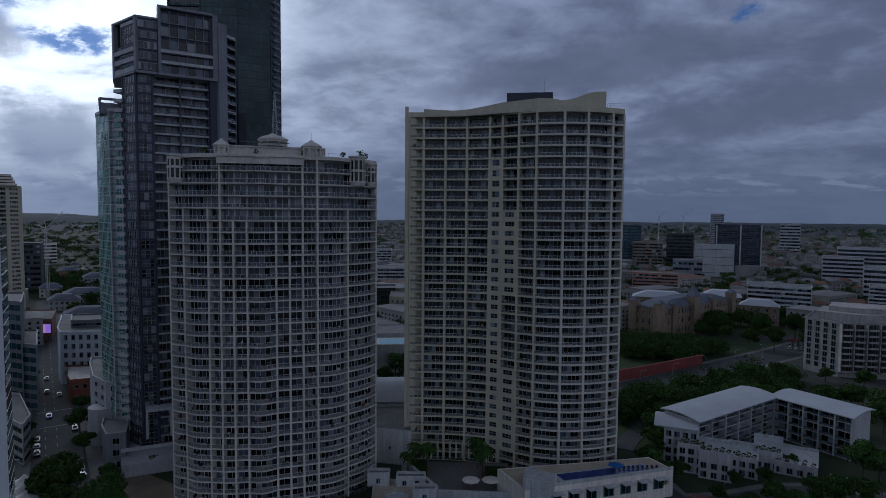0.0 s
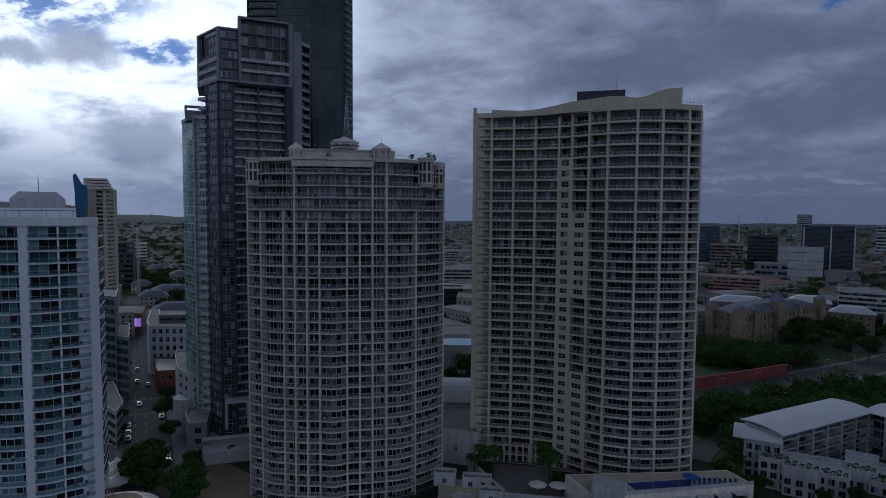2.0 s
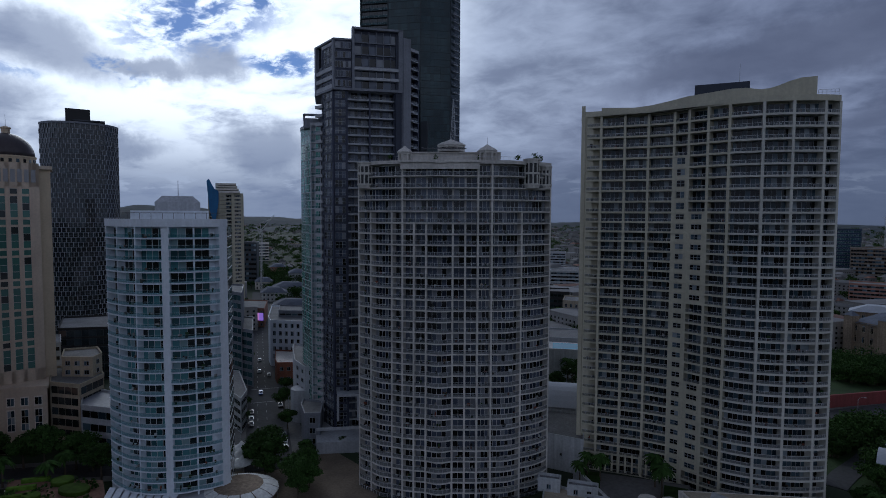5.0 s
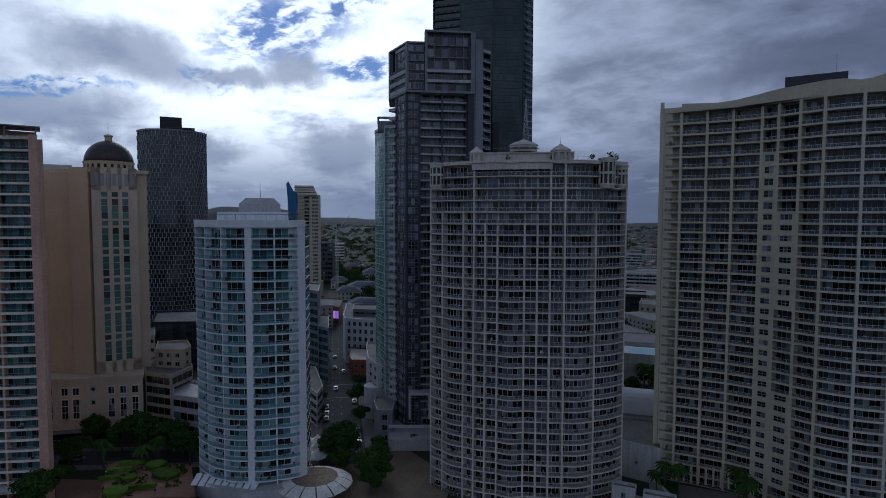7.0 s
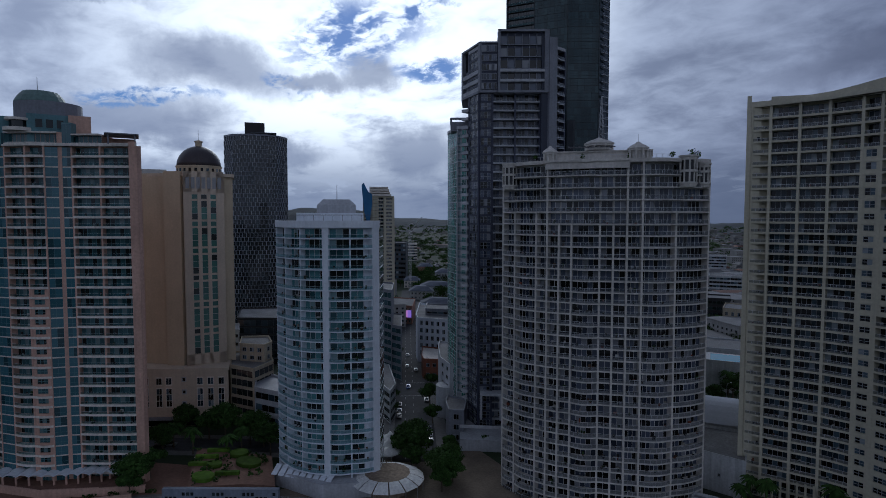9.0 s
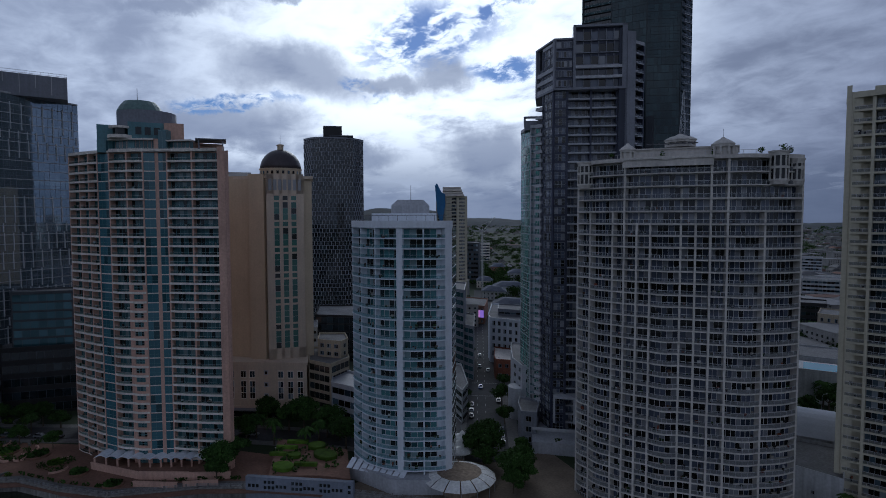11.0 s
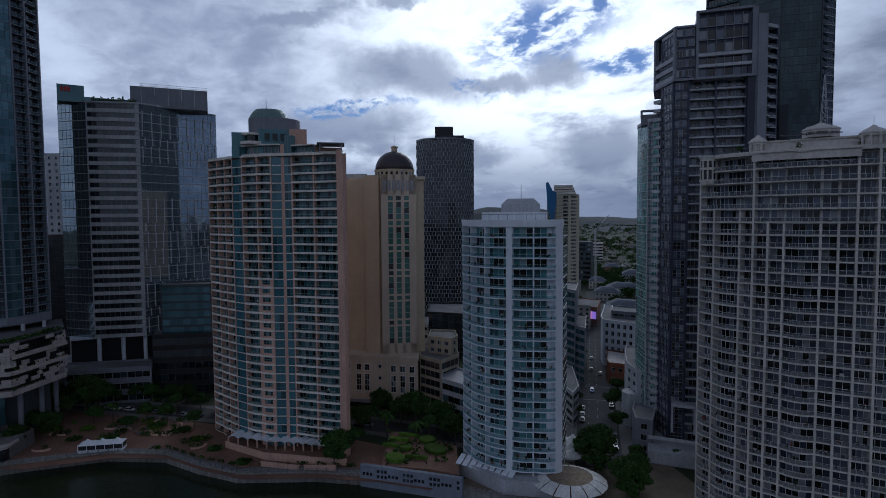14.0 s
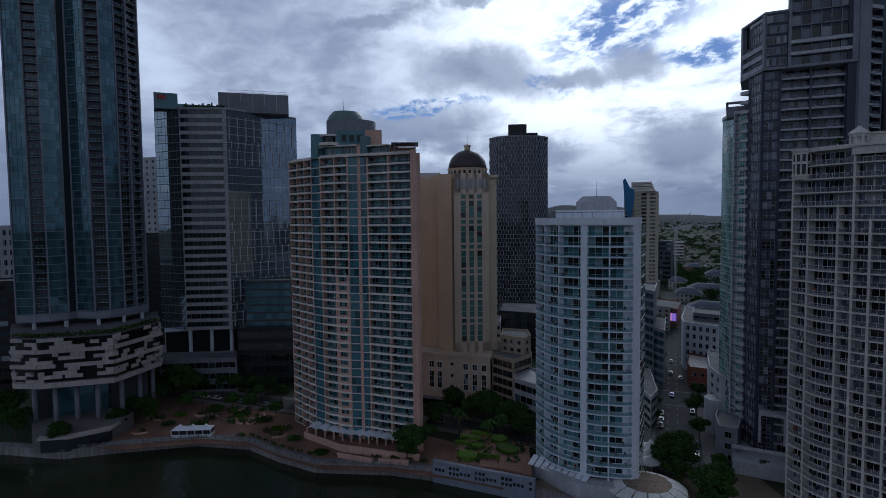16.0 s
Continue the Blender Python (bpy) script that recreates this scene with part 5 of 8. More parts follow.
# ---------------------------------------------------------------- lower buildings
def block(name, label, category, poly, z1, mat, storeys, z0=0.0, win=(1.4, 1.5), step=3.0, glassm=None, framem=None, roofm=None, parapet=0.8,
          ribbon=False, ground_floor=0.0, faces=None, cap=90, arch=False):
    """A building over a plan of corners, with a window of its own in each bay of the fronts that face the river."""
    framem = framem or (SLATE if mat in (BLACK, SLATE) else FRAME)
    glassm, roofm = glassm or GLASS_B, roofm or ROOFGREY
    cx, cy = sum(p[0] for p in poly) / len(poly), sum(p[1] for p in poly) / len(poly)
    e = thing(name, cx, cy, z0, label, category)
    q = [(x - cx, y - cy) for x, y in poly]
    if sum(a[0] * b[1] - b[0] * a[1] for a, b in zip(q, q[1:] + q[:1])) < 0:
        q = q[::-1]
    h = z1 - z0
    g = Geo()
    g.prism(q, 0, h, 0)
    part("wall", g, [mat], e)
    g = Geo()
    for a, b in zip(q, q[1:] + q[:1]):
        f, l = frame_of(a, b)
        g.box(f, 0, l, -0.25, 0.08, h - 0.15, h + parapet)
    part("parapet", g, [mat], e)
    inner = [(x * 0.96, y * 0.96) for x, y in q]
    g = Geo()
    g.prism(inner, h, h + 0.08)
    part("roof", g, [roofm], e)
    fh = (h - ground_floor) / storeys
    count = 0
    wm = {}
    for a, b in zip(q, q[1:] + q[:1]):
        f, l = frame_of(a, b)
        mx, my = cx + (a[0] + b[0]) / 2, cy + (a[1] + b[1]) / 2
        if mx * f[3] + my * -f[2] > -0.15 * math.hypot(mx, my):
            continue
        ang = math.atan2(f[3], f[2])
        n = max(1, int((l - 1.0) / step))
        for s in range(storeys):
            zc = ground_floor + s * fh + fh * 0.5
            if ribbon:
                g = Geo()
                g.box(f, 0.5, l - 0.5, -0.05, 0.06, zc - win[1] / 2, zc + win[1] / 2, 0)
                m = max(2, int(l / 3))
                for j in range(m):
                    g.quad(f, 0.6 + j * (l - 1.2) / m + 0.08, 0.6 + (j + 1) * (l - 1.2) / m - 0.08, 0.09, zc - win[1] / 2 + 0.1, zc + win[1] / 2 - 0.1, 1)
                part("ribbon_window", g, [framem, glassm], e)
                continue
            for j in range(n):
                if win not in wm:
                    g = Geo()
                    f0 = (0, 0, 1, 0)
                    w, hh = win[0] / 2, win[1] / 2
                    g.box(f0, -w - 0.12, w + 0.12, -0.02, 0.10, hh, hh + 0.14), g.box(f0, -w - 0.2, w + 0.2, -0.02, 0.2, -hh - 0.16, -hh)
                    g.box(f0, -w - 0.12, -w, -0.02, 0.10, -hh, hh), g.box(f0, w, w + 0.12, -0.02, 0.10, -hh, hh)
                    g.box(f0, -0.04, 0.04, -0.02, 0.06, -hh, hh)
                    g.quad(f0, -w, -0.04, 0.03, -hh, hh, 1), g.quad(f0, 0.04, w, 0.03, -hh, hh, 1)
                    if arch:
                        g.prism([(-w, -0.05), (w, -0.05), (w, 0.02), (-w, 0.02)], hh, hh + 0.02, 0)
                        k = len(g.v)
                        g.v += [(w * math.cos(math.pi * i / 8), -0.04, hh + w * math.sin(math.pi * i / 8)) for i in range(9)]
                        g.f.append(tuple(range(k, k + 9)))
                        g.m.append(1)
                    wm[win] = g.mesh("window", [framem, glassm])
                x = 0.5 + (j + 0.5) * (l - 1.0) / n
                ob = part("window", None, None, e, mesh=wm[win], at=(f[0] + f[2] * x, f[1] + f[3] * x, zc))
                ob.rotation_euler = (0, 0, ang)
    return e


U, V = Vector((-0.567, 0.824)), Vector((0.824, 0.567))      # street direction, and across it to the right


def grid(o, across, along):
    """A plan from a corner o, so many metres across the street to the right and so many away from the river."""
    return [(o[0], o[1]), (o[0] + V.x * across, o[1] + V.y * across), (o[0] + V.x * across + U.x * along, o[1] + V.y * across + U.y * along), (o[0] + U.x * along, o[1] + U.y * along)]


def plan(*pairs):
    return [P(a, d) for a, d in pairs]


STONE = material("brown_sandstone", (0.24, 0.185, 0.135), 0.9, grain=1.2, vary=0.22, streak=0.2)
BRICKRED = material("red_brick", (0.25, 0.095, 0.06), 0.9, vary=0.2)
TERRA = material("terracotta_render", (0.36, 0.19, 0.14), 0.85)
SLATEROOF = material("blue_grey_slate_roof", (0.13, 0.145, 0.18), 0.85, vary=0.15, spec=0.2)
ROOFWHITE = material("pale_metal_roof", (0.42, 0.44, 0.48), 0.45, vary=0.08, streak=0.0)
BUFF = material("buff_render", (0.42, 0.36, 0.27), 0.85)

# along the street
block("street_building", "low dark and white office building beside the street", "building", plan((37.6, 240), (36.1, 222), (35.55, 232), (36.2, 262), (37.8, 268)), 12.5, OFFWHITE, 4, ribbon=True, win=(0, 1.7), glassm=GLASS_D)
block("office_building", "teal glass office block on the street corner", "office", plan((37.6, 300), (35.9, 286), (35.7, 318), (37.6, 330)), 43, MIDGREY, 11, ribbon=True, win=(0, 2.6), glassm=GLASS_T)
block("office_building", "low teal glass office block on the street corner", "office", plan((36.0, 288), (34.95, 281), (34.9, 318), (35.8, 322)), 26, MIDGREY, 7, ribbon=True, win=(0, 2.4), glassm=GLASS_T)
block("street_building", "pink rendered corner building under a screen", "building", plan((36.2, 440), (33.9, 430), (33.6, 470), (36, 480)), 13, TERRA, 3)
sc = Geo()
fr, l = frame_of(P(34.75, 428.5), P(33.95, 425.5))
sc.box(fr, 0, l, -0.5, 0, 5.5, 11.5, 0)
sc.quad(fr, 0.3, l * 0.5, 0.03, 5.8, 11.2, 1), sc.quad(fr, l * 0.5, l - 0.3, 0.03, 5.8, 11.2, 2)


def glow(name, color, strength):
    m = bpy.data.materials.new(name)
    m.use_nodes = True
    b = m.node_tree.nodes["Principled BSDF"]
    b.inputs["Base Color"].default_value = (0.02, 0.02, 0.02, 1)
    b.inputs["Emission Color"].default_value, b.inputs["Emission Strength"].default_value = (*color, 1), strength
    return m


solid("advertising_screen", sc, [BLACK, glow("screen_pink", (0.75, 0.30, 0.70), 0.5), glow("screen_violet", (0.40, 0.22, 0.80), 0.5)], "glowing pink and violet screen on the pink building", "screen")
block("white_building", "white corner building with rows of dark windows", "building", plan((33.55, 330), (33.35, 318), (29.9, 310), (29.0, 350), (33.2, 372)), 24, WHITE, 5, win=(1.3, 2.0), step=3.2, ground_floor=3.5)
block("roof_plant", "dark roof plant on the white corner building", "plant room", plan((32.6, 330), (30.2, 326), (30, 345), (32.5, 350)), 27, MIDGREY, 1, z0=24.1, ribbon=True, win=(0, 1.2))
block("brick_shop", "low red brick shop with a pale roof", "shop", plan((33.0, 292), (32.8, 284), (30.0, 282), (30.0, 305), (32.9, 312)), 9.5, BRICKRED, 2, roofm=WARM)
e = block("apartment_building", "white stepped apartment block with planted balconies", "apartment building", plan((31.35, 262), (31.15, 240), (30.2, 228), (28.9, 228), (28.6, 262), (31.2, 272)), 21, PALEGREY, 6, win=(2.2, 1.4), step=4.0)
part_prism(e, "corner_drum", [(ring(0, 0, 0, 4.6, 14)[i][0] + rel(e, 30.45, 232)[0], ring(0, 0, 0, 4.6, 14)[i][1] + rel(e, 30.45, 232)[1]) for i in range(14)], 0, 12.5, PALEGREY)
block("entrance_building", "grey rendered entrance building with square windows", "building", plan((30.6, 214), (30.3, 204), (28.8, 203), (28.5, 216), (30.4, 221)), 11, MIDGREY, 3, win=(1.8, 1.8), step=3.6)
block("construction_building", "buff framed building with dark open balconies", "building", plan((51.05, 238), (49.0, 229), (47.2, 240), (47.6, 258), (50.9, 262)), 22, BUFF, 6, ribbon=True, win=(0, 2.6), glassm=GLASS_D, framem=BUFF)
block("rooftop_flat", "buff penthouse over the framed building", "penthouse", plan((50.2, 246), (48.0, 240), (47.3, 246), (47.6, 258), (50.0, 260)), 28.5, BUFF, 2, z0=22.1, win=(1.6, 1.4))
block("office_building", "pale low office with ribbon windows", "office", plan((48.95, 222), (46.4, 212), (45.2, 226), (48.6, 246)), 17, PALEGREY, 4, ribbon=True, win=(0, 2.4), roofm=MIDGREY)
block("glass_pavilion", "dark glass building with bronze slats", "building", plan((50.4, 330), (46.5, 322), (46.2, 360), (50, 365)), 25, BLACK, 6, ribbon=True, win=(0, 3.2), glassm=GLASS_D)
block("white_building", "small white office between towers", "building", plan((51.2, 300), (50.2, 298), (50.2, 318), (51.2, 320)), 24, OFFWHITE, 6, ribbon=True, win=(0, 1.7))
block("podium_building", "black retail podium beside the park", "building", plan((75.4, 290), (69.5, 282), (69.3, 300), (75.3, 306)), 27, BLACK, 5, ribbon=True, win=(0, 3.2), glassm=GLASS_D)
block("glass_building", "dark teal glass cube on the retail podium", "building", plan((74.6, 292), (70.4, 286), (70.3, 300), (74.5, 306)), 49, SLATE, 6, z0=27.1, ribbon=True, win=(0, 3.0), glassm=GLASS_T)
e = block("podium_building", "grey retail building under the office tower", "building", plan((82.0, 292), (75.5, 282), (75.5, 296), (82, 308)), 15, MIDGREY, 3, ribbon=True, win=(0, 2.6), glassm=GLASS_D)
fr, l = frame_of(rel(e, 82.0, 292), rel(e, 75.5, 282))
bars = Geo()
for j in range(3):
    bars.box(fr, l * 0.33 + j * 1.1, l * 0.33 + j * 1.1 + 0.8, 0.1, 0.2, 6.0, 8.0)
part("sign_bars", bars, [OFFWHITE], e)
block("city_tower", "pale concrete city tower", "office tower", plan((82.65, 425), (81.6, 420), (81.6, 450), (82.6, 455)), 118, PALEGREY, 30, win=(1.2, 1.6), step=3.6)
block("city_building", "pale city building with rows of windows", "building", plan((97, 360), (91.9, 350), (91.5, 390), (97, 400)), 76, PALEGREY, 16, win=(1.2, 2.4), step=2.6, cap=60)
block("city_building", "dark city building in the shade", "building", plan((97, 330), (92.0, 322), (91.8, 340), (97, 348)), 52, BLACK, 10, ribbon=True, win=(0, 2.4))
block("city_tower", "dark glass city tower", "office tower", plan((83.0, 380), (81.5, 372), (81.4, 400), (83, 405)), 70, BLACK, 18, ribbon=True, win=(0, 2.4), glassm=GLASS_D)
block("city_building", "dark office building between gardens", "office", plan((36.4, 700), (34.5, 690), (34.3, 720), (36.3, 730)), 48, SLATE, 9, ribbon=True, win=(0, 2.6))
for az, d, w, z, m, st in ((33.0, 560, 22, 8, OFFWHITE, 2), (31.4, 590, 34, 9, PALEGREY, 2), (33.9, 650, 18, 8, WARM, 2), (31.2, 470, 30, 9, PALEGREY, 2), (30.6, 720, 26, 10, PALEGREY, 2), (32.6, 820, 20, 9, TERRA, 2)):
    a, b = math.degrees(w / d) / 2, 14
    e = block("town_building", "low town building with a grey hipped roof", "building", plan((az + a, d), (az - a, d - 4), (az - a, d + b), (az + a, d + b + 4)), z, m, st, win=(1.3, 1.6), step=3.4, parapet=0.2)
    q = [(x - e.location.x, y - e.location.y) for x, y in plan((az + a * 1.05, d - 1), (az - a * 1.05, d - 5), (az - a * 1.05, d + b + 1), (az + a * 1.05, d + b + 5))]
    mx, my = sum(p[0] for p in q) / 4, sum(p[1] for p in q) / 4
    g = Geo()
    g.rings([[(x, y, z + 0.2) for x, y in q], [(mx + (x - mx) * 0.5, my + (y - my) * 0.3, z + 4.5) for x, y in q]])
    part("hipped_roof", g, [SLATEROOF], e)

# sandstone college
e = block("sandstone_college", "brown sandstone college with slate roofs and corner turrets", "college", [(130, 394), (141, 377), (212, 428), (201, 446)], 19, STONE, 3, win=(1.5, 2.8), step=3.9, arch=True, framem=BUFF, roofm=SLATEROOF)
c = e.location


def hip(e, pts, z0, z1, shrink, mat, name="hipped_roof"):
    mx, my = sum(p[0] for p in pts) / len(pts), sum(p[1] for p in pts) / len(pts)
    g = Geo()
    g.rings([[(x, y, z0) for x, y in pts], [(mx + (x - mx) * shrink, my + (y - my) * shrink, z1) for x, y in pts]])
    part(name, g, [mat], e)


hip(e, [(x - c.x, y - c.y) for x, y in ((129, 394), (141, 376), (213, 428), (201, 447))], 19.2, 24, 0.55, SLATEROOF)
for x, y, r, zt in ((130, 394, 2.6, 23), (141, 377, 2.6, 23), (212, 428, 2.8, 24), (172, 399, 3.2, 25), (153, 386, 1.8, 21.5), (192, 414, 2.2, 22)):
    x, y = x - c.x, y - c.y
    f = (0.816, 0.578)
    q = [(x + f[0] * s * r - f[1] * t * r, y + f[1] * s * r + f[0] * t * r) for s, t in ((-1, -1), (1, -1), (1, 1), (-1, 1))]
    part_prism(e, "turret", q, 0, zt, STONE)
    hip(e, [(a * 1.0 + (a - x) * 0.12, b + (b - y) * 0.12) for a, b in q], zt, zt + (8 if r == 3.2 else 2.6), 0.05, SLATEROOF, "turret_roof")
for a, d, w, l2, z in ((-25.6, 515, 14, 22, 15), (-20.5, 480, 20, 16, 16), (-28.6, 490, 13, 14, 13)):
    aa = math.degrees(w / d)
    e = block("college_wing", "sandstone college wing with a pale metal roof", "college", plan((a + aa, d), (a - aa, d), (a - aa, d + l2), (a + aa, d + l2)), z, STONE, 3, win=(1.5, 2.4), step=4.5, framem=BUFF)
    hip(e, [(x - e.location.x, y - e.location.y) for x, y in plan((a + aa + 0.1, d - 1), (a - aa - 0.1, d - 1), (a - aa, d + l2), (a + aa, d + l2))], z + 0.8, z + 5, 0.5, ROOFWHITE)

# grey stepped apartments
GREYB = material("weathered_grey_concrete", (0.33, 0.32, 0.31), 0.85, vary=0.18, streak=0.2)
e = block("apartment_building", "grey concrete apartment block with deep stepped balconies", "apartment building", plan((-32.0, 358), (-34.4, 350), (-39.5, 366), (-40, 400), (-32.6, 386)), 27, GREYB, 8, win=(2.0, 2.3), step=3.6, ground_floor=3, glassm=GLASS_D)
fr, l = frame_of(rel(e, -34.4, 350), rel(e, -39.5, 366))
for s in range(8):
    for j in range(6):
        g = Geo()
        x = 1 + j * l / 6.2
        z = 3 + s * 3.0
        g.box(fr, x, x + l / 6.2 - 1.6, 0, 2.6, z, z + 0.28, 0)
        g.box(fr, x, x + l / 6.2 - 1.6, 2.45, 2.6, z + 0.28, z + 0.95, 0)
        g.box(fr, x - 1.0, x - 0.6, 0, 2.7, z, z + 3.0, 0)
        g.box(fr, x + 0.2, x + l / 6.2 - 1.8, 0.02, 0.1, z + 0.4, z + 2.8, 1)
        part("balcony", g, [GREYB, BLACK], e)
part_prism(e, "upper_storey", [rel(e, -32.8, 362), rel(e, -35.5, 358), rel(e, -39.5, 372), rel(e, -39, 392), rel(e, -33.2, 384)], 27, 31, GREYB)
part_prism(e, "upper_storey", [rel(e, -33.6, 366), rel(e, -36, 364), rel(e, -39.5, 376), rel(e, -39, 390), rel(e, -33.8, 384)], 31, 33.6, GREYB)

# low riverside apartments with a long pale curved roof
e = thing("apartment_complex", *P(-29, 238), 0, "low white apartment complex with a curved pale metal roof", "apartment building")
for name, q0, q1, dep, zt, bays in (("wing", P(-24.0, 201), P(-30.0, 242), 12, 14.6, 6), ("wing", P(-30.0, 242), P(-35.6, 231), 12.5, 14.6, 5)):
    q0, q1 = (q0[0] - e.location.x, q0[1] - e.location.y), (q1[0] - e.location.x, q1[1] - e.location.y)
    fr, l = frame_of(q0, q1)
    g = Geo()
    g.box(fr, 0, l, -dep, -2.2, 0, zt)
    w = part(name, g, [OFFWHITE], e, "white apartment wing")
    for s in range(5):
        g = Geo()
        g.box(fr, 0, l, -2.4, 0, s * 3.0, s * 3.0 + 0.3)
        g.box(fr, 0, l, -0.12, 0, s * 3.0 + 0.3, s * 3.0 + 1.1, 1)
        part("balcony", g, [OFFWHITE, RAILGLASS], w)
        n = bays * 2
        for j in range(n):
            g = Geo()
            x = 0.5 + j * (l - 1) / n
            g.box(fr, x, x + (l - 1) / n - 0.2, -2.3, -2.12, s * 3.0 + 0.3, s * 3.0 + 2.9, 0)
            g.quad(fr, x + 0.1, x + (l - 1) / n - 0.3, -2.10, s * 3.0 + 0.4, s * 3.0 + 2.8, 1)
            part("window", g, [FRAME, GLASS_B], w)
    for j in range(bays + 1):
        g = Geo()
        x = j * (l - 0.4) / bays
        g.box(fr, x, x + 0.4, -2.4, 0.5, 0, zt)
        part("fin_wall", g, [OFFWHITE], w)
    g = Geo()
    K = 10
    top = [(-dep - 1 + (dep + 2.5) * i / K, zt + 0.2 + 1.1 * math.sin(math.pi * (0.15 + 0.85 * i / K))) for i in range(K + 1)]
    prof = top + [(y, z - 0.35) for y, z in reversed(top)]
    g.rings([[local(fr, x, y) + (z,) for y, z in prof] for x in (-1.0, l + 1.0)])
    part("curved_roof", g, [ROOFWHITE], w, "pale curved metal roof")
# its lower stepped front
for a0, a1, d0, d1, z, lab in ((-21.2, -24.2, 200, 212, 11.0, ""), (-24.2, -27.0, 192, 204, 8.0, ""), (-26.6, -29.0, 198, 212, 5.6, ""), (-28.6, -30.8, 208, 224, 5.2, ""), (-30.2, -33.4, 207, 224, 3.2, ""), (-22.4, -24.8, 194, 201, 8.4, "")):
    q = wedge(e, a0, a1, d0, d1)
    b = part_prism(e, "stepped_front", q, 0, z, OFFWHITE)
    fr, l = frame_of(q[0], q[1])
    for s in range(int(z // 2.7)):
        for j in range(max(1, int(l / 2.6))):
            g = Geo()
            x = 0.6 + j * (l - 0.6) / max(1, int(l / 2.6))
            g.box(fr, x, x + 1.7, -0.1, 0.06, 0.5 + s * 2.75, 2.4 + s * 2.75, 0), g.quad(fr, x + 0.08, x + 0.8, 0.08, 0.6 + s * 2.75, 2.3 + s * 2.75, 1), g.quad(fr, x + 0.9, x + 1.62, 0.08, 0.6 + s * 2.75, 2.3 + s * 2.75, 1)
            part("window", g, [FRAME, GLASS_B], b)
    g = Geo()
    for p_, q_ in zip(q, q[1:] + q[:1]):
        f2, l2 = frame_of(p_, q_)
        g.box(f2, 0, l2, -0.2, 0.05, z, z + 0.9)
    part("terrace_wall", g, [OFFWHITE], b)
    g = Geo()
    for j in range(5):
        x, y = local(fr, 1.2 + j * (l - 2.4) / 4, -1.0 - 1.4 * (j % 2))
        g.tube(x, y, z, z + 0.5, 0.4, 0.5, 8)
        for t in range(26):
            p, m = Vector((x, y, z + 0.9)) + Vector((math.sin(t * 2.4), math.cos(t * 2.4), math.sin(t * 1.3))) * 0.55, Vector((math.sin(t * 5.1), math.cos(t * 3.7), 0.8)).normalized()
            s1 = m.orthogonal().normalized() * 0.3
            s2 = m.cross(s1)
            k = len(g.v)
            g.v += [tuple(p - s1), tuple(p - s2), tuple(p + s1), tuple(p + s2)]
            g.f.append((k, k + 1, k + 2, k + 3)), g.m.append(1)
    tagged(part("terrace_pots", g, [BRICKPAVE, LEAF], b, "potted shrubs on the terrace"), kind="stuff")
q = wedge(e, -20.6, -24.0, 199, 213)
g = Geo()
fr, l = frame_of(q[0], q[1])
top = [(-13 + 14 * i / 8, 12.6 + 1.2 * math.sin(math.pi * i / 8)) for i in range(9)]
g.rings([[local(fr, x, y) + (z,) for y, z in top + [(y, z - 0.3) for y, z in reversed(top)]] for x in (-1, l + 0.5)])
part("curved_roof", g, [ROOFWHITE], e, "small pale curved metal roof")

# hall with a vaulted roof, and low white blocks between the two front towers
e = thing("vaulted_hall", *P(4.6, 222), 0, "white hall with a vaulted pale roof", "hall")
q = wedge(e, 7.4, 3.2, 210, 236)
part_prism(e, "wall", q, 0, 12, OFFWHITE)
fr, l = frame_of(q[0], q[1])
top = [(-27 + 28 * i / 10, 12 + 4.5 * math.sin(math.pi * i / 10)) for i in range(11)]
g = Geo()
g.rings([[local(fr, x, y) + (z,) for y, z in top] for x in (-0.5, l + 0.5)])
part("vaulted_roof", g, [ROOFWHITE], e, smooth=False)
block("white_building", "plain white rendered service block", "building", plan((7.2, 186), (3.0, 182), (3.0, 208), (7.3, 209)), 10.5, OFFWHITE, 1, ribbon=False, win=(0.6, 0.8), step=9)
block("pool_house", "low pool building with a pale flat roof", "building", plan((7.4, 318), (2.8, 318), (2.6, 345), (7.4, 345)), 14, PALEGREY, 3, ribbon=True, win=(0, 1.8))
block("sandstone_house", "buff stone house with a slate roof", "house", plan((5.2, 405), (2.6, 400), (2.4, 425), (5.0, 430)), 22, BUFF, 4, win=(1.3, 2.0), step=3.2)

POOL = material("pool_water", (0.03, 0.25, 0.33), 0.08, vary=0.05, streak=0.0)
POOLBLUE = material("blue_pool_water", (0.025, 0.05, 0.20), 0.08, vary=0.05, streak=0.0)
g = Geo()
g.prism(plan((6.6, 292), (2.6, 292), (2.6, 312), (6.6, 312)), 0, 13.6, 0)
g.prism(plan((6.6, 291.6), (2.6, 291.6), (2.6, 292), (6.6, 292)), 13.6, 14.5, 0)
g.prism(plan((6.1, 295), (3.2, 295), (3.2, 309), (6.1, 309)), 13.6, 13.72, 1)
solid("swimming_pool", g, [OFFWHITE, POOL], "turquoise swimming pool on a white podium", "pool")
# pool deck beside the beige tower
e = thing("pool_deck", *P(-14, 165), 0, "cream podium with a rooftop pool and awnings", "podium")


def here(*pts):
    return [(x - e.location.x, y - e.location.y) for x, y in pts]


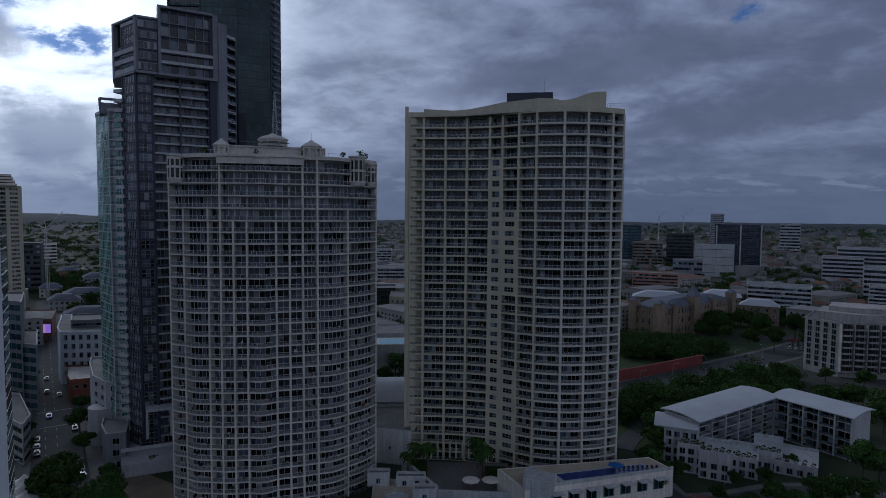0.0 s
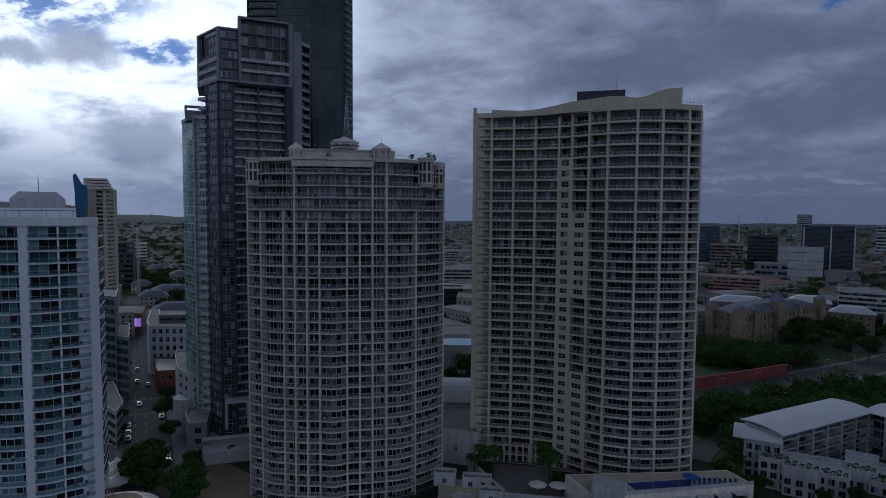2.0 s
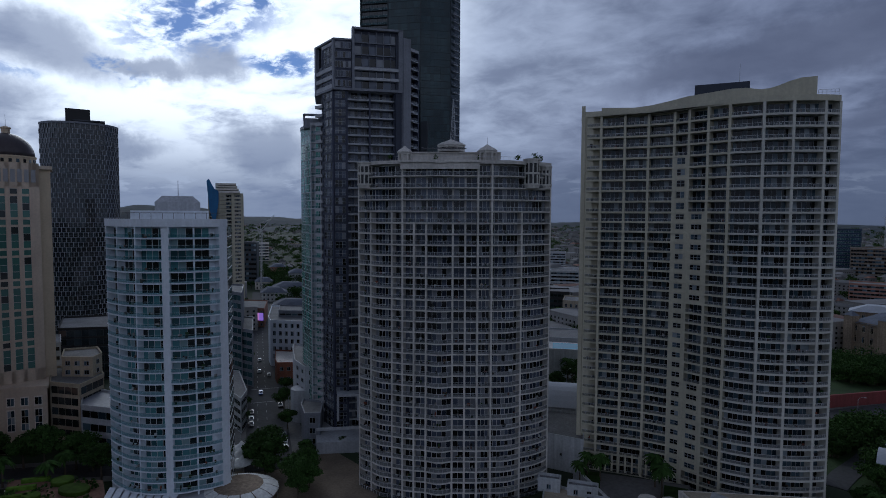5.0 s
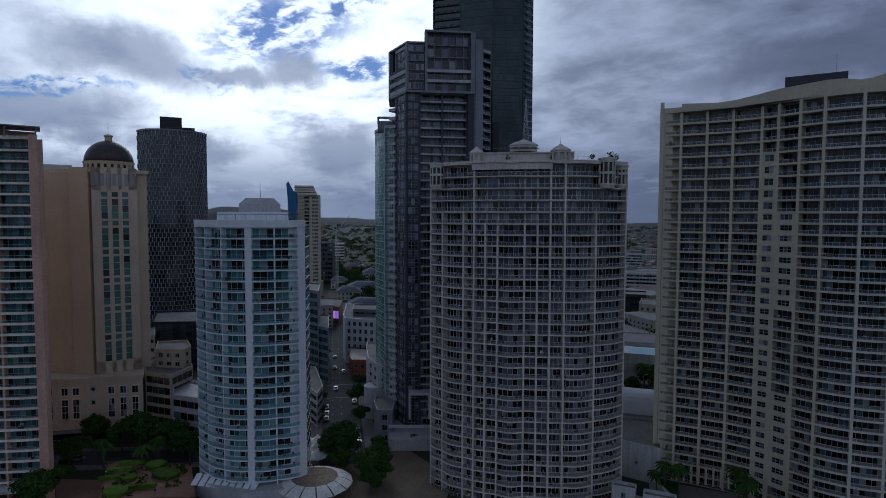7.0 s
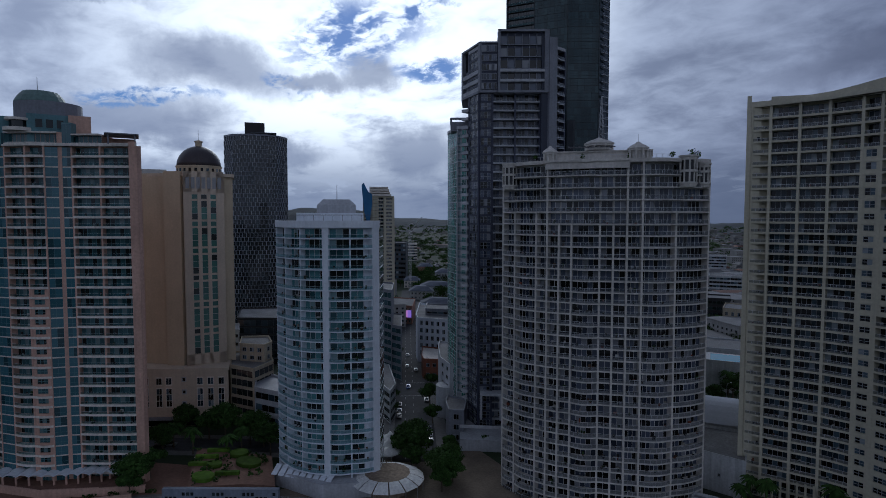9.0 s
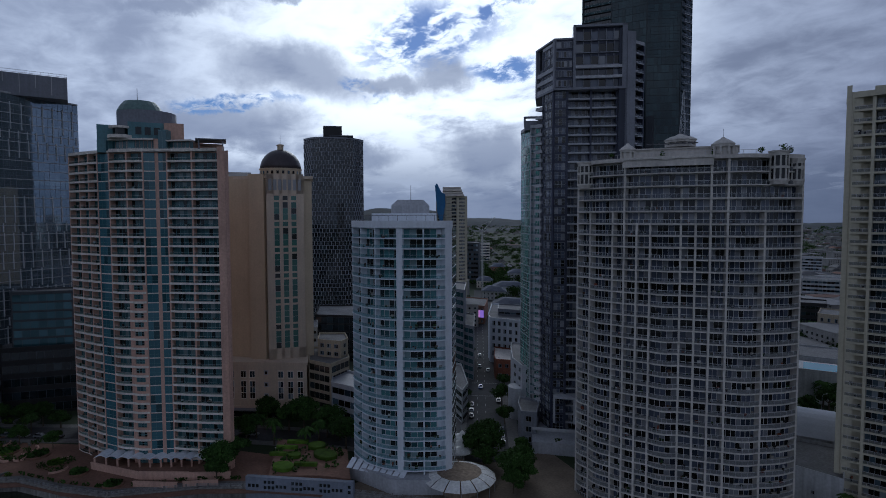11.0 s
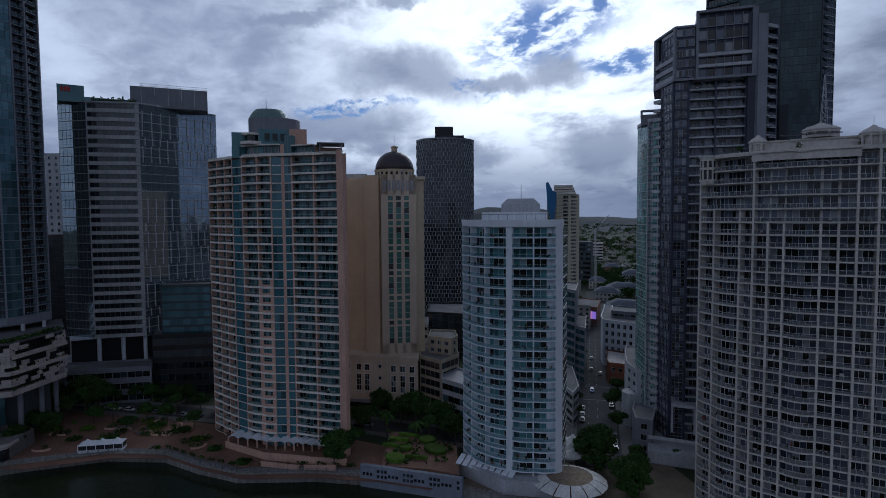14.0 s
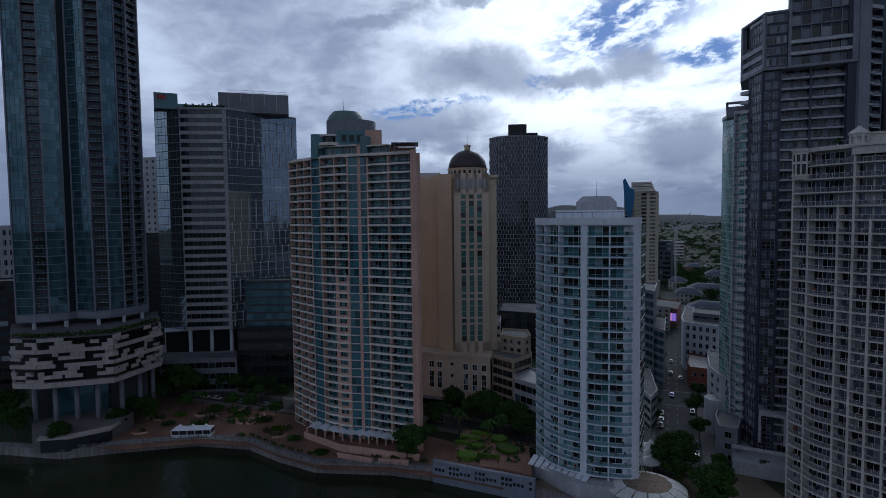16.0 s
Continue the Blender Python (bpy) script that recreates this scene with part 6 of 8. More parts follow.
part_prism(e, "podium", here((22, 149), (66, 162.5), (62, 171), (48, 168), (16, 162)), 0, 8.0, WARM)
part_prism(e, "deck", here((22.5, 149.6), (65.4, 162.8), (61.6, 170.4), (48, 167.5), (17, 161.5)), 8.0, 8.06, BUFF, "buff paved deck")
part_prism(e, "pool_rim", here((32.5, 153.8), (60.2, 161.3), (58.4, 166), (30.5, 158.8)), 8.0, 8.2, OFFWHITE)
part_prism(e, "pool", here((33.4, 154.6), (59.2, 161.8), (57.6, 165.2), (31.8, 158.2)), 8.15, 8.24, POOLBLUE, "dark blue pool")
q0, q1 = here((22, 149), (66, 162.5))
fr, l = frame_of(q0, q1)
g = Geo()
g.box(fr, 0, l, -0.2, 0.05, 8.0, 8.9)
part("deck_wall", g, [OFFWHITE], e)
for i in range(8):
    x = 2.0 + i * l / 8.6
    g = Geo()
    g.box(fr, x, x + 3.4, -0.1, 2.2, 6.3, 6.5)
    part("awning", g, [OFFWHITE], e)
    g = Geo()
    g.box(fr, x, x + 3.4, -0.1, 0.06, 3.0, 6.0, 0)
    g.quad(fr, x + 0.3, x + 1.6, 0.08, 3.2, 5.8, 1), g.quad(fr, x + 1.8, x + 3.1, 0.08, 3.2, 5.8, 1)
    part("window", g, [TEAL, GLASS_D], e)
part_prism(e, "roof_box", here((21.5, 150), (28, 148), (31, 153), (23.5, 158)), 0, 10.6, OFFWHITE)
for i in range(10):
    a = -16.9 - i * 0.42
    x, y = rel(e, a, 168.6 + i * 0.55)
    g = Geo()
    f2 = (x, y, 0.96, -0.28)
    g.box(f2, -0.3, 0.3, -0.9, 0.9, 8.25, 8.4), g.box(f2, -0.3, 0.3, -1.3, -0.9, 8.4, 8.9), g.box(f2, -0.28, 0.28, -0.85, -0.75, 8.0, 8.25), g.box(f2, -0.28, 0.28, 0.75, 0.85, 8.0, 8.25)
    me = g
    s = solid("sun_lounger", g, [NAVY], "dark blue sun lounger on the pool deck", "sun lounger", at=e.location, group="loungers by the pool")


def parasol(x, y, z, r, mat, label):
    e = thing("parasol", x, y, z, label, "parasol", "parasols")
    g = Geo()
    g.tube(0, 0, 0, 2.7, 0.05, 0.05, 6)
    part("pole", g, [METAL], e)
    g = Geo()
    g.rings([ring(0, 0, h, q, 8) for h, q in ((2.2, r), (2.3, r), (2.75, 0.1))])
    part("canopy", g, [mat], e)
    return e


BLUECLOTH = material("blue_canvas", (0.02, 0.10, 0.32), 0.85)
parasol(*P(-17.0, 167.2), 8.06, 2.2, BLUECLOTH, "blue canvas parasol on the pool deck")
for az, d in ((-3.0, 163), (-5.0, 163.6), (53.0, 196), (52.4, 192), (53.6, 201)):
    parasol(*P(az, d), 0.1 if az > 0 else 2.1, 2.6, WARM, "cream canvas parasol on a terrace")
for i, (a, d, w, h) in enumerate(((6.2, 160.5, 3.0, 3.0), (3.0, 159.5, 4.0, 2.2), (1.6, 151, 3.0, 2.6))):
    x, y = P(a, d)
    block("roof_room", "small white roof room on the podium", "roof room", [(x - w, y - 1.6), (x + w, y - 1.4), (x + w, y + 1.6), (x - w, y + 1.8)], 4.6 + h, OFFWHITE, 1, z0=4.55, win=(1.0, 1.2), step=2.6)
# garden court at the foot of the beige tower
e = thing("garden_court", *P(-2, 165), 0, "walled garden court with dark paving", "courtyard")
part_prism(e, "court", wedge(e, 3.2, -6.6, 157.5, 181), 0, 2.0, PAVING)
part_prism(e, "court_wall", wedge(e, 0.4, -6.9, 157.0, 157.7), 0, 4.0, OFFWHITE)
g = Geo()
fr, l = frame_of(rel(e, 3.8, 176), rel(e, 0.4, 157.2))
g.box(fr, 0, l, -0.5, 0.5, 0, 5.0)
part("court_wall", g, [OFFWHITE], e)
for i in range(9):
    x, y = rel(e, 1.6 - i * 0.62, 183.2)
    g = Geo()
    g.tube(x, y, 2, 7.5, 0.3, 0.3, 6)
    part("arcade_column", g, [BEIGE], e)
part_prism(e, "hedge_bed", wedge(e, 3.0, 1.4, 160, 178), 2, 3.2, LEAF)
part_prism(e, "hedge_bed", wedge(e, -4.4, -6.5, 168, 176), 2, 3.0, LEAF)
block("podium_building", "white flat-roofed podium with a roof terrace", "building", plan((6.9, 150), (0.2, 148), (1.4, 158), (6.7, 164)), 4.5, OFFWHITE, 1, win=(1.4, 1.4), step=4, roofm=BUFF)
g = Geo()
x, y = P(4.4, 152)
g.rings([ring(x, y, z, r, 20, 1.0, 0.7) for z, r in ((4.6, 3.2), (5.2, 3.2), (5.2, 2.6), (4.8, 2.5))], 0)
solid("spa_pool", g, [OFFWHITE], "round white spa pool on the roof terrace", "spa pool")

# far city
DARKBLUE = material("dark_blue_glass_wall", (0.03, 0.045, 0.085), 0.25)
far_list = (
    (-24.9, -28.5, 900, 40, 67, DARKBLUE, "dark blue glass tower far off", 14, GLASS_D),
    (-24.5, -25.6, 1120, 25, 83, PALEGREY, "slim pale tower far off", 18, GLASS_B),
    (-23.3, -26.5, 850, 30, 41, OFFWHITE, "white windowless block far off", 3, GLASS_B),
    (-18.0, -20.6, 950, 40, 38, STONE, "brown and white striped office far off", 5, GLASS_B),
    (-20.9, -23.2, 1010, 30, 50, SLATE, "dark office block far off", 6, GLASS_D),
    (-16.6, -18.7, 1010, 40, 62, DARKBLUE, "round glass building far off", 8, GLASS_T),
    (-18.0, -22.0, 640, 25, 20, TERRA, "terracotta building with rows of windows", 4, GLASS_B),
    (-27.6, -32.4, 555, 24, 22, OFFWHITE, "white building with a row of windows", 4, GLASS_B),
    (-34.0, -38.5, 900, 40, 40, PALEGREY, "long white-banded office far off", 5, GLASS_D),
    (-33.0, -35.8, 860, 36, 30, PALEGREY, "white-banded office far off", 4, GLASS_D),
    (-35.8, -39.5, 700, 30, 30, OFFWHITE, "dark and white office far off", 4, GLASS_D),
    (-36.2, -39.0, 580, 26, 24, OFFWHITE, "white apartment block far off", 5, GLASS_B),
    (-21.5, -24.0, 760, 30, 26, MIDGREY, "grey workshop building far off", 3, GLASS_B),
    (7.2, 5.0, 900, 30, 24, PALEGREY, "grey office block far off", 4, GLASS_B),
    (6.4, 2.6, 620, 30, 22, OFFWHITE, "white apartment building far off", 4, GLASS_B),
    (6.8, 4.6, 480, 24, 18, BLACK, "dark low office far off", 3, GLASS_D),
    (-29.9, -31.4, 1500, 30, 62, OFFWHITE, "pale slab block on the far slope", 6, GLASS_B),
    (34.9, 33.4, 1050, 30, 30, WARM, "cream block far off", 4, GLASS_B),
    (46.2, 45.0, 620, 30, 30, OFFWHITE, "white block far off", 6, GLASS_B),
)
for az in (-25.0, -26.9, -28.5):
    q0, q1 = P(az, 898.5), P(az - 0.12, 898.5)
    fr, l = frame_of(q0, q1)
    g = Geo()
    g.box(fr, 0, 1.6, -1, 0.6, 0, 67.5)
    solid("tower_rib", g, [OFFWHITE], "pale upright rib on the dark blue tower", "rib")
for a0, a1, d, dep, z, m, lab, st, gm in far_list:
    block("far_building", lab, "building", plan((a0, d), (a1, d), (a1, d + dep), (a0, d + dep)), z, m, round(st * 1.5), ribbon=True, win=(0, 0.7 if "windowless" in lab else (z / st) * 0.36), glassm=gm, parapet=1.0)


# ---------------------------------------------------------------- roads, banks, promenade
def strip(name, pts, w, z, mat, label, cat, kind="structure", h=0.06):
    """A band of even width along a line of points."""
    left, right = [], []
    for i, p in enumerate(pts):
        a, b = pts[max(0, i - 1)], pts[min(len(pts) - 1, i + 1)]
        dx, dy = b[0] - a[0], b[1] - a[1]
        d = math.hypot(dx, dy)
        nx, ny = -dy / d, dx / d
        left.append((p[0] + nx * w / 2, p[1] + ny * w / 2)), right.append((p[0] - nx * w / 2, p[1] - ny * w / 2))
    g = Geo()
    for i in range(len(pts) - 1):
        g.prism([left[i], right[i], right[i + 1], left[i + 1]], z - 0.3, z + h)
    return solid(name, g, [mat], label, cat, kind=kind)


S0 = Vector((-117, 175.5))
st = lambda s, o=0.0: (S0.x + U.x * s + V.x * o, S0.y + U.y * s + V.y * o)
strip("pavement_street", [st(-20), st(330)], 24, 0.0, PAVING, "concrete footpath on both sides of the street", "pavement", h=0.16)
strip("road_street", [st(-24), st(420)], 15, 0.02, ASPHALT, "grey asphalt city street", "road", h=0.20)
strip("road_cross", [st(56, -130), st(56, 40)], 11, 0.02, ASPHALT, "asphalt cross street", "road", h=0.204)
strip("road_riverside", [(-330, 20), (-262, 66), (-185, 124), st(-14, 2)], 11, 0.02, ASPHALT, "asphalt road behind the riverside towers", "road", h=0.208)
strip("pavement_riverside", [(-330, 20), (-262, 66), (-185, 124), st(-14, 2)], 18, 0.0, PAVING, "concrete footpath along the riverside road", "pavement", h=0.15)
for k, o in enumerate((0.0, -3.4)):
    for s in range(-40, 220, 9):
        if not 48 < s < 64:
            g = Geo()
            fr = (*st(s, o), U.x, U.y)
            g.box(fr, 0, 3.0, -0.09, 0.09, 0.22, 0.235)
            solid("road_marking", g, [LINE], "white dashed lane line on the street", "road marking", kind="structure")
for s in (46, 66):
    g = Geo()
    fr = (*st(s, -6), V.x, V.y)
    g.box(fr, 0, 12, -0.2, 0.2, 0.22, 0.235)
    solid("road_marking", g, [LINE], "white stop line across the street", "road marking", kind="structure")
# roads on the right
strip("road_bridge_approach", [(18, 222), (78, 260), (127, 292), (195, 336), (292, 408)], 18, 0.0, ASPHALT, "wide asphalt road beside a red wall", "road", h=0.22)
strip("pavement_bridge_approach", [(18, 222), (78, 260), (127, 292), (195, 336), (292, 408)], 24, 0.0, PAVING, "concrete footpath beside the road", "pavement", h=0.14)
REDWALL = material("dull_red_wall", (0.22, 0.055, 0.055), 0.85)
for i, (p, q) in enumerate((((80, 275), (108, 291)), ((108, 291), (140, 311)))):
    g = Geo()
    fr, l = frame_of(p, q)
    g.box(fr, 0, l, -0.6, 0, 0, 5.2)
    g.box(fr, 0, l, -0.8, 0.15, 5.2, 5.5)
    solid("wall_red", g, [REDWALL], "long dull red retaining wall beside the road", "wall", kind="structure")
strip("road_access", [(62, 196), (68, 206), (78, 220), (88, 236)], 7, 0.0, ASPHALT, "narrow asphalt access road", "road", h=0.2)
strip("road_forecourt", [P(-20.6, 180), P(-23, 172), P(-27, 178), P(-31, 192), P(-35, 202), P(-42, 206)], 9, 0.0, ASPHALT, "curving asphalt forecourt road", "road", h=0.2)
strip("pavement_forecourt", [P(-20.6, 180), P(-23, 172), P(-27, 178), P(-31, 192), P(-35, 202), P(-42, 206)], 14, 0.0, PAVING, "concrete footpath round the forecourt", "pavement", h=0.12)
g = Geo()
g.prism(plan((-23.8, 170), (-25.4, 170), (-25.4, 180), (-23.8, 180)), 0.0, 0.24)
solid("pavement_crossing", g, [BRICKPAVE], "red brick crossing on the forecourt road", "pavement", kind="structure")
strip("road_far", [P(-28, 430), P(-31, 445), P(-38, 420)], 22, 0.0, ASPHALT, "wide road with parked cars", "road", h=0.2)
# brick promenade and plaza
g = Geo()
g.prism([(-246, 0), (-226, 20), (-217, 43), (-203, 57), (-187, 62), (-172, 69), (-157, 87), (-142, 99), (-128, 107), (-134, 128), (-180, 110), (-250, 64), (-285, 40), (-262, 5)], 0.0, 0.12)
solid("pavement_promenade", g, [BRICKPAVE], "red-brown brick riverside promenade", "pavement", kind="structure")
g = Geo()
g.prism([(-128, 112), (-95, 126), (-62, 132), (-66, 160), (-92, 176), (-100, 160), (-120, 150)], 0.0, 0.1)
solid("pavement_forecourt_west", g, [material("brown_paving", (0.17, 0.135, 0.10), 0.9, vary=0.2, streak=0.0)], "brown paved forecourt between the towers", "pavement", kind="structure")
# river wall with balustrade
for (p, q) in zip(BANK[2:14], BANK[3:15]):
    fr, l = frame_of(q, p)
    fr = (q[0], q[1], fr[2], fr[3])
    g = Geo()
    g.box(fr, 0, l, -0.7, 0.35, -7, 0.35)
    g.box(fr, -0.1, l + 0.1, -0.9, 0.55, 0.35, 0.6)
    w = solid("wall_river", g, [STONEWALL], "grey stone river wall with a railing", "wall", kind="structure")
    n = max(2, int(l / 3))
    for j in range(n):
        g = Geo()
        g.box(fr, l * j / n - 0.15, l * j / n + 0.15, -0.3, 0.0, 0.6, 1.7)
        part("post", g, [STONEWALL], w)
    g = Geo()
    for z in (0.95, 1.25, 1.55):
        g.box(fr, 0, l, -0.17, -0.12, z, z + 0.06)
    part("rail", g, [METAL], w)
g = Geo()
fr, l = frame_of(P(57.0, 177.5), P(46.9, 165.5))
g.box(fr, 0, l, -1.0, 0.5, -3, 4.2)
for j in range(26):
    if j % 7 != 3:
        for z in ((1.2,) if j % 7 < 3 else (0.8, 2.4)):
            g.box(fr, 0.8 + j * l / 27, 1.6 + j * l / 27, 0.45, 0.55, z, z + 0.9, 1)
solid("wall_garden", g, [material("blue_grey_render", (0.20, 0.225, 0.28), 0.8), GLASS_D], "pale blue-grey garden wall with small openings", "wall", kind="structure")
# raised garden between the towers
e = thing("raised_garden", *P(51.5, 186), 0, "raised garden with clipped hedges and brick paths", "garden")
part_prism(e, "terrace", [rel(e, 55.0, 176), rel(e, 50, 172), rel(e, 47.2, 168), rel(e, 47.5, 190), rel(e, 54.0, 205)], 0, 4.0, BRICKPAVE)
for a, d, r0, r1 in ((49.6, 186, 4.5, 2.2), (53.6, 180, 3.6, 2.0), (52.6, 188, 2.6, 1.4), (50.4, 194, 3.0, 2.0)):
    x, y = rel(e, a, d)
    g = Geo()
    g.rings([ring(x, y, z, q, 18, 1.0, r1 / r0 * 1.4) for z, q in ((4.0, r0), (5.0, r0), (5.1, r0 - 0.3))])
    part("hedge", g, [LEAF2], e, "bright clipped hedge")
hr = random.Random(31)
g = Geo()
for i in range(900):
    a, d = hr.uniform(47.8, 54.6), hr.uniform(176, 203)
    if noise.noise(Vector((a * 0.9, d * 0.16, 3.0))) < 0.12 or d > 205 - (54.6 - a) * 2.2:
        continue
    p = Vector((*rel(e, a, d), 4.0 + hr.uniform(0.1, 1.1)))
    m = Vector((hr.gauss(0, 1), hr.gauss(0, 1), hr.gauss(0, 1))).normalized()
    s1 = m.orthogonal().normalized() * 0.5
    s2 = m.cross(s1)
    k = len(g.v)
    g.v += [tuple(p - s1), tuple(p - s2), tuple(p + s1), tuple(p + s2)]
    g.f.append((k, k + 1, k + 2, k + 3)), g.m.append(0)
tagged(part("shrubbery", g, [LEAF], e, "dark green garden shrubs"), kind="stuff")
for a, d in ((53.8, 190), (53.2, 195), (52.2, 199), (51.5, 180)):
    q = [(rel(e, a, d)[0] + s * 3.5 * V.x + t * 0.6 * U.x, rel(e, a, d)[1] + s * 3.5 * V.y + t * 0.6 * U.y) for s, t in ((-1, -1), (1, -1), (1, 1), (-1, 1))]
    part_prism(e, "hedge", q, 4.0, 5.1, LEAF2)
# curved lawn planters in the plaza
rng = random.Random(5)
for a, d, r in ((83.0, 262, 4), (80.5, 255, 3), (77.5, 258, 4), (75.2, 246, 4), (73.3, 236, 4), (78.8, 240, 3), (72.0, 224, 3), (70.5, 212, 3), (68.0, 197, 3), (81.5, 246, 3), (75.6, 266, 4)):
    x, y = P(a, d)
    e = thing("planter", x, y, 0.1, "round brick planter with low shrubs", "planter", "plaza planters")
    g = Geo()
    g.rings([ring(0, 0, z, q, 16) for z, q in ((0, r), (0.6, r), (0.6, r - 0.35), (0.3, r - 0.35))])
    part("kerb", g, [BRICKPAVE], e)
    g = Geo()
    for i in range(160):
        t, q = rng.uniform(0, 6.28), (r - 0.5) * math.sqrt(rng.random())
        x, y, z = q * math.cos(t), q * math.sin(t), rng.uniform(0.3, 1.1)
        n = Vector((rng.gauss(0, 1), rng.gauss(0, 1), rng.gauss(0, 1))).normalized()
        s1 = n.orthogonal().normalized() * 0.4
        s2 = n.cross(s1)
        k = len(g.v)
        g.v += [tuple(Vector((x, y, z)) + a1 * s1 + a2 * s2) for a1, a2 in ((-1, -1), (1, -1), (1, 1), (-1, 1))]
        g.f.append((k, k + 1, k + 2, k + 3)), g.m.append(0)
    part("shrubs", g, [rng.choice((LEAF, LEAF2))], e)
# shrubs, low curved walls and small lamps across the plaza
arng = random.Random(44)
g = Geo()
spots2 = []
for i in range(70):
    a, d = arng.uniform(70.5, 84.0), arng.uniform(214, 286)
    x, y = P(a, d)
    lim = {True: 232}.get(a > 77, 214 if a < 72.5 else 222)
    if d < lim or (77.5 < a < 82 and d < 240) or (a < 73 and d > 232) or abs((y - 66) - 0.74 * (x + 262)) < 11:
        continue
    spots2.append((x, y))
    r = arng.uniform(0.8, 2.4)
    for k2 in range(int(50 * r)):
        t, q = arng.uniform(0, 6.28), r * math.sqrt(arng.random())
        p = Vector((x + q * math.cos(t) * 1.6, y + q * math.sin(t), 0.15 + arng.uniform(0, 0.5 + 0.35 * r)))
        m = Vector((arng.gauss(0, 1), arng.gauss(0, 1), arng.gauss(0, 1))).normalized()
        s1 = m.orthogonal().normalized() * arng.uniform(0.18, 0.36)
        s2 = m.cross(s1)
        k = len(g.v)
        g.v += [tuple(p - s1), tuple(p - s2), tuple(p + s1), tuple(p + s2)]
        g.f.append((k, k + 1, k + 2, k + 3)), g.m.append(i % 3 == 0)
for (px, py), (qx, qy) in zip(BANK[8:13], BANK[9:14]):
    for k2 in range(160):
        t = arng.random()
        if t % 0.25 > 0.15:
            continue
        n2 = Vector((px + (qx - px) * t, py + (qy - py) * t)).normalized()
        p = Vector((px + (qx - px) * t + n2.x * 6, py + (qy - py) * t + n2.y * 6, 0.2 + arng.uniform(0, 1.0)))
        m = Vector((arng.gauss(0, 1), arng.gauss(0, 1), arng.gauss(0, 1))).normalized()
        s1 = m.orthogonal().normalized() * 0.35
        s2 = m.cross(s1)
        k = len(g.v)
        g.v += [tuple(p - s1), tuple(p - s2), tuple(p + s1), tuple(p + s2)]
        g.f.append((k, k + 1, k + 2, k + 3)), g.m.append(0)
solid("plaza_shrubs", g, [LEAF, LEAF2], "low green shrubs spread over the brick plaza", "shrubs", kind="stuff")
for i, (x, y) in enumerate(spots2[:26]):
    g = Geo()
    t0 = arng.uniform(0, 6.28)
    r = arng.uniform(2.2, 4.0)
    pts = [(x + r * math.cos(t0 + j * 0.3), y + r * math.sin(t0 + j * 0.3)) for j in range(7)]
    for p, q in zip(pts, pts[1:]):
        f2, l2 = frame_of(p, q)
        g.box(f2, 0, l2 + 0.02, -0.18, 0.18, 0.0, 0.75)
    solid("plaza_wall", g, [PEACH if i % 2 else PAVING], "low curved plaza wall beside shrubs", "low wall", group="plaza walls")
walkway = [(x + Vector((x, y)).normalized().x * 2.6, y + Vector((x, y)).normalized().y * 2.6) for x, y in BANK[3:14]]
strip("pavement_river_walk", walkway, 4.0, 0.02, PAVING, "grey concrete river walk", "pavement", h=0.16)
# white marquee on the promenade
x, y = P(79.7, 231)
e = thing("marquee", x, y, 0.1, "white marquee by the river", "marquee")
fr = (0, 0, 0.62, 0.78)
fr, l = frame_of(rel(e, 81.3, 231), rel(e, 78.0, 226))
g = Geo()
g.box(fr, 0, l, -4.5, 0, 0, 0.9)
part("base", g, [WHITE], e)
for j in range(6):
    g = Geo()
    g.box(fr, j * l / 5 - 0.1, j * l / 5 + 0.1, -0.2, 0.0, 0.9, 2.8)
    part("post", g, [WHITE], e)
g = Geo()
g.box(fr, 0.1, l - 0.1, -4.3, -0.6, 0.9, 2.7)
part("side", g, [BLACK], e)
g = Geo()
for j in range(3):
    c = local(fr, l * (j + 0.5) / 3, -2.25)
    q = [local(fr, l * j / 3, 0.4), local(fr, l * (j + 1) / 3, 0.4), local(fr, l * (j + 1) / 3, -4.9), local(fr, l * j / 3, -4.9)]
    g.rings([[(a, b, 2.7) for a, b in q], [(c[0] + (a - c[0]) * 0.35, c[1] + (b - c[1]) * 0.35, 3.3) for a, b in q], [(c[0] + (a - c[0]) * 0.05, c[1] + (b - c[1]) * 0.05, 4.2) for a, b in q]])
part("canopy", g, [WHITE], e)
# awnings and sails at the foot of the white tower
e = tower_w
for i in range(9):
    a = 47.6 - i * 0.62
    d = 176 - i * 1.3
    fr, l = frame_of(rel(e, a, d), rel(e, a - 0.5, d - 0.8))
    g = Geo()
    k = len(g.v)
    g.rings([[local(fr, 0, 0) + (4.0,), local(fr, l, 0) + (4.0,), local(fr, l, -4) + (5.6,), local(fr, 0, -4) + (5.6,)],
             [local(fr, 0, 0) + (4.15,), local(fr, l, 0) + (4.15,), local(fr, l, -4) + (5.75,), local(fr, 0, -4) + (5.75,)]])
    part("awning", g, [WHITE], e, "white sloping awning")
part_prism(e, "podium", [rel(e, 47.4, 178), rel(e, 43.0, 164.5), rel(e, 37.5, 164), rel(e, 36.4, 172), rel(e, 40, 190)], 0, 4.5, PALEGREY)
SAIL = material("white_tensile_canvas", (0.72, 0.72, 0.70), 0.7)
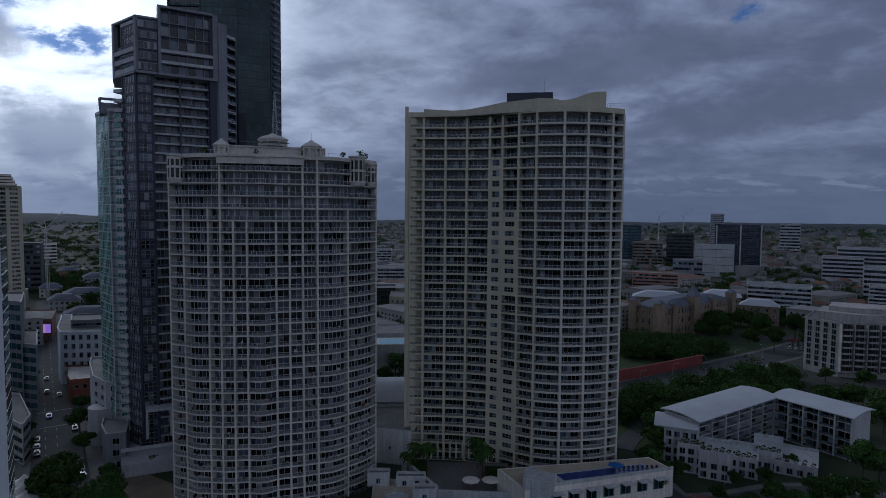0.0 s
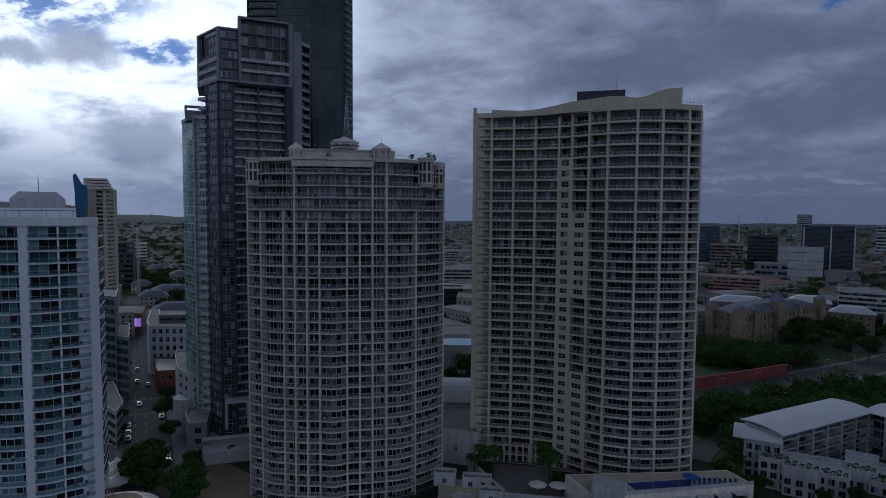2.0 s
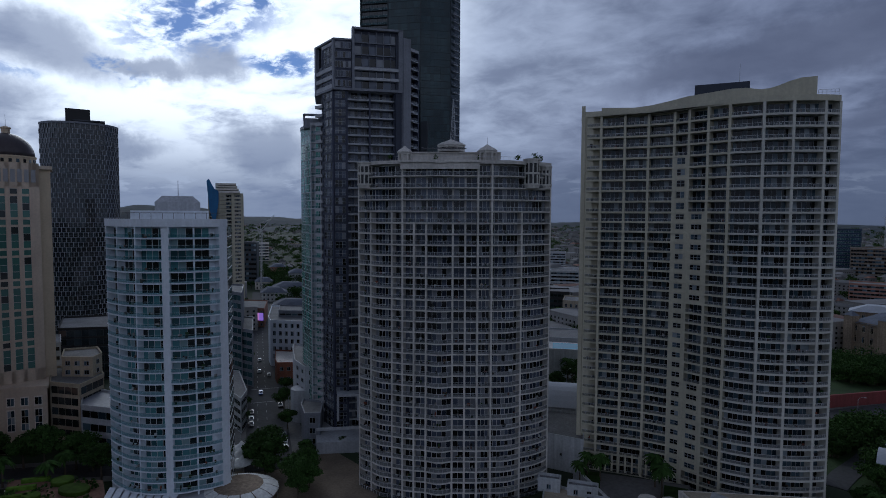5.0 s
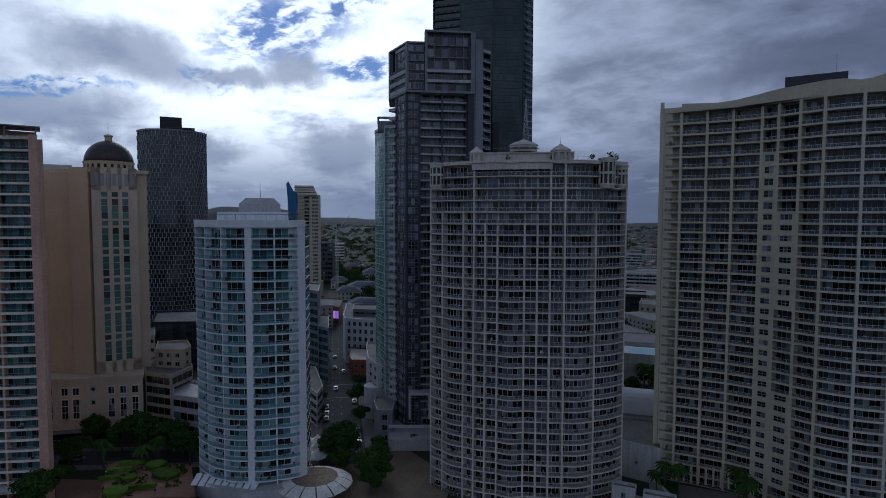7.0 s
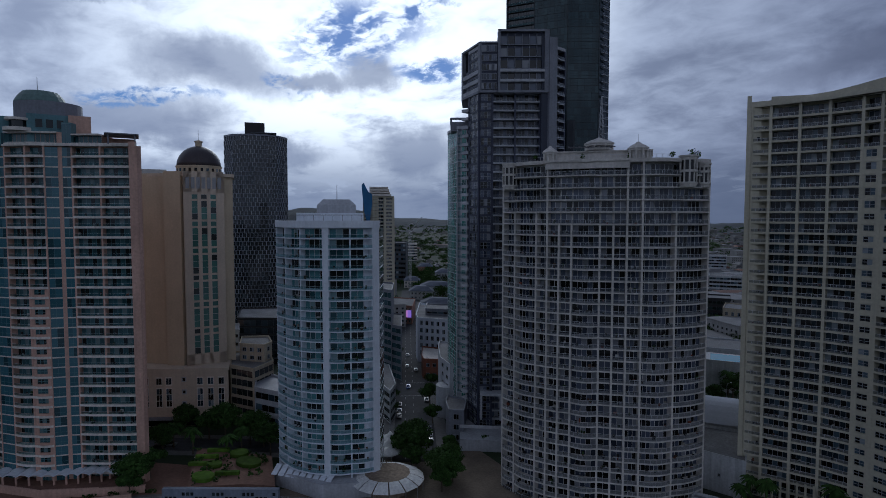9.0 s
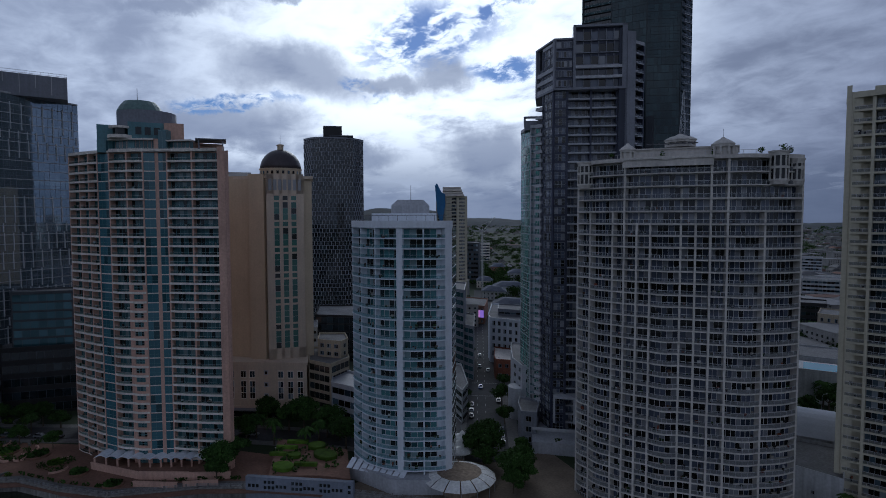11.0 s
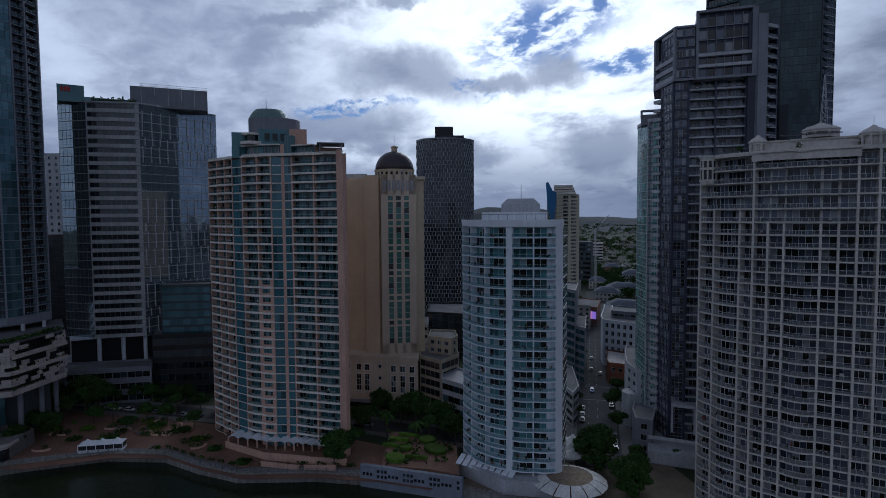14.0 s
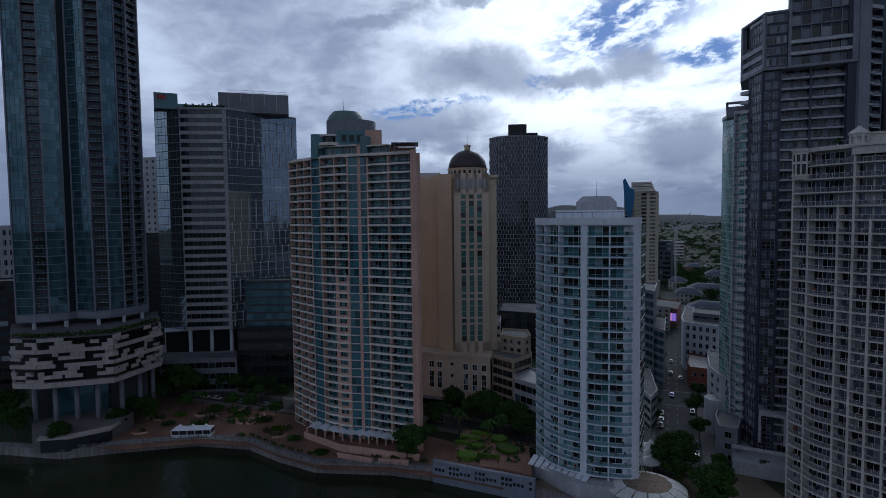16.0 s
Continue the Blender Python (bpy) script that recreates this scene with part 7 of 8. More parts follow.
for i, (a, d, r) in enumerate(((36.0, 188, 3.8), (36.05, 194, 3.6), (36.1, 200, 3.4))):
    x, y = P(a, d)
    s = thing("shade_sail", x, y, 0.2, "white tensile shade sail beside the white tower", "shade sail", "shade sails")
    g = Geo()
    n = 14
    g.rings([[(r * q * math.cos(2 * math.pi * j / n), r * q * math.sin(2 * math.pi * j / n), z + 0.35 * math.cos(4 * math.pi * j / n) * q) for j in range(n)] for q, z in ((1, 3.0), (0.7, 3.4), (0.35, 4.2), (0.06, 5.4))], 0)
    part("canopy", g, [SAIL], s, smooth=True)
    g = Geo()
    g.tube(0, 0, -0.2, 5.3, 0.1, 0.1, 6)
    part("pole", g, [METAL], s)
x, y = P(36.4, 168)
e = thing("round_pavilion", x, y, 0, "round brown-roofed pavilion with a white tensile skirt", "pavilion")
g = Geo()
g.rings([ring(0, 0, z, r, 28) for z, r in ((0, 6.2), (5.0, 6.2), (5.0, 6.6), (5.3, 6.6))])
part("drum", g, [STONE], e)
for i in range(14):
    t0, t1 = 2 * math.pi * i / 14 + 0.02, 2 * math.pi * (i + 1) / 14 - 0.02
    g = Geo()
    for r0, z0, r1, z1 in ((6.6, 5.25, 8.6, 4.7), (8.6, 4.7, 10.8, 3.6)):
        q = [(r0 * math.cos(t0), r0 * math.sin(t0), z0), (r0 * math.cos(t1), r0 * math.sin(t1), z0), (r1 * math.cos(t1), r1 * math.sin(t1), z1), (r1 * math.cos(t0), r1 * math.sin(t0), z1)]
        g.rings([q, [(a, b, c + 0.08) for a, b, c in q]])
    part("canopy_segment", g, [SAIL], e)
    g = Geo()
    g.tube(10.4 * math.cos(t0), 10.4 * math.sin(t0), 0, 3.7, 0.08, 0.08, 5)
    part("post", g, [METAL], e)


# ---------------------------------------------------------------- trees, palms, cars, lamps
def leaves(g, rng, n, blobs, s0, s1, flat=0.6):
    """Leaf clumps as small tilted faces, spread over the skin of several blobs."""
    for i in range(n):
        bx, by, bz, br = rng.choice(blobs)
        v = Vector((rng.gauss(0, 1), rng.gauss(0, 1), rng.gauss(0, 1) * 0.9)).normalized()
        p = Vector((bx, by, bz)) + Vector((v.x, v.y, v.z * flat)) * br * rng.uniform(0.55, 1.08)
        m = (v + Vector((rng.gauss(0, 0.5), rng.gauss(0, 0.5), rng.gauss(0, 0.5) + 0.3))).normalized()
        a = m.orthogonal().normalized()
        a.rotate(Matrix.Rotation(rng.uniform(0, 6.28), 3, m))
        b = m.cross(a)
        s = rng.uniform(s0, s1)
        k = len(g.v)
        g.v += [tuple(p - a * s), tuple(p - b * s * 0.6), tuple(p + a * s), tuple(p + b * s * 0.6)]
        g.f.append((k, k + 1, k + 2, k + 3)), g.m.append(0)


def tree_kind(seed, h, r, n, leafm):
    rng = random.Random(seed)
    e = thing("tree", 0, 0, 0, "broad leafy green street tree", "tree", "trees")
    g = Geo()
    g.tube(0, 0, -0.3, h * 0.45, 0.28, 0.18, 7)
    blobs = []
    for i in range(8):
        t = i * 2.4 + rng.uniform(0, 1)
        q = r * rng.uniform(0.3, 0.68)
        p = (q * math.cos(t), q * math.sin(t), h * rng.uniform(0.48, 0.82))
        g.bar((0, 0, h * 0.36), p, 0.08)
        blobs.append((*p, r * rng.uniform(0.36, 0.55)))
    blobs.append((0, 0, h * 0.85, r * 0.45))
    part("trunk", g, [BARK], e)
    g = Geo()
    leaves(g, rng, n, blobs, 0.2, 0.46)
    part("crown", g, [leafm], e)
    return e


def palm_kind(seed):
    rng = random.Random(seed)
    e = thing("palm", 0, 0, 0, "tall palm with drooping fronds", "palm", "palms")
    g = Geo()
    g.tube(0, 0, -0.3, 7.0, 0.24, 0.16, 8)
    part("trunk", g, [BARK], e)
    g = Geo()
    for i in range(22):
        t = i * 2.4
        up = rng.uniform(-0.2, 1.0)
        pts = []
        for j in range(6):
            s = j / 5
            pts.append(Vector((math.cos(t) * 3.0 * s, math.sin(t) * 3.0 * s, 7.0 + up * 2.2 * s - 2.6 * s * s)))
        side = Vector((-math.sin(t), math.cos(t), 0))
        for p, q, w0, w1 in zip(pts, pts[1:], (0.1, 0.4, 0.5, 0.45, 0.3), (0.4, 0.5, 0.45, 0.3, 0.05)):
            for sg in (-1, 1):
                k = len(g.v)
                g.v += [tuple(p), tuple(q), tuple(q + side * sg * w1 + Vector((0, 0, -w1 * 0.6))), tuple(p + side * sg * w0 + Vector((0, 0, -w0 * 0.6)))]
                g.f.append((k, k + 1, k + 2, k + 3)), g.m.append(0)
    part("fronds", g, [LEAF], e)
    return e


KINDS = [tree_kind(1, 9.0, 4.6, 3000, LEAF), tree_kind(2, 8.0, 4.0, 2600, LEAF), tree_kind(3, 10.5, 5.2, 3400, LEAF), tree_kind(4, 7.0, 4.2, 2400, LEAF)]
PALM = palm_kind(9)
trng = random.Random(21)
used = set()


def plant(kind, x, y, s=1.0, z=0.0):
    m = Matrix.Translation((x, y, z)) @ Matrix.Rotation(trng.uniform(0, 6.28), 4, "Z")
    if kind not in used:
        used.add(kind)
        kind.matrix_basis = m @ Matrix.Scale(s, 4)
        return
    old = tuple(kind.scale)
    o = copy_thing(kind, m)
    o.scale = (s, s, s * trng.uniform(0.9, 1.1))


# street trees and gardens: bearing, distance, scale
for a, d, s in ((34.3, 196, 1.3), (33.6, 204, 1.2), (33.3, 190, 1.4), (34.9, 190, 1.2), (31.4, 174, 1.0), (30.7, 171, 1.0), (30.2, 178, 1.0), (31.0, 166, 1.0), (29.9, 172, 0.9), (34.0, 181, 1.1),
                (35.9, 250, 0.9), (36.0, 232, 0.8), (32.2, 244, 0.9), (31.9, 222, 0.8), (32.0, 270, 0.9), (35.4, 330, 0.9), (55.0, 229, 1.25), (53.0, 222, 1.2), (51.6, 218, 1.3), (56.9, 212, 1.0), (58.0, 196, 1.1),
                (49.4, 212, 1.2), (48.2, 208, 1.2), (47.6, 200, 1.1), (59.2, 190, 1.1), (59.6, 186, 0.9), (30.2, 196, 0.7), (27.5, 200, 0.5), (26.8, 199, 0.5),
                (82.8, 290, 1.5), (81.6, 284, 1.4), (80.6, 280, 1.5), (79.6, 276, 1.4), (83.8, 280, 1.3), (82.2, 272, 1.3), (84.2, 262, 1.2), (85.5, 250, 1.1), (83.4, 254, 1.0), (78.4, 286, 0.9), (76.8, 284, 0.9), (75.6, 280, 0.9),
                (74.0, 274, 0.9), (72.8, 268, 1.0), (71.6, 262, 1.0), (80.0, 262, 0.9), (77.6, 248, 0.8), (76.0, 256, 0.9), (74.4, 250, 0.8), (89.6, 240, 0.9), (92.6, 262, 1.3), (93.4, 280, 1.5), (72.2, 240, 0.7),
                (3.0, 262, 1.3), (5.6, 268, 1.2), (4.2, 280, 1.3), (6.4, 300, 1.2), (3.4, 380, 1.6), (6.2, 395, 1.7), (5.4, 372, 1.5), (4.4, 360, 1.2)):
    plant(trng.choice(KINDS + KINDS[:3]), *P(a, d), s)
for a, d, s in ((3.3, 170, 1.0), (1.4, 175, 1.1), (-4.2, 170, 1.25), (-3.6, 176, 1.2), (2.6, 176, 1.0), (51.4, 200, 1.2), (56.0, 218, 1.2), (50.2, 206, 1.1), (54.4, 210, 1.2), (4.6, 288, 1.5), (3.6, 292, 1.5),
                (-25.6, 238, 1.2), (-26.3, 243, 1.2), (-37.2, 300, 1.2), (-36.2, 296, 1.2), (-22.0, 204, 1.0), (78.6, 262, 1.0), (73.6, 262, 1.0), (-20.4, 190, 1.0)):
    plant(PALM, *P(a, d), s, 2.0 if -5 < a < 3.4 and d < 180 else 0.0)
# wooded slopes on the right, too thick to count
g = Geo()
for i in range(1300):
    belt = i % 3
    if belt == 0:
        a, d = trng.uniform(-16.8, -30.5), trng.uniform(340, 380)
    elif belt == 1:
        a, d = trng.uniform(-17.2, -31.5), trng.uniform(218, 330)
    else:
        a, d = trng.uniform(-17.2, -22.6), trng.uniform(212, 262)
    x, y = P(a, d)
    side = y - (0.645 * x + 210)
    if belt == 0 and side < 21 or belt and (side > -16 or d < (212 if a > -22.0 else 250 + (-a - 22) * 1.4)):
        continue
    if belt and min(math.dist((x, y), q) for q in ((64, 198), (68, 206), (73, 213), (78, 220), (83, 228))) < 7:
        continue
    r = trng.uniform(2.6, 5.0) * (1.15 if belt == 0 else 1.0)
    h = r * trng.uniform(1.3, 1.9)
    blobs = [(x + trng.gauss(0, r * 0.5), y + trng.gauss(0, r * 0.5), h * trng.uniform(0.4, 1.0), r * trng.uniform(0.45, 0.75)) for _ in range(6)]
    g.tube(x, y, -0.3, h * 0.8, 0.25, 0.12, 5, 1)
    leaves(g, trng, 420, blobs, 0.25, 0.6)
solid("wooded_slope", g, [LEAF, BARK], "thick dark green trees on the slope by the road", "trees", kind="stuff")
g = Geo()
g.prism([P(-16.8, 205), P(-22, 212), P(-22.4, 246), P(-28, 262), P(-33, 280), P(-31, 372), P(-23.5, 300), P(-16.8, 262)], 0.0, 0.05)
solid("ground_slope", g, [LAWN], "dark green undergrowth beside the road", "ground", kind="structure")
g = Geo()
g.prism([P(-16.6, 310), P(-24, 356), P(-31, 400), P(-31, 425), P(-24, 404), P(-16.6, 408)], 0.0, 0.05)
solid("ground_college_lawn", g, [LAWN], "dark green lawn below the college", "ground", kind="structure")
for i in range(40):
    a, d = trng.uniform(-22, -40), trng.uniform(392, 470)
    plant(trng.choice(KINDS + KINDS[:3]), *P(a, d), trng.uniform(1.0, 1.7))
for a, d, s in ((-27.5, 168, 0.9), (-28.8, 172, 0.9), (-30.4, 180, 0.9), (-33.5, 186, 1.0), (-35.0, 190, 1.0), (-36.5, 196, 1.0), (-20.8, 176, 0.8), (-25.0, 160, 0.8), (-31.6, 214, 0.6), (-30.4, 214, 0.6), (-37.5, 216, 1.2), (-36.4, 218, 1.1), (-38.5, 224, 1.2), (-22.6, 186, 0.7), (-36.2, 330, 1.2), (-33.6, 335, 1.0), (-20.2, 196, 0.9), (-19.4, 192, 0.8), (-20.9, 203, 1.0), (-33.2, 258, 1.2), (-34.6, 262, 1.3), (-36.0, 262, 1.3), (-37.6, 266, 1.3), (-32.0, 268, 1.2), (-33.8, 284, 1.2), (-35.4, 290, 1.3), (-38.0, 284, 1.4), (-27.2, 190, 0.5), (-29.5, 196, 0.6), (-26.0, 176, 0.7), (-32.0, 176, 0.8), (-21.4, 184, 0.9), (-30.2, 330, 1.2), (-31.0, 318, 1.2), (-31.4, 300, 1.2)):
    plant(trng.choice(KINDS + KINDS[:3]), *P(a, d), s)


def car_kind(mat, label):
    e = thing("car", 0, 0, 0, label, "car", "cars")
    g = Geo()
    w = 0.88
    low = [(-2.15, 0.35), (2.15, 0.35), (2.2, 0.75), (1.3, 0.95), (-1.9, 1.0), (-2.2, 0.85)]
    g.rings([[(x, s, z) for x, z in low] for s in (-w, w)])
    part("body", g, [mat], e)
    g = Geo()
    k = 0.72
    cab = [(-1.95, 0.95), (1.1, 0.93), (0.4, 1.42), (-1.3, 1.46)]
    g.rings([[(x, s, z) for x, z in cab] for s in (-k, k)])
    part("cabin_glass", g, [GLASS_D], e)
    g = Geo()
    roof = [(-1.35, 1.44), (0.42, 1.41), (0.38, 1.49), (-1.25, 1.52)]
    g.rings([[(x, s, z) for x, z in roof] for s in (-k, k)])
    part("roof_panel", g, [mat], e)
    for x in (-1.35, 1.35):
        for s in (-0.82, 0.82):
            g = Geo()
            g.rings([[(x + 0.33 * math.cos(t * 0.628), s + o, 0.33 + 0.33 * math.sin(t * 0.628)) for t in range(10)] for o in (-0.1, 0.1)])
            part("wheel", g, [BLACK], e)
    return e


paint = [material("car_paint_white", (0.6, 0.6, 0.6), 0.3, vary=0.02, streak=0), material("car_paint_black", (0.015, 0.015, 0.018), 0.25, vary=0.02, streak=0),
         material("car_paint_silver", (0.30, 0.31, 0.33), 0.3, 0.4, vary=0.02, streak=0), material("car_paint_blue", (0.02, 0.07, 0.32), 0.3, vary=0.02, streak=0),
         material("car_paint_red", (0.35, 0.02, 0.02), 0.3, vary=0.02, streak=0)]
CARS = [car_kind(m, lab) for m, lab in zip(paint, ("white car parked beside the kerb", "black car parked beside the kerb", "silver car parked beside the kerb", "blue car on the street", "red car parked beside the kerb"))]
crng = random.Random(3)
spots = [(st(s, o), ang, k) for s, o, ang, k in ((58, -2.0, 0, 3), (-8, 5.6, 0, 2), (-2, 5.6, 0, 0), (4, 5.6, 0, 2), (38, 5.6, 0, 1), (44, 5.6, 0, 1), (50, 5.6, 0, 2), (88, 2, 0, 0), (96, -2.4, 0, 0), (120, -2.2, 0, 0), (18, -5.8, 0, 1), (25, -5.8, 0, 2), (32, -5.8, 0, 1), (140, 5, 0, 2), (150, 5, 0, 1))]
street_ang = math.atan2(U.y, U.x)
for (x, y), ang, k in spots:
    crng.random()
    m = Matrix.Translation((x, y, 0.22)) @ Matrix.Rotation(street_ang + math.pi * (k % 2), 4, "Z")
    copy_thing(CARS[k], m)
for i in range(34):
    a, d = -31.0 - (i % 9) * 0.42, 408 + (i // 9) * 9
    x, y = P(a, d)
    copy_thing(CARS[crng.choice((0, 0, 1, 2, 2, 4))], Matrix.Translation((x, y, 0.22)) @ Matrix.Rotation(0.9 + crng.uniform(-0.1, 0.1), 4, "Z"))
for i in range(12):
    s = i / 11
    x, y = -300 + s * 60, 40.5 + s * 40.5
    copy_thing(CARS[crng.choice((0, 1, 2, 2))], Matrix.Translation((x + 2.0, y - 3.0, 0.24)) @ Matrix.Rotation(0.6, 4, "Z"))
for k, (x, y) in enumerate((P(-17.6, 298), P(57.2, 220), P(56.3, 221), P(-27, 178), P(-20.5, 286))):
    CARS[k].location = (x, y, 0.24)
    CARS[k].rotation_euler = (0, 0, (0.6, 0.6, 0.6, 0.3, 0.6)[k])


def lamp_kind():
    e = thing("street_lamp", 0, 0, 0, "grey steel street lamp with a curved arm", "street lamp", "street lamps")
    g = Geo()
    g.tube(0, 0, -0.3, 9, 0.11, 0.07, 7)
    part("pole", g, [METAL], e)
    g = Geo()
    pts = [(0.0, 0, 8.9), (0.5, 0, 9.5), (1.2, 0, 9.75), (2.2, 0, 9.8)]
    for p, q in zip(pts, pts[1:]):
        g.bar(p, q, 0.06)
    part("arm", g, [METAL], e)
    g = Geo()
    g.box((2.0, 0, 1, 0), 0, 0.8, -0.15, 0.15, 9.7, 9.85)
    part("lamp_head", g, [PALEGREY], e)
    return e


LAMP = lamp_kind()
lamp_spots = [(90, 262), (110, 275), (132, 289), (154, 304), (176, 318), (58, 240), st(20, 8), st(75, 8), st(-10, -9), P(4.7, 270), P(3.8, 258), P(-26.4, 190), P(-33, 200)]
for x, y in lamp_spots[1:]:
    copy_thing(LAMP, Matrix.Translation((x, y, 0.2)) @ Matrix.Rotation(crng.uniform(0, 6.28), 4, "Z"))
LAMP.location = (*lamp_spots[0], 0.2)
# blue arch by the forecourt
g = Geo()
x, y = P(-29.0, 163)
pts = [(x + 4.2 * math.cos(t) * 0.9, y + 4.2 * math.cos(t) * 0.4, 0.0 + 6.5 * math.sin(t)) for t in [math.pi * i / 16 for i in range(17)]]
for p, q in zip(pts, pts[1:]):
    g.bar(p, q, 0.16, 6)
solid("blue_arch", g, [BLUECLOTH], "slim blue steel arch beside the forecourt", "arch")
e = thing("kiosk", *P(-35.6, 200), 0, "small white flat-roofed kiosk by the forecourt", "kiosk")
part_prism(e, "wall", wedge(e, -34.6, -36.4, 197, 205), 0, 3.2, MIDGREY)
part_prism(e, "roof", wedge(e, -34.2, -36.8, 195.5, 206), 3.2, 3.6, WHITE)


# ---------------------------------------------------------------- suburbs, woods and hills
def keep_out(az, d):
    """Ground that is already taken, in bearing and distance."""
    if d < 330 or (-16.9 < az < 3.4 and d < 420):
        return True
    for a0, a1, b, dep, *_ in far_list:
        if a1 - 0.5 < az < a0 + 0.5 and b - 25 < d < b + dep + 14:
            return True
    boxes = ((52, 44.8, 400, 500), (39.5, 35, 480, 545), (97, 69, 250, 470), (-16.5, -30.5, 330, 540), (-30, -42, 330, 480), (60, 50, 0, 300), (37.5, 29, 0, 384), (36.6, 33.4, 420, 490), (36.9, 30.0, 480, 830), (33.5, 28, 260, 380), (25, 15, 250, 320))
    return any(b1 < az < b0 and d0 < d < d1 for b0, b1, d0, d1 in boxes)


def near_street(x, y):
    o = (x - S0.x) * V.x + (y - S0.y) * V.y
    s = (x - S0.x) * U.x + (y - S0.y) * U.y
    return abs(o) < 13 and s < 430


hrng = random.Random(77)


HOUSEW = material("house_wall", (0.27, 0.26, 0.25), 0.85, per_piece=0.35)
HOUSER = material("house_roof", (0.13, 0.13, 0.135), 0.75, per_piece=0.6)
HOUSET = material("tile_roof", (0.15, 0.075, 0.055), 0.8, per_piece=0.3)
g = Geo()
gt = Geo()
count = 0
for i in range(11000):
    az = hrng.uniform(-41, 97)
    d = 335 * (4500 / 335) ** (hrng.random() ** 0.78)
    if not (-41 < az < 8 or 27 < az < 60 or 80 < az):
        continue
    house = hrng.random() < (0.14 if 28 < az < 37 and d < 2600 else 0.36 if az > 20 else 0.5)
    if keep_out(az, d) and (house or not (30 < az < 36.9 and 400 < d < 830)):
        continue
    x, y = P(az, d)
    if near_street(x, y):
        continue
    if house:
        w, l, h = hrng.uniform(7, 13), hrng.uniform(9, 20), hrng.choice((3.5, 4, 6.5, 7, 9))
        if hrng.random() < 0.17:
            w, l, h = hrng.uniform(16, 34), hrng.uniform(20, 50), hrng.uniform(7, 18)
        t = 0.6 + hrng.choice((0, 1.57)) + hrng.gauss(0, 0.1)
        fr = (x, y, math.cos(t), math.sin(t))
        g.box(fr, -l / 2, l / 2, -w / 2, w / 2, -1, h, 0)
        k = len(g.v)
        rz = h + (w * 0.3 if w < 15 else 0.8)
        for xx, yy, z in ((-l / 2 - 0.5, -w / 2 - 0.5, h), (l / 2 + 0.5, -w / 2 - 0.5, h), (l / 2 + 0.5, w / 2 + 0.5, h), (-l / 2 - 0.5, w / 2 + 0.5, h), (-l / 2 + w * 0.35, 0, rz), (l / 2 - w * 0.35, 0, rz)):
            g.v.append((*local(fr, xx, yy), z))
        mi = 2 if hrng.random() < 0.25 else 1
        g.f += [(k, k + 1, k + 5, k + 4), (k + 1, k + 2, k + 5), (k + 2, k + 3, k + 4, k + 5), (k + 3, k, k + 4)]
        g.m += [mi] * 4
        for f in range(int(h // 3)):
            for s in range(max(1, int(l // 4))):
                for sd in (-1, 1):
                    xx = -l / 2 + 1.2 + s * 4
                    ys = sd * (w / 2 + 0.05)
                    k = len(g.v)
                    for a1, z in ((0, 0), (1.4, 0), (1.4, 1.4), (0, 1.4)):
                        g.v.append((*local(fr, xx + a1, ys), 1.0 + f * 3 + z))
                    g.f.append((k, k + 1, k + 2, k + 3)), g.m.append(3)
    else:
        r = hrng.uniform(3.0, 5.5) * (1 if d < 1200 else 1.7 if d < 2500 else 3.0)
        h = r * hrng.uniform(1.0, 1.5)
        blobs = [(x + hrng.gauss(0, r * 0.5), y + hrng.gauss(0, r * 0.5), h * hrng.uniform(0.6, 1.0), r * hrng.uniform(0.5, 0.8)) for _ in range(4)]
        gt.tube(x, y, -0.5, h * 0.7, 0.35, 0.2, 5, 1)
        leaves(gt, hrng, 150 if d < 900 else 64 if d < 2000 else 44, blobs, r * 0.10, r * 0.24)
for i in range(420):
    az, d = hrng.choice(((hrng.uniform(-26, -41), hrng.uniform(470, 545)), (hrng.uniform(-17, -41), hrng.uniform(600, 1000)), (hrng.uniform(29.5, 35.5), hrng.uniform(400, 900)), (hrng.uniform(29.5, 35.5), hrng.uniform(700, 1900)), (hrng.uniform(3, 7.5), hrng.uniform(360, 700))))
    if any(a1 - 0.3 < az < a0 + 0.3 and b - 8 < d < b + dep + 8 for a0, a1, b, dep, *_ in far_list) or near_street(*P(az, d)):
        continue
    x, y = P(az, d)
    r = hrng.uniform(4.0, 7.5)
    h = r * hrng.uniform(1.1, 1.6)
    blobs = [(x + hrng.gauss(0, r * 0.5), y + hrng.gauss(0, r * 0.5), h * hrng.uniform(0.5, 1.0), r * hrng.uniform(0.5, 0.8)) for _ in range(5)]
    gt.tube(x, y, -0.5, h * 0.7, 0.4, 0.2, 5, 1)
    leaves(gt, hrng, 260, blobs, r * 0.08, r * 0.18)
solid("far_houses", g, [HOUSEW, HOUSER, HOUSET, GLASS_D], "suburb of small houses with grey and tile roofs", "houses", kind="stuff")
solid("far_trees", gt, [LEAF, BARK], "dark green trees among the far houses", "trees", kind="stuff")
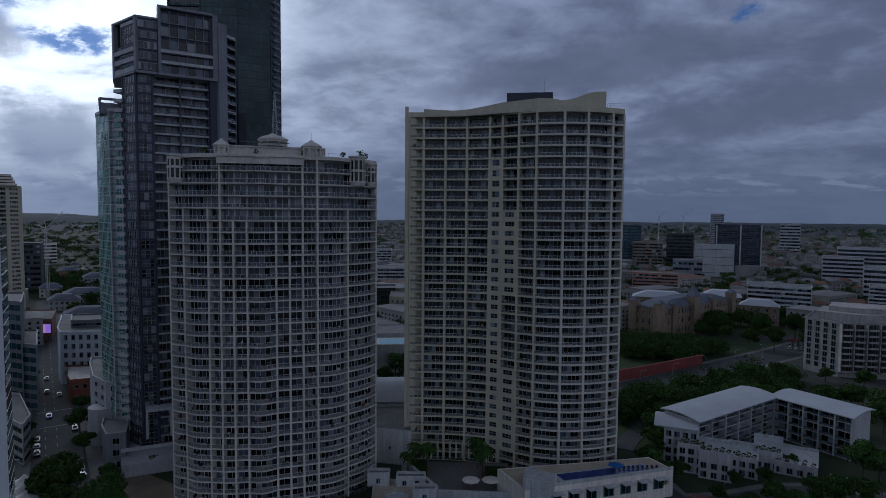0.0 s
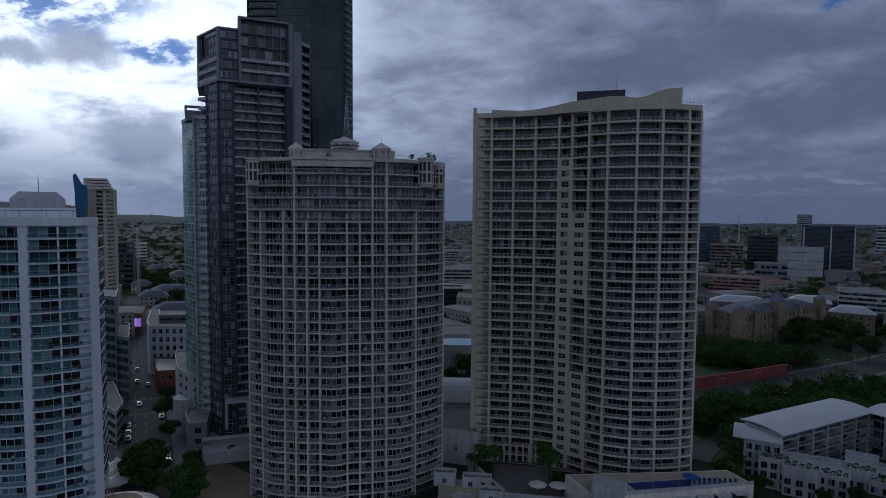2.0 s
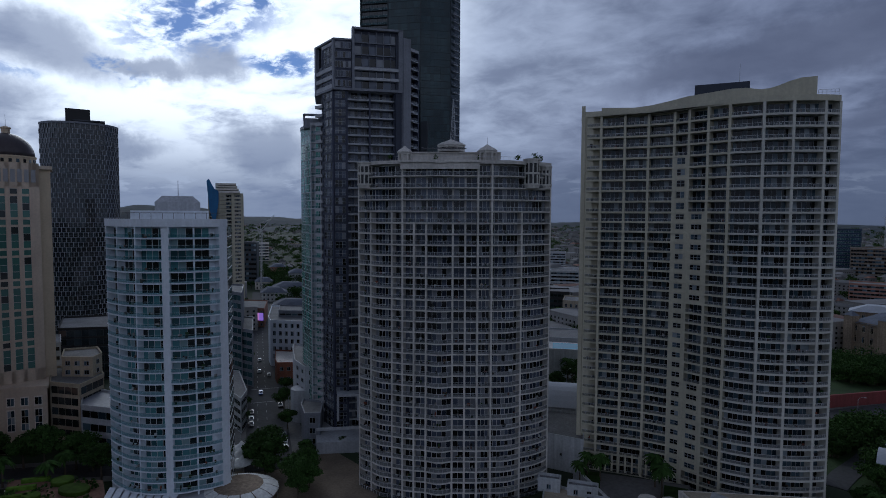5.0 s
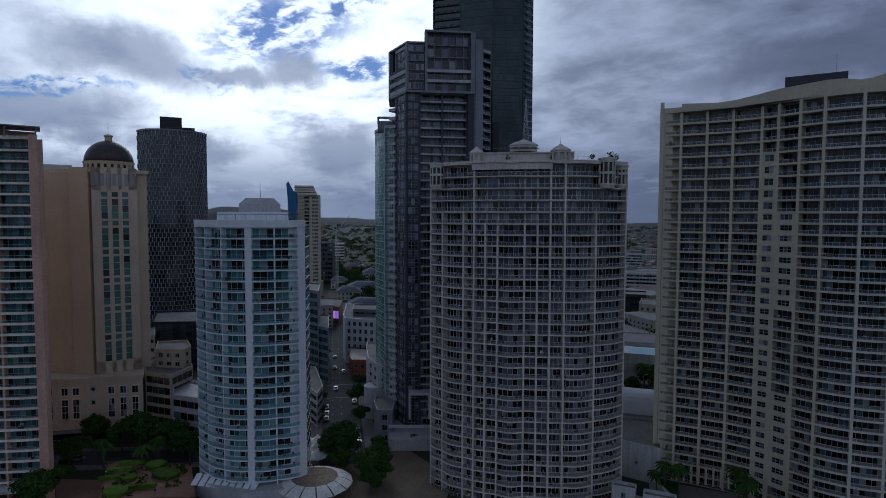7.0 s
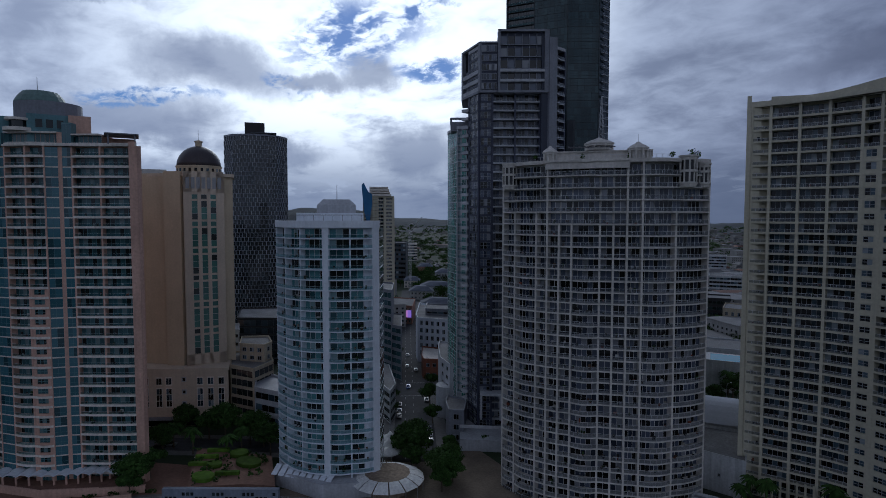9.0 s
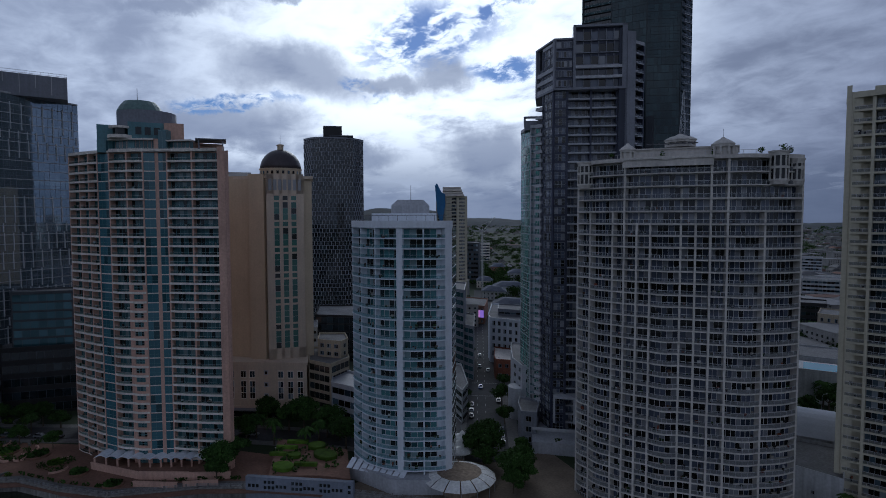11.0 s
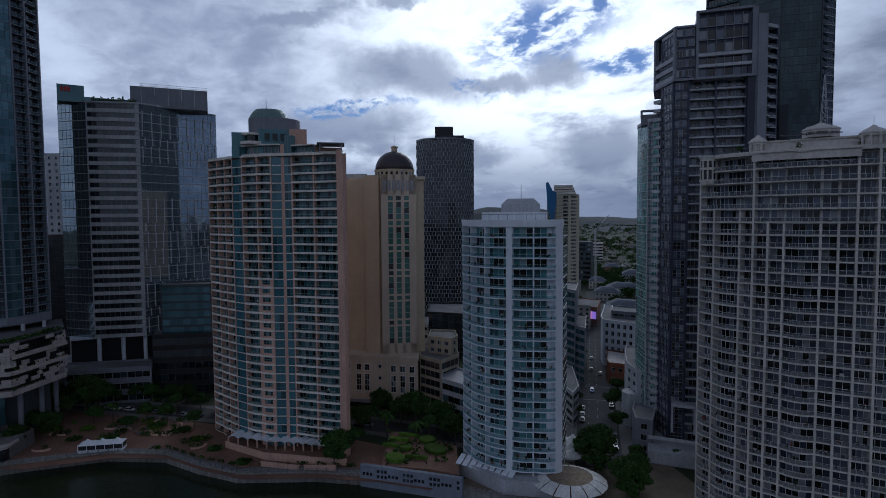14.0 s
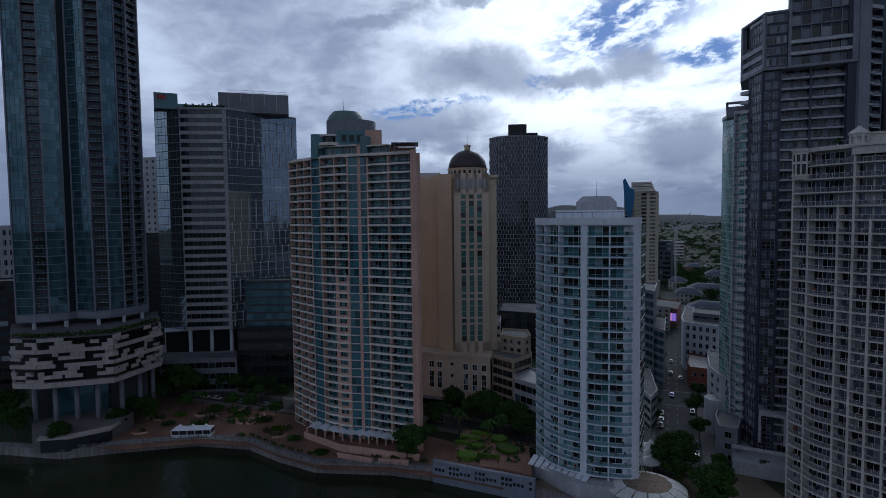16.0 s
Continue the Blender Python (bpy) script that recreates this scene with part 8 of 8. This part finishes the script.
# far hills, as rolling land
# distance haze is put into the base colour as a blue-grey tint
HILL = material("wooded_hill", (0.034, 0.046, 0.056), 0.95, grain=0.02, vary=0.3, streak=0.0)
for name, d, base, amp, seed, bump in (("hill_far", 4550, 34, 16, 2.0, True), ("hill_near", 3300, 16, 14, 9.0, False)):
    g = Geo()
    rows = []
    azs = [100 - i * 0.5 for i in range(300)]
    for k, (dd, q) in enumerate(((d - 500, 0.0), (d - 220, 0.55), (d, 1.0), (d + 140, 0.5))):
        row = []
        for a in azs:
            h = base + amp * noise.fractal(Vector((a * 0.13, seed, 0)), 1.0, 2.0, 4) + 3 * noise.noise(Vector((a * 2.1, seed, 1)))
            if bump:
                h += 104 * math.exp(-((a - 44.0) / 3.0) ** 2) + 84 * math.exp(-((a - 39.6) / 2.6) ** 2) + 40 * math.exp(-((a - 49) / 3.0) ** 2) + 22 * math.exp(-((a - 33.5) / 5.0) ** 2)
            row.append((*P(a, dd), max(0.0, h) * q - (2 if q == 0 else 0)))
        rows.append(row)
    n = len(azs)
    for row in rows:
        g.v += row
    for k in range(len(rows) - 1):
        for i in range(n - 1):
            g.f.append((k * n + i, k * n + i + 1, (k + 1) * n + i + 1, (k + 1) * n + i)), g.m.append(0)
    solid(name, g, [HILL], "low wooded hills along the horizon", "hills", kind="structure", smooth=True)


def crane(az, d, h, reach):
    x, y = P(az, d)
    e = thing("tower_crane", x, y, 0, "pale steel tower crane", "crane", "cranes")
    g = Geo()
    for s, t in ((-1, -1), (1, -1), (1, 1), (-1, 1)):
        g.bar((s * 0.9, t * 0.9, 0), (s * 0.9, t * 0.9, h), 0.18)
    for i in range(int(h / 4)):
        g.bar((-0.9, -0.9, i * 4), (0.9, -0.9, i * 4 + 4), 0.1), g.bar((0.9, -0.9, i * 4), (-0.9, -0.9, i * 4 + 4), 0.1)
    part("mast", g, [RAILW], e)
    g = Geo()
    g.bar((0, 0, h), (reach * 0.7, 0, h + reach * 0.7), 0.35), g.bar((0, 0, h), (-6, 0, h + 3), 0.35)
    g.bar((0, 0, h), (-1, 0, h + 7), 0.2), g.bar((-1, 0, h + 7), (reach * 0.5, 0, h + reach * 0.5), 0.08)
    part("jib", g, [RAILW], e)


crane(34.1, 620, 64, 22)
crane(-20.2, 1300, 78, 26)
crane(-22.3, 1350, 78, 26)
crane(93.6, 420, 84, 40)
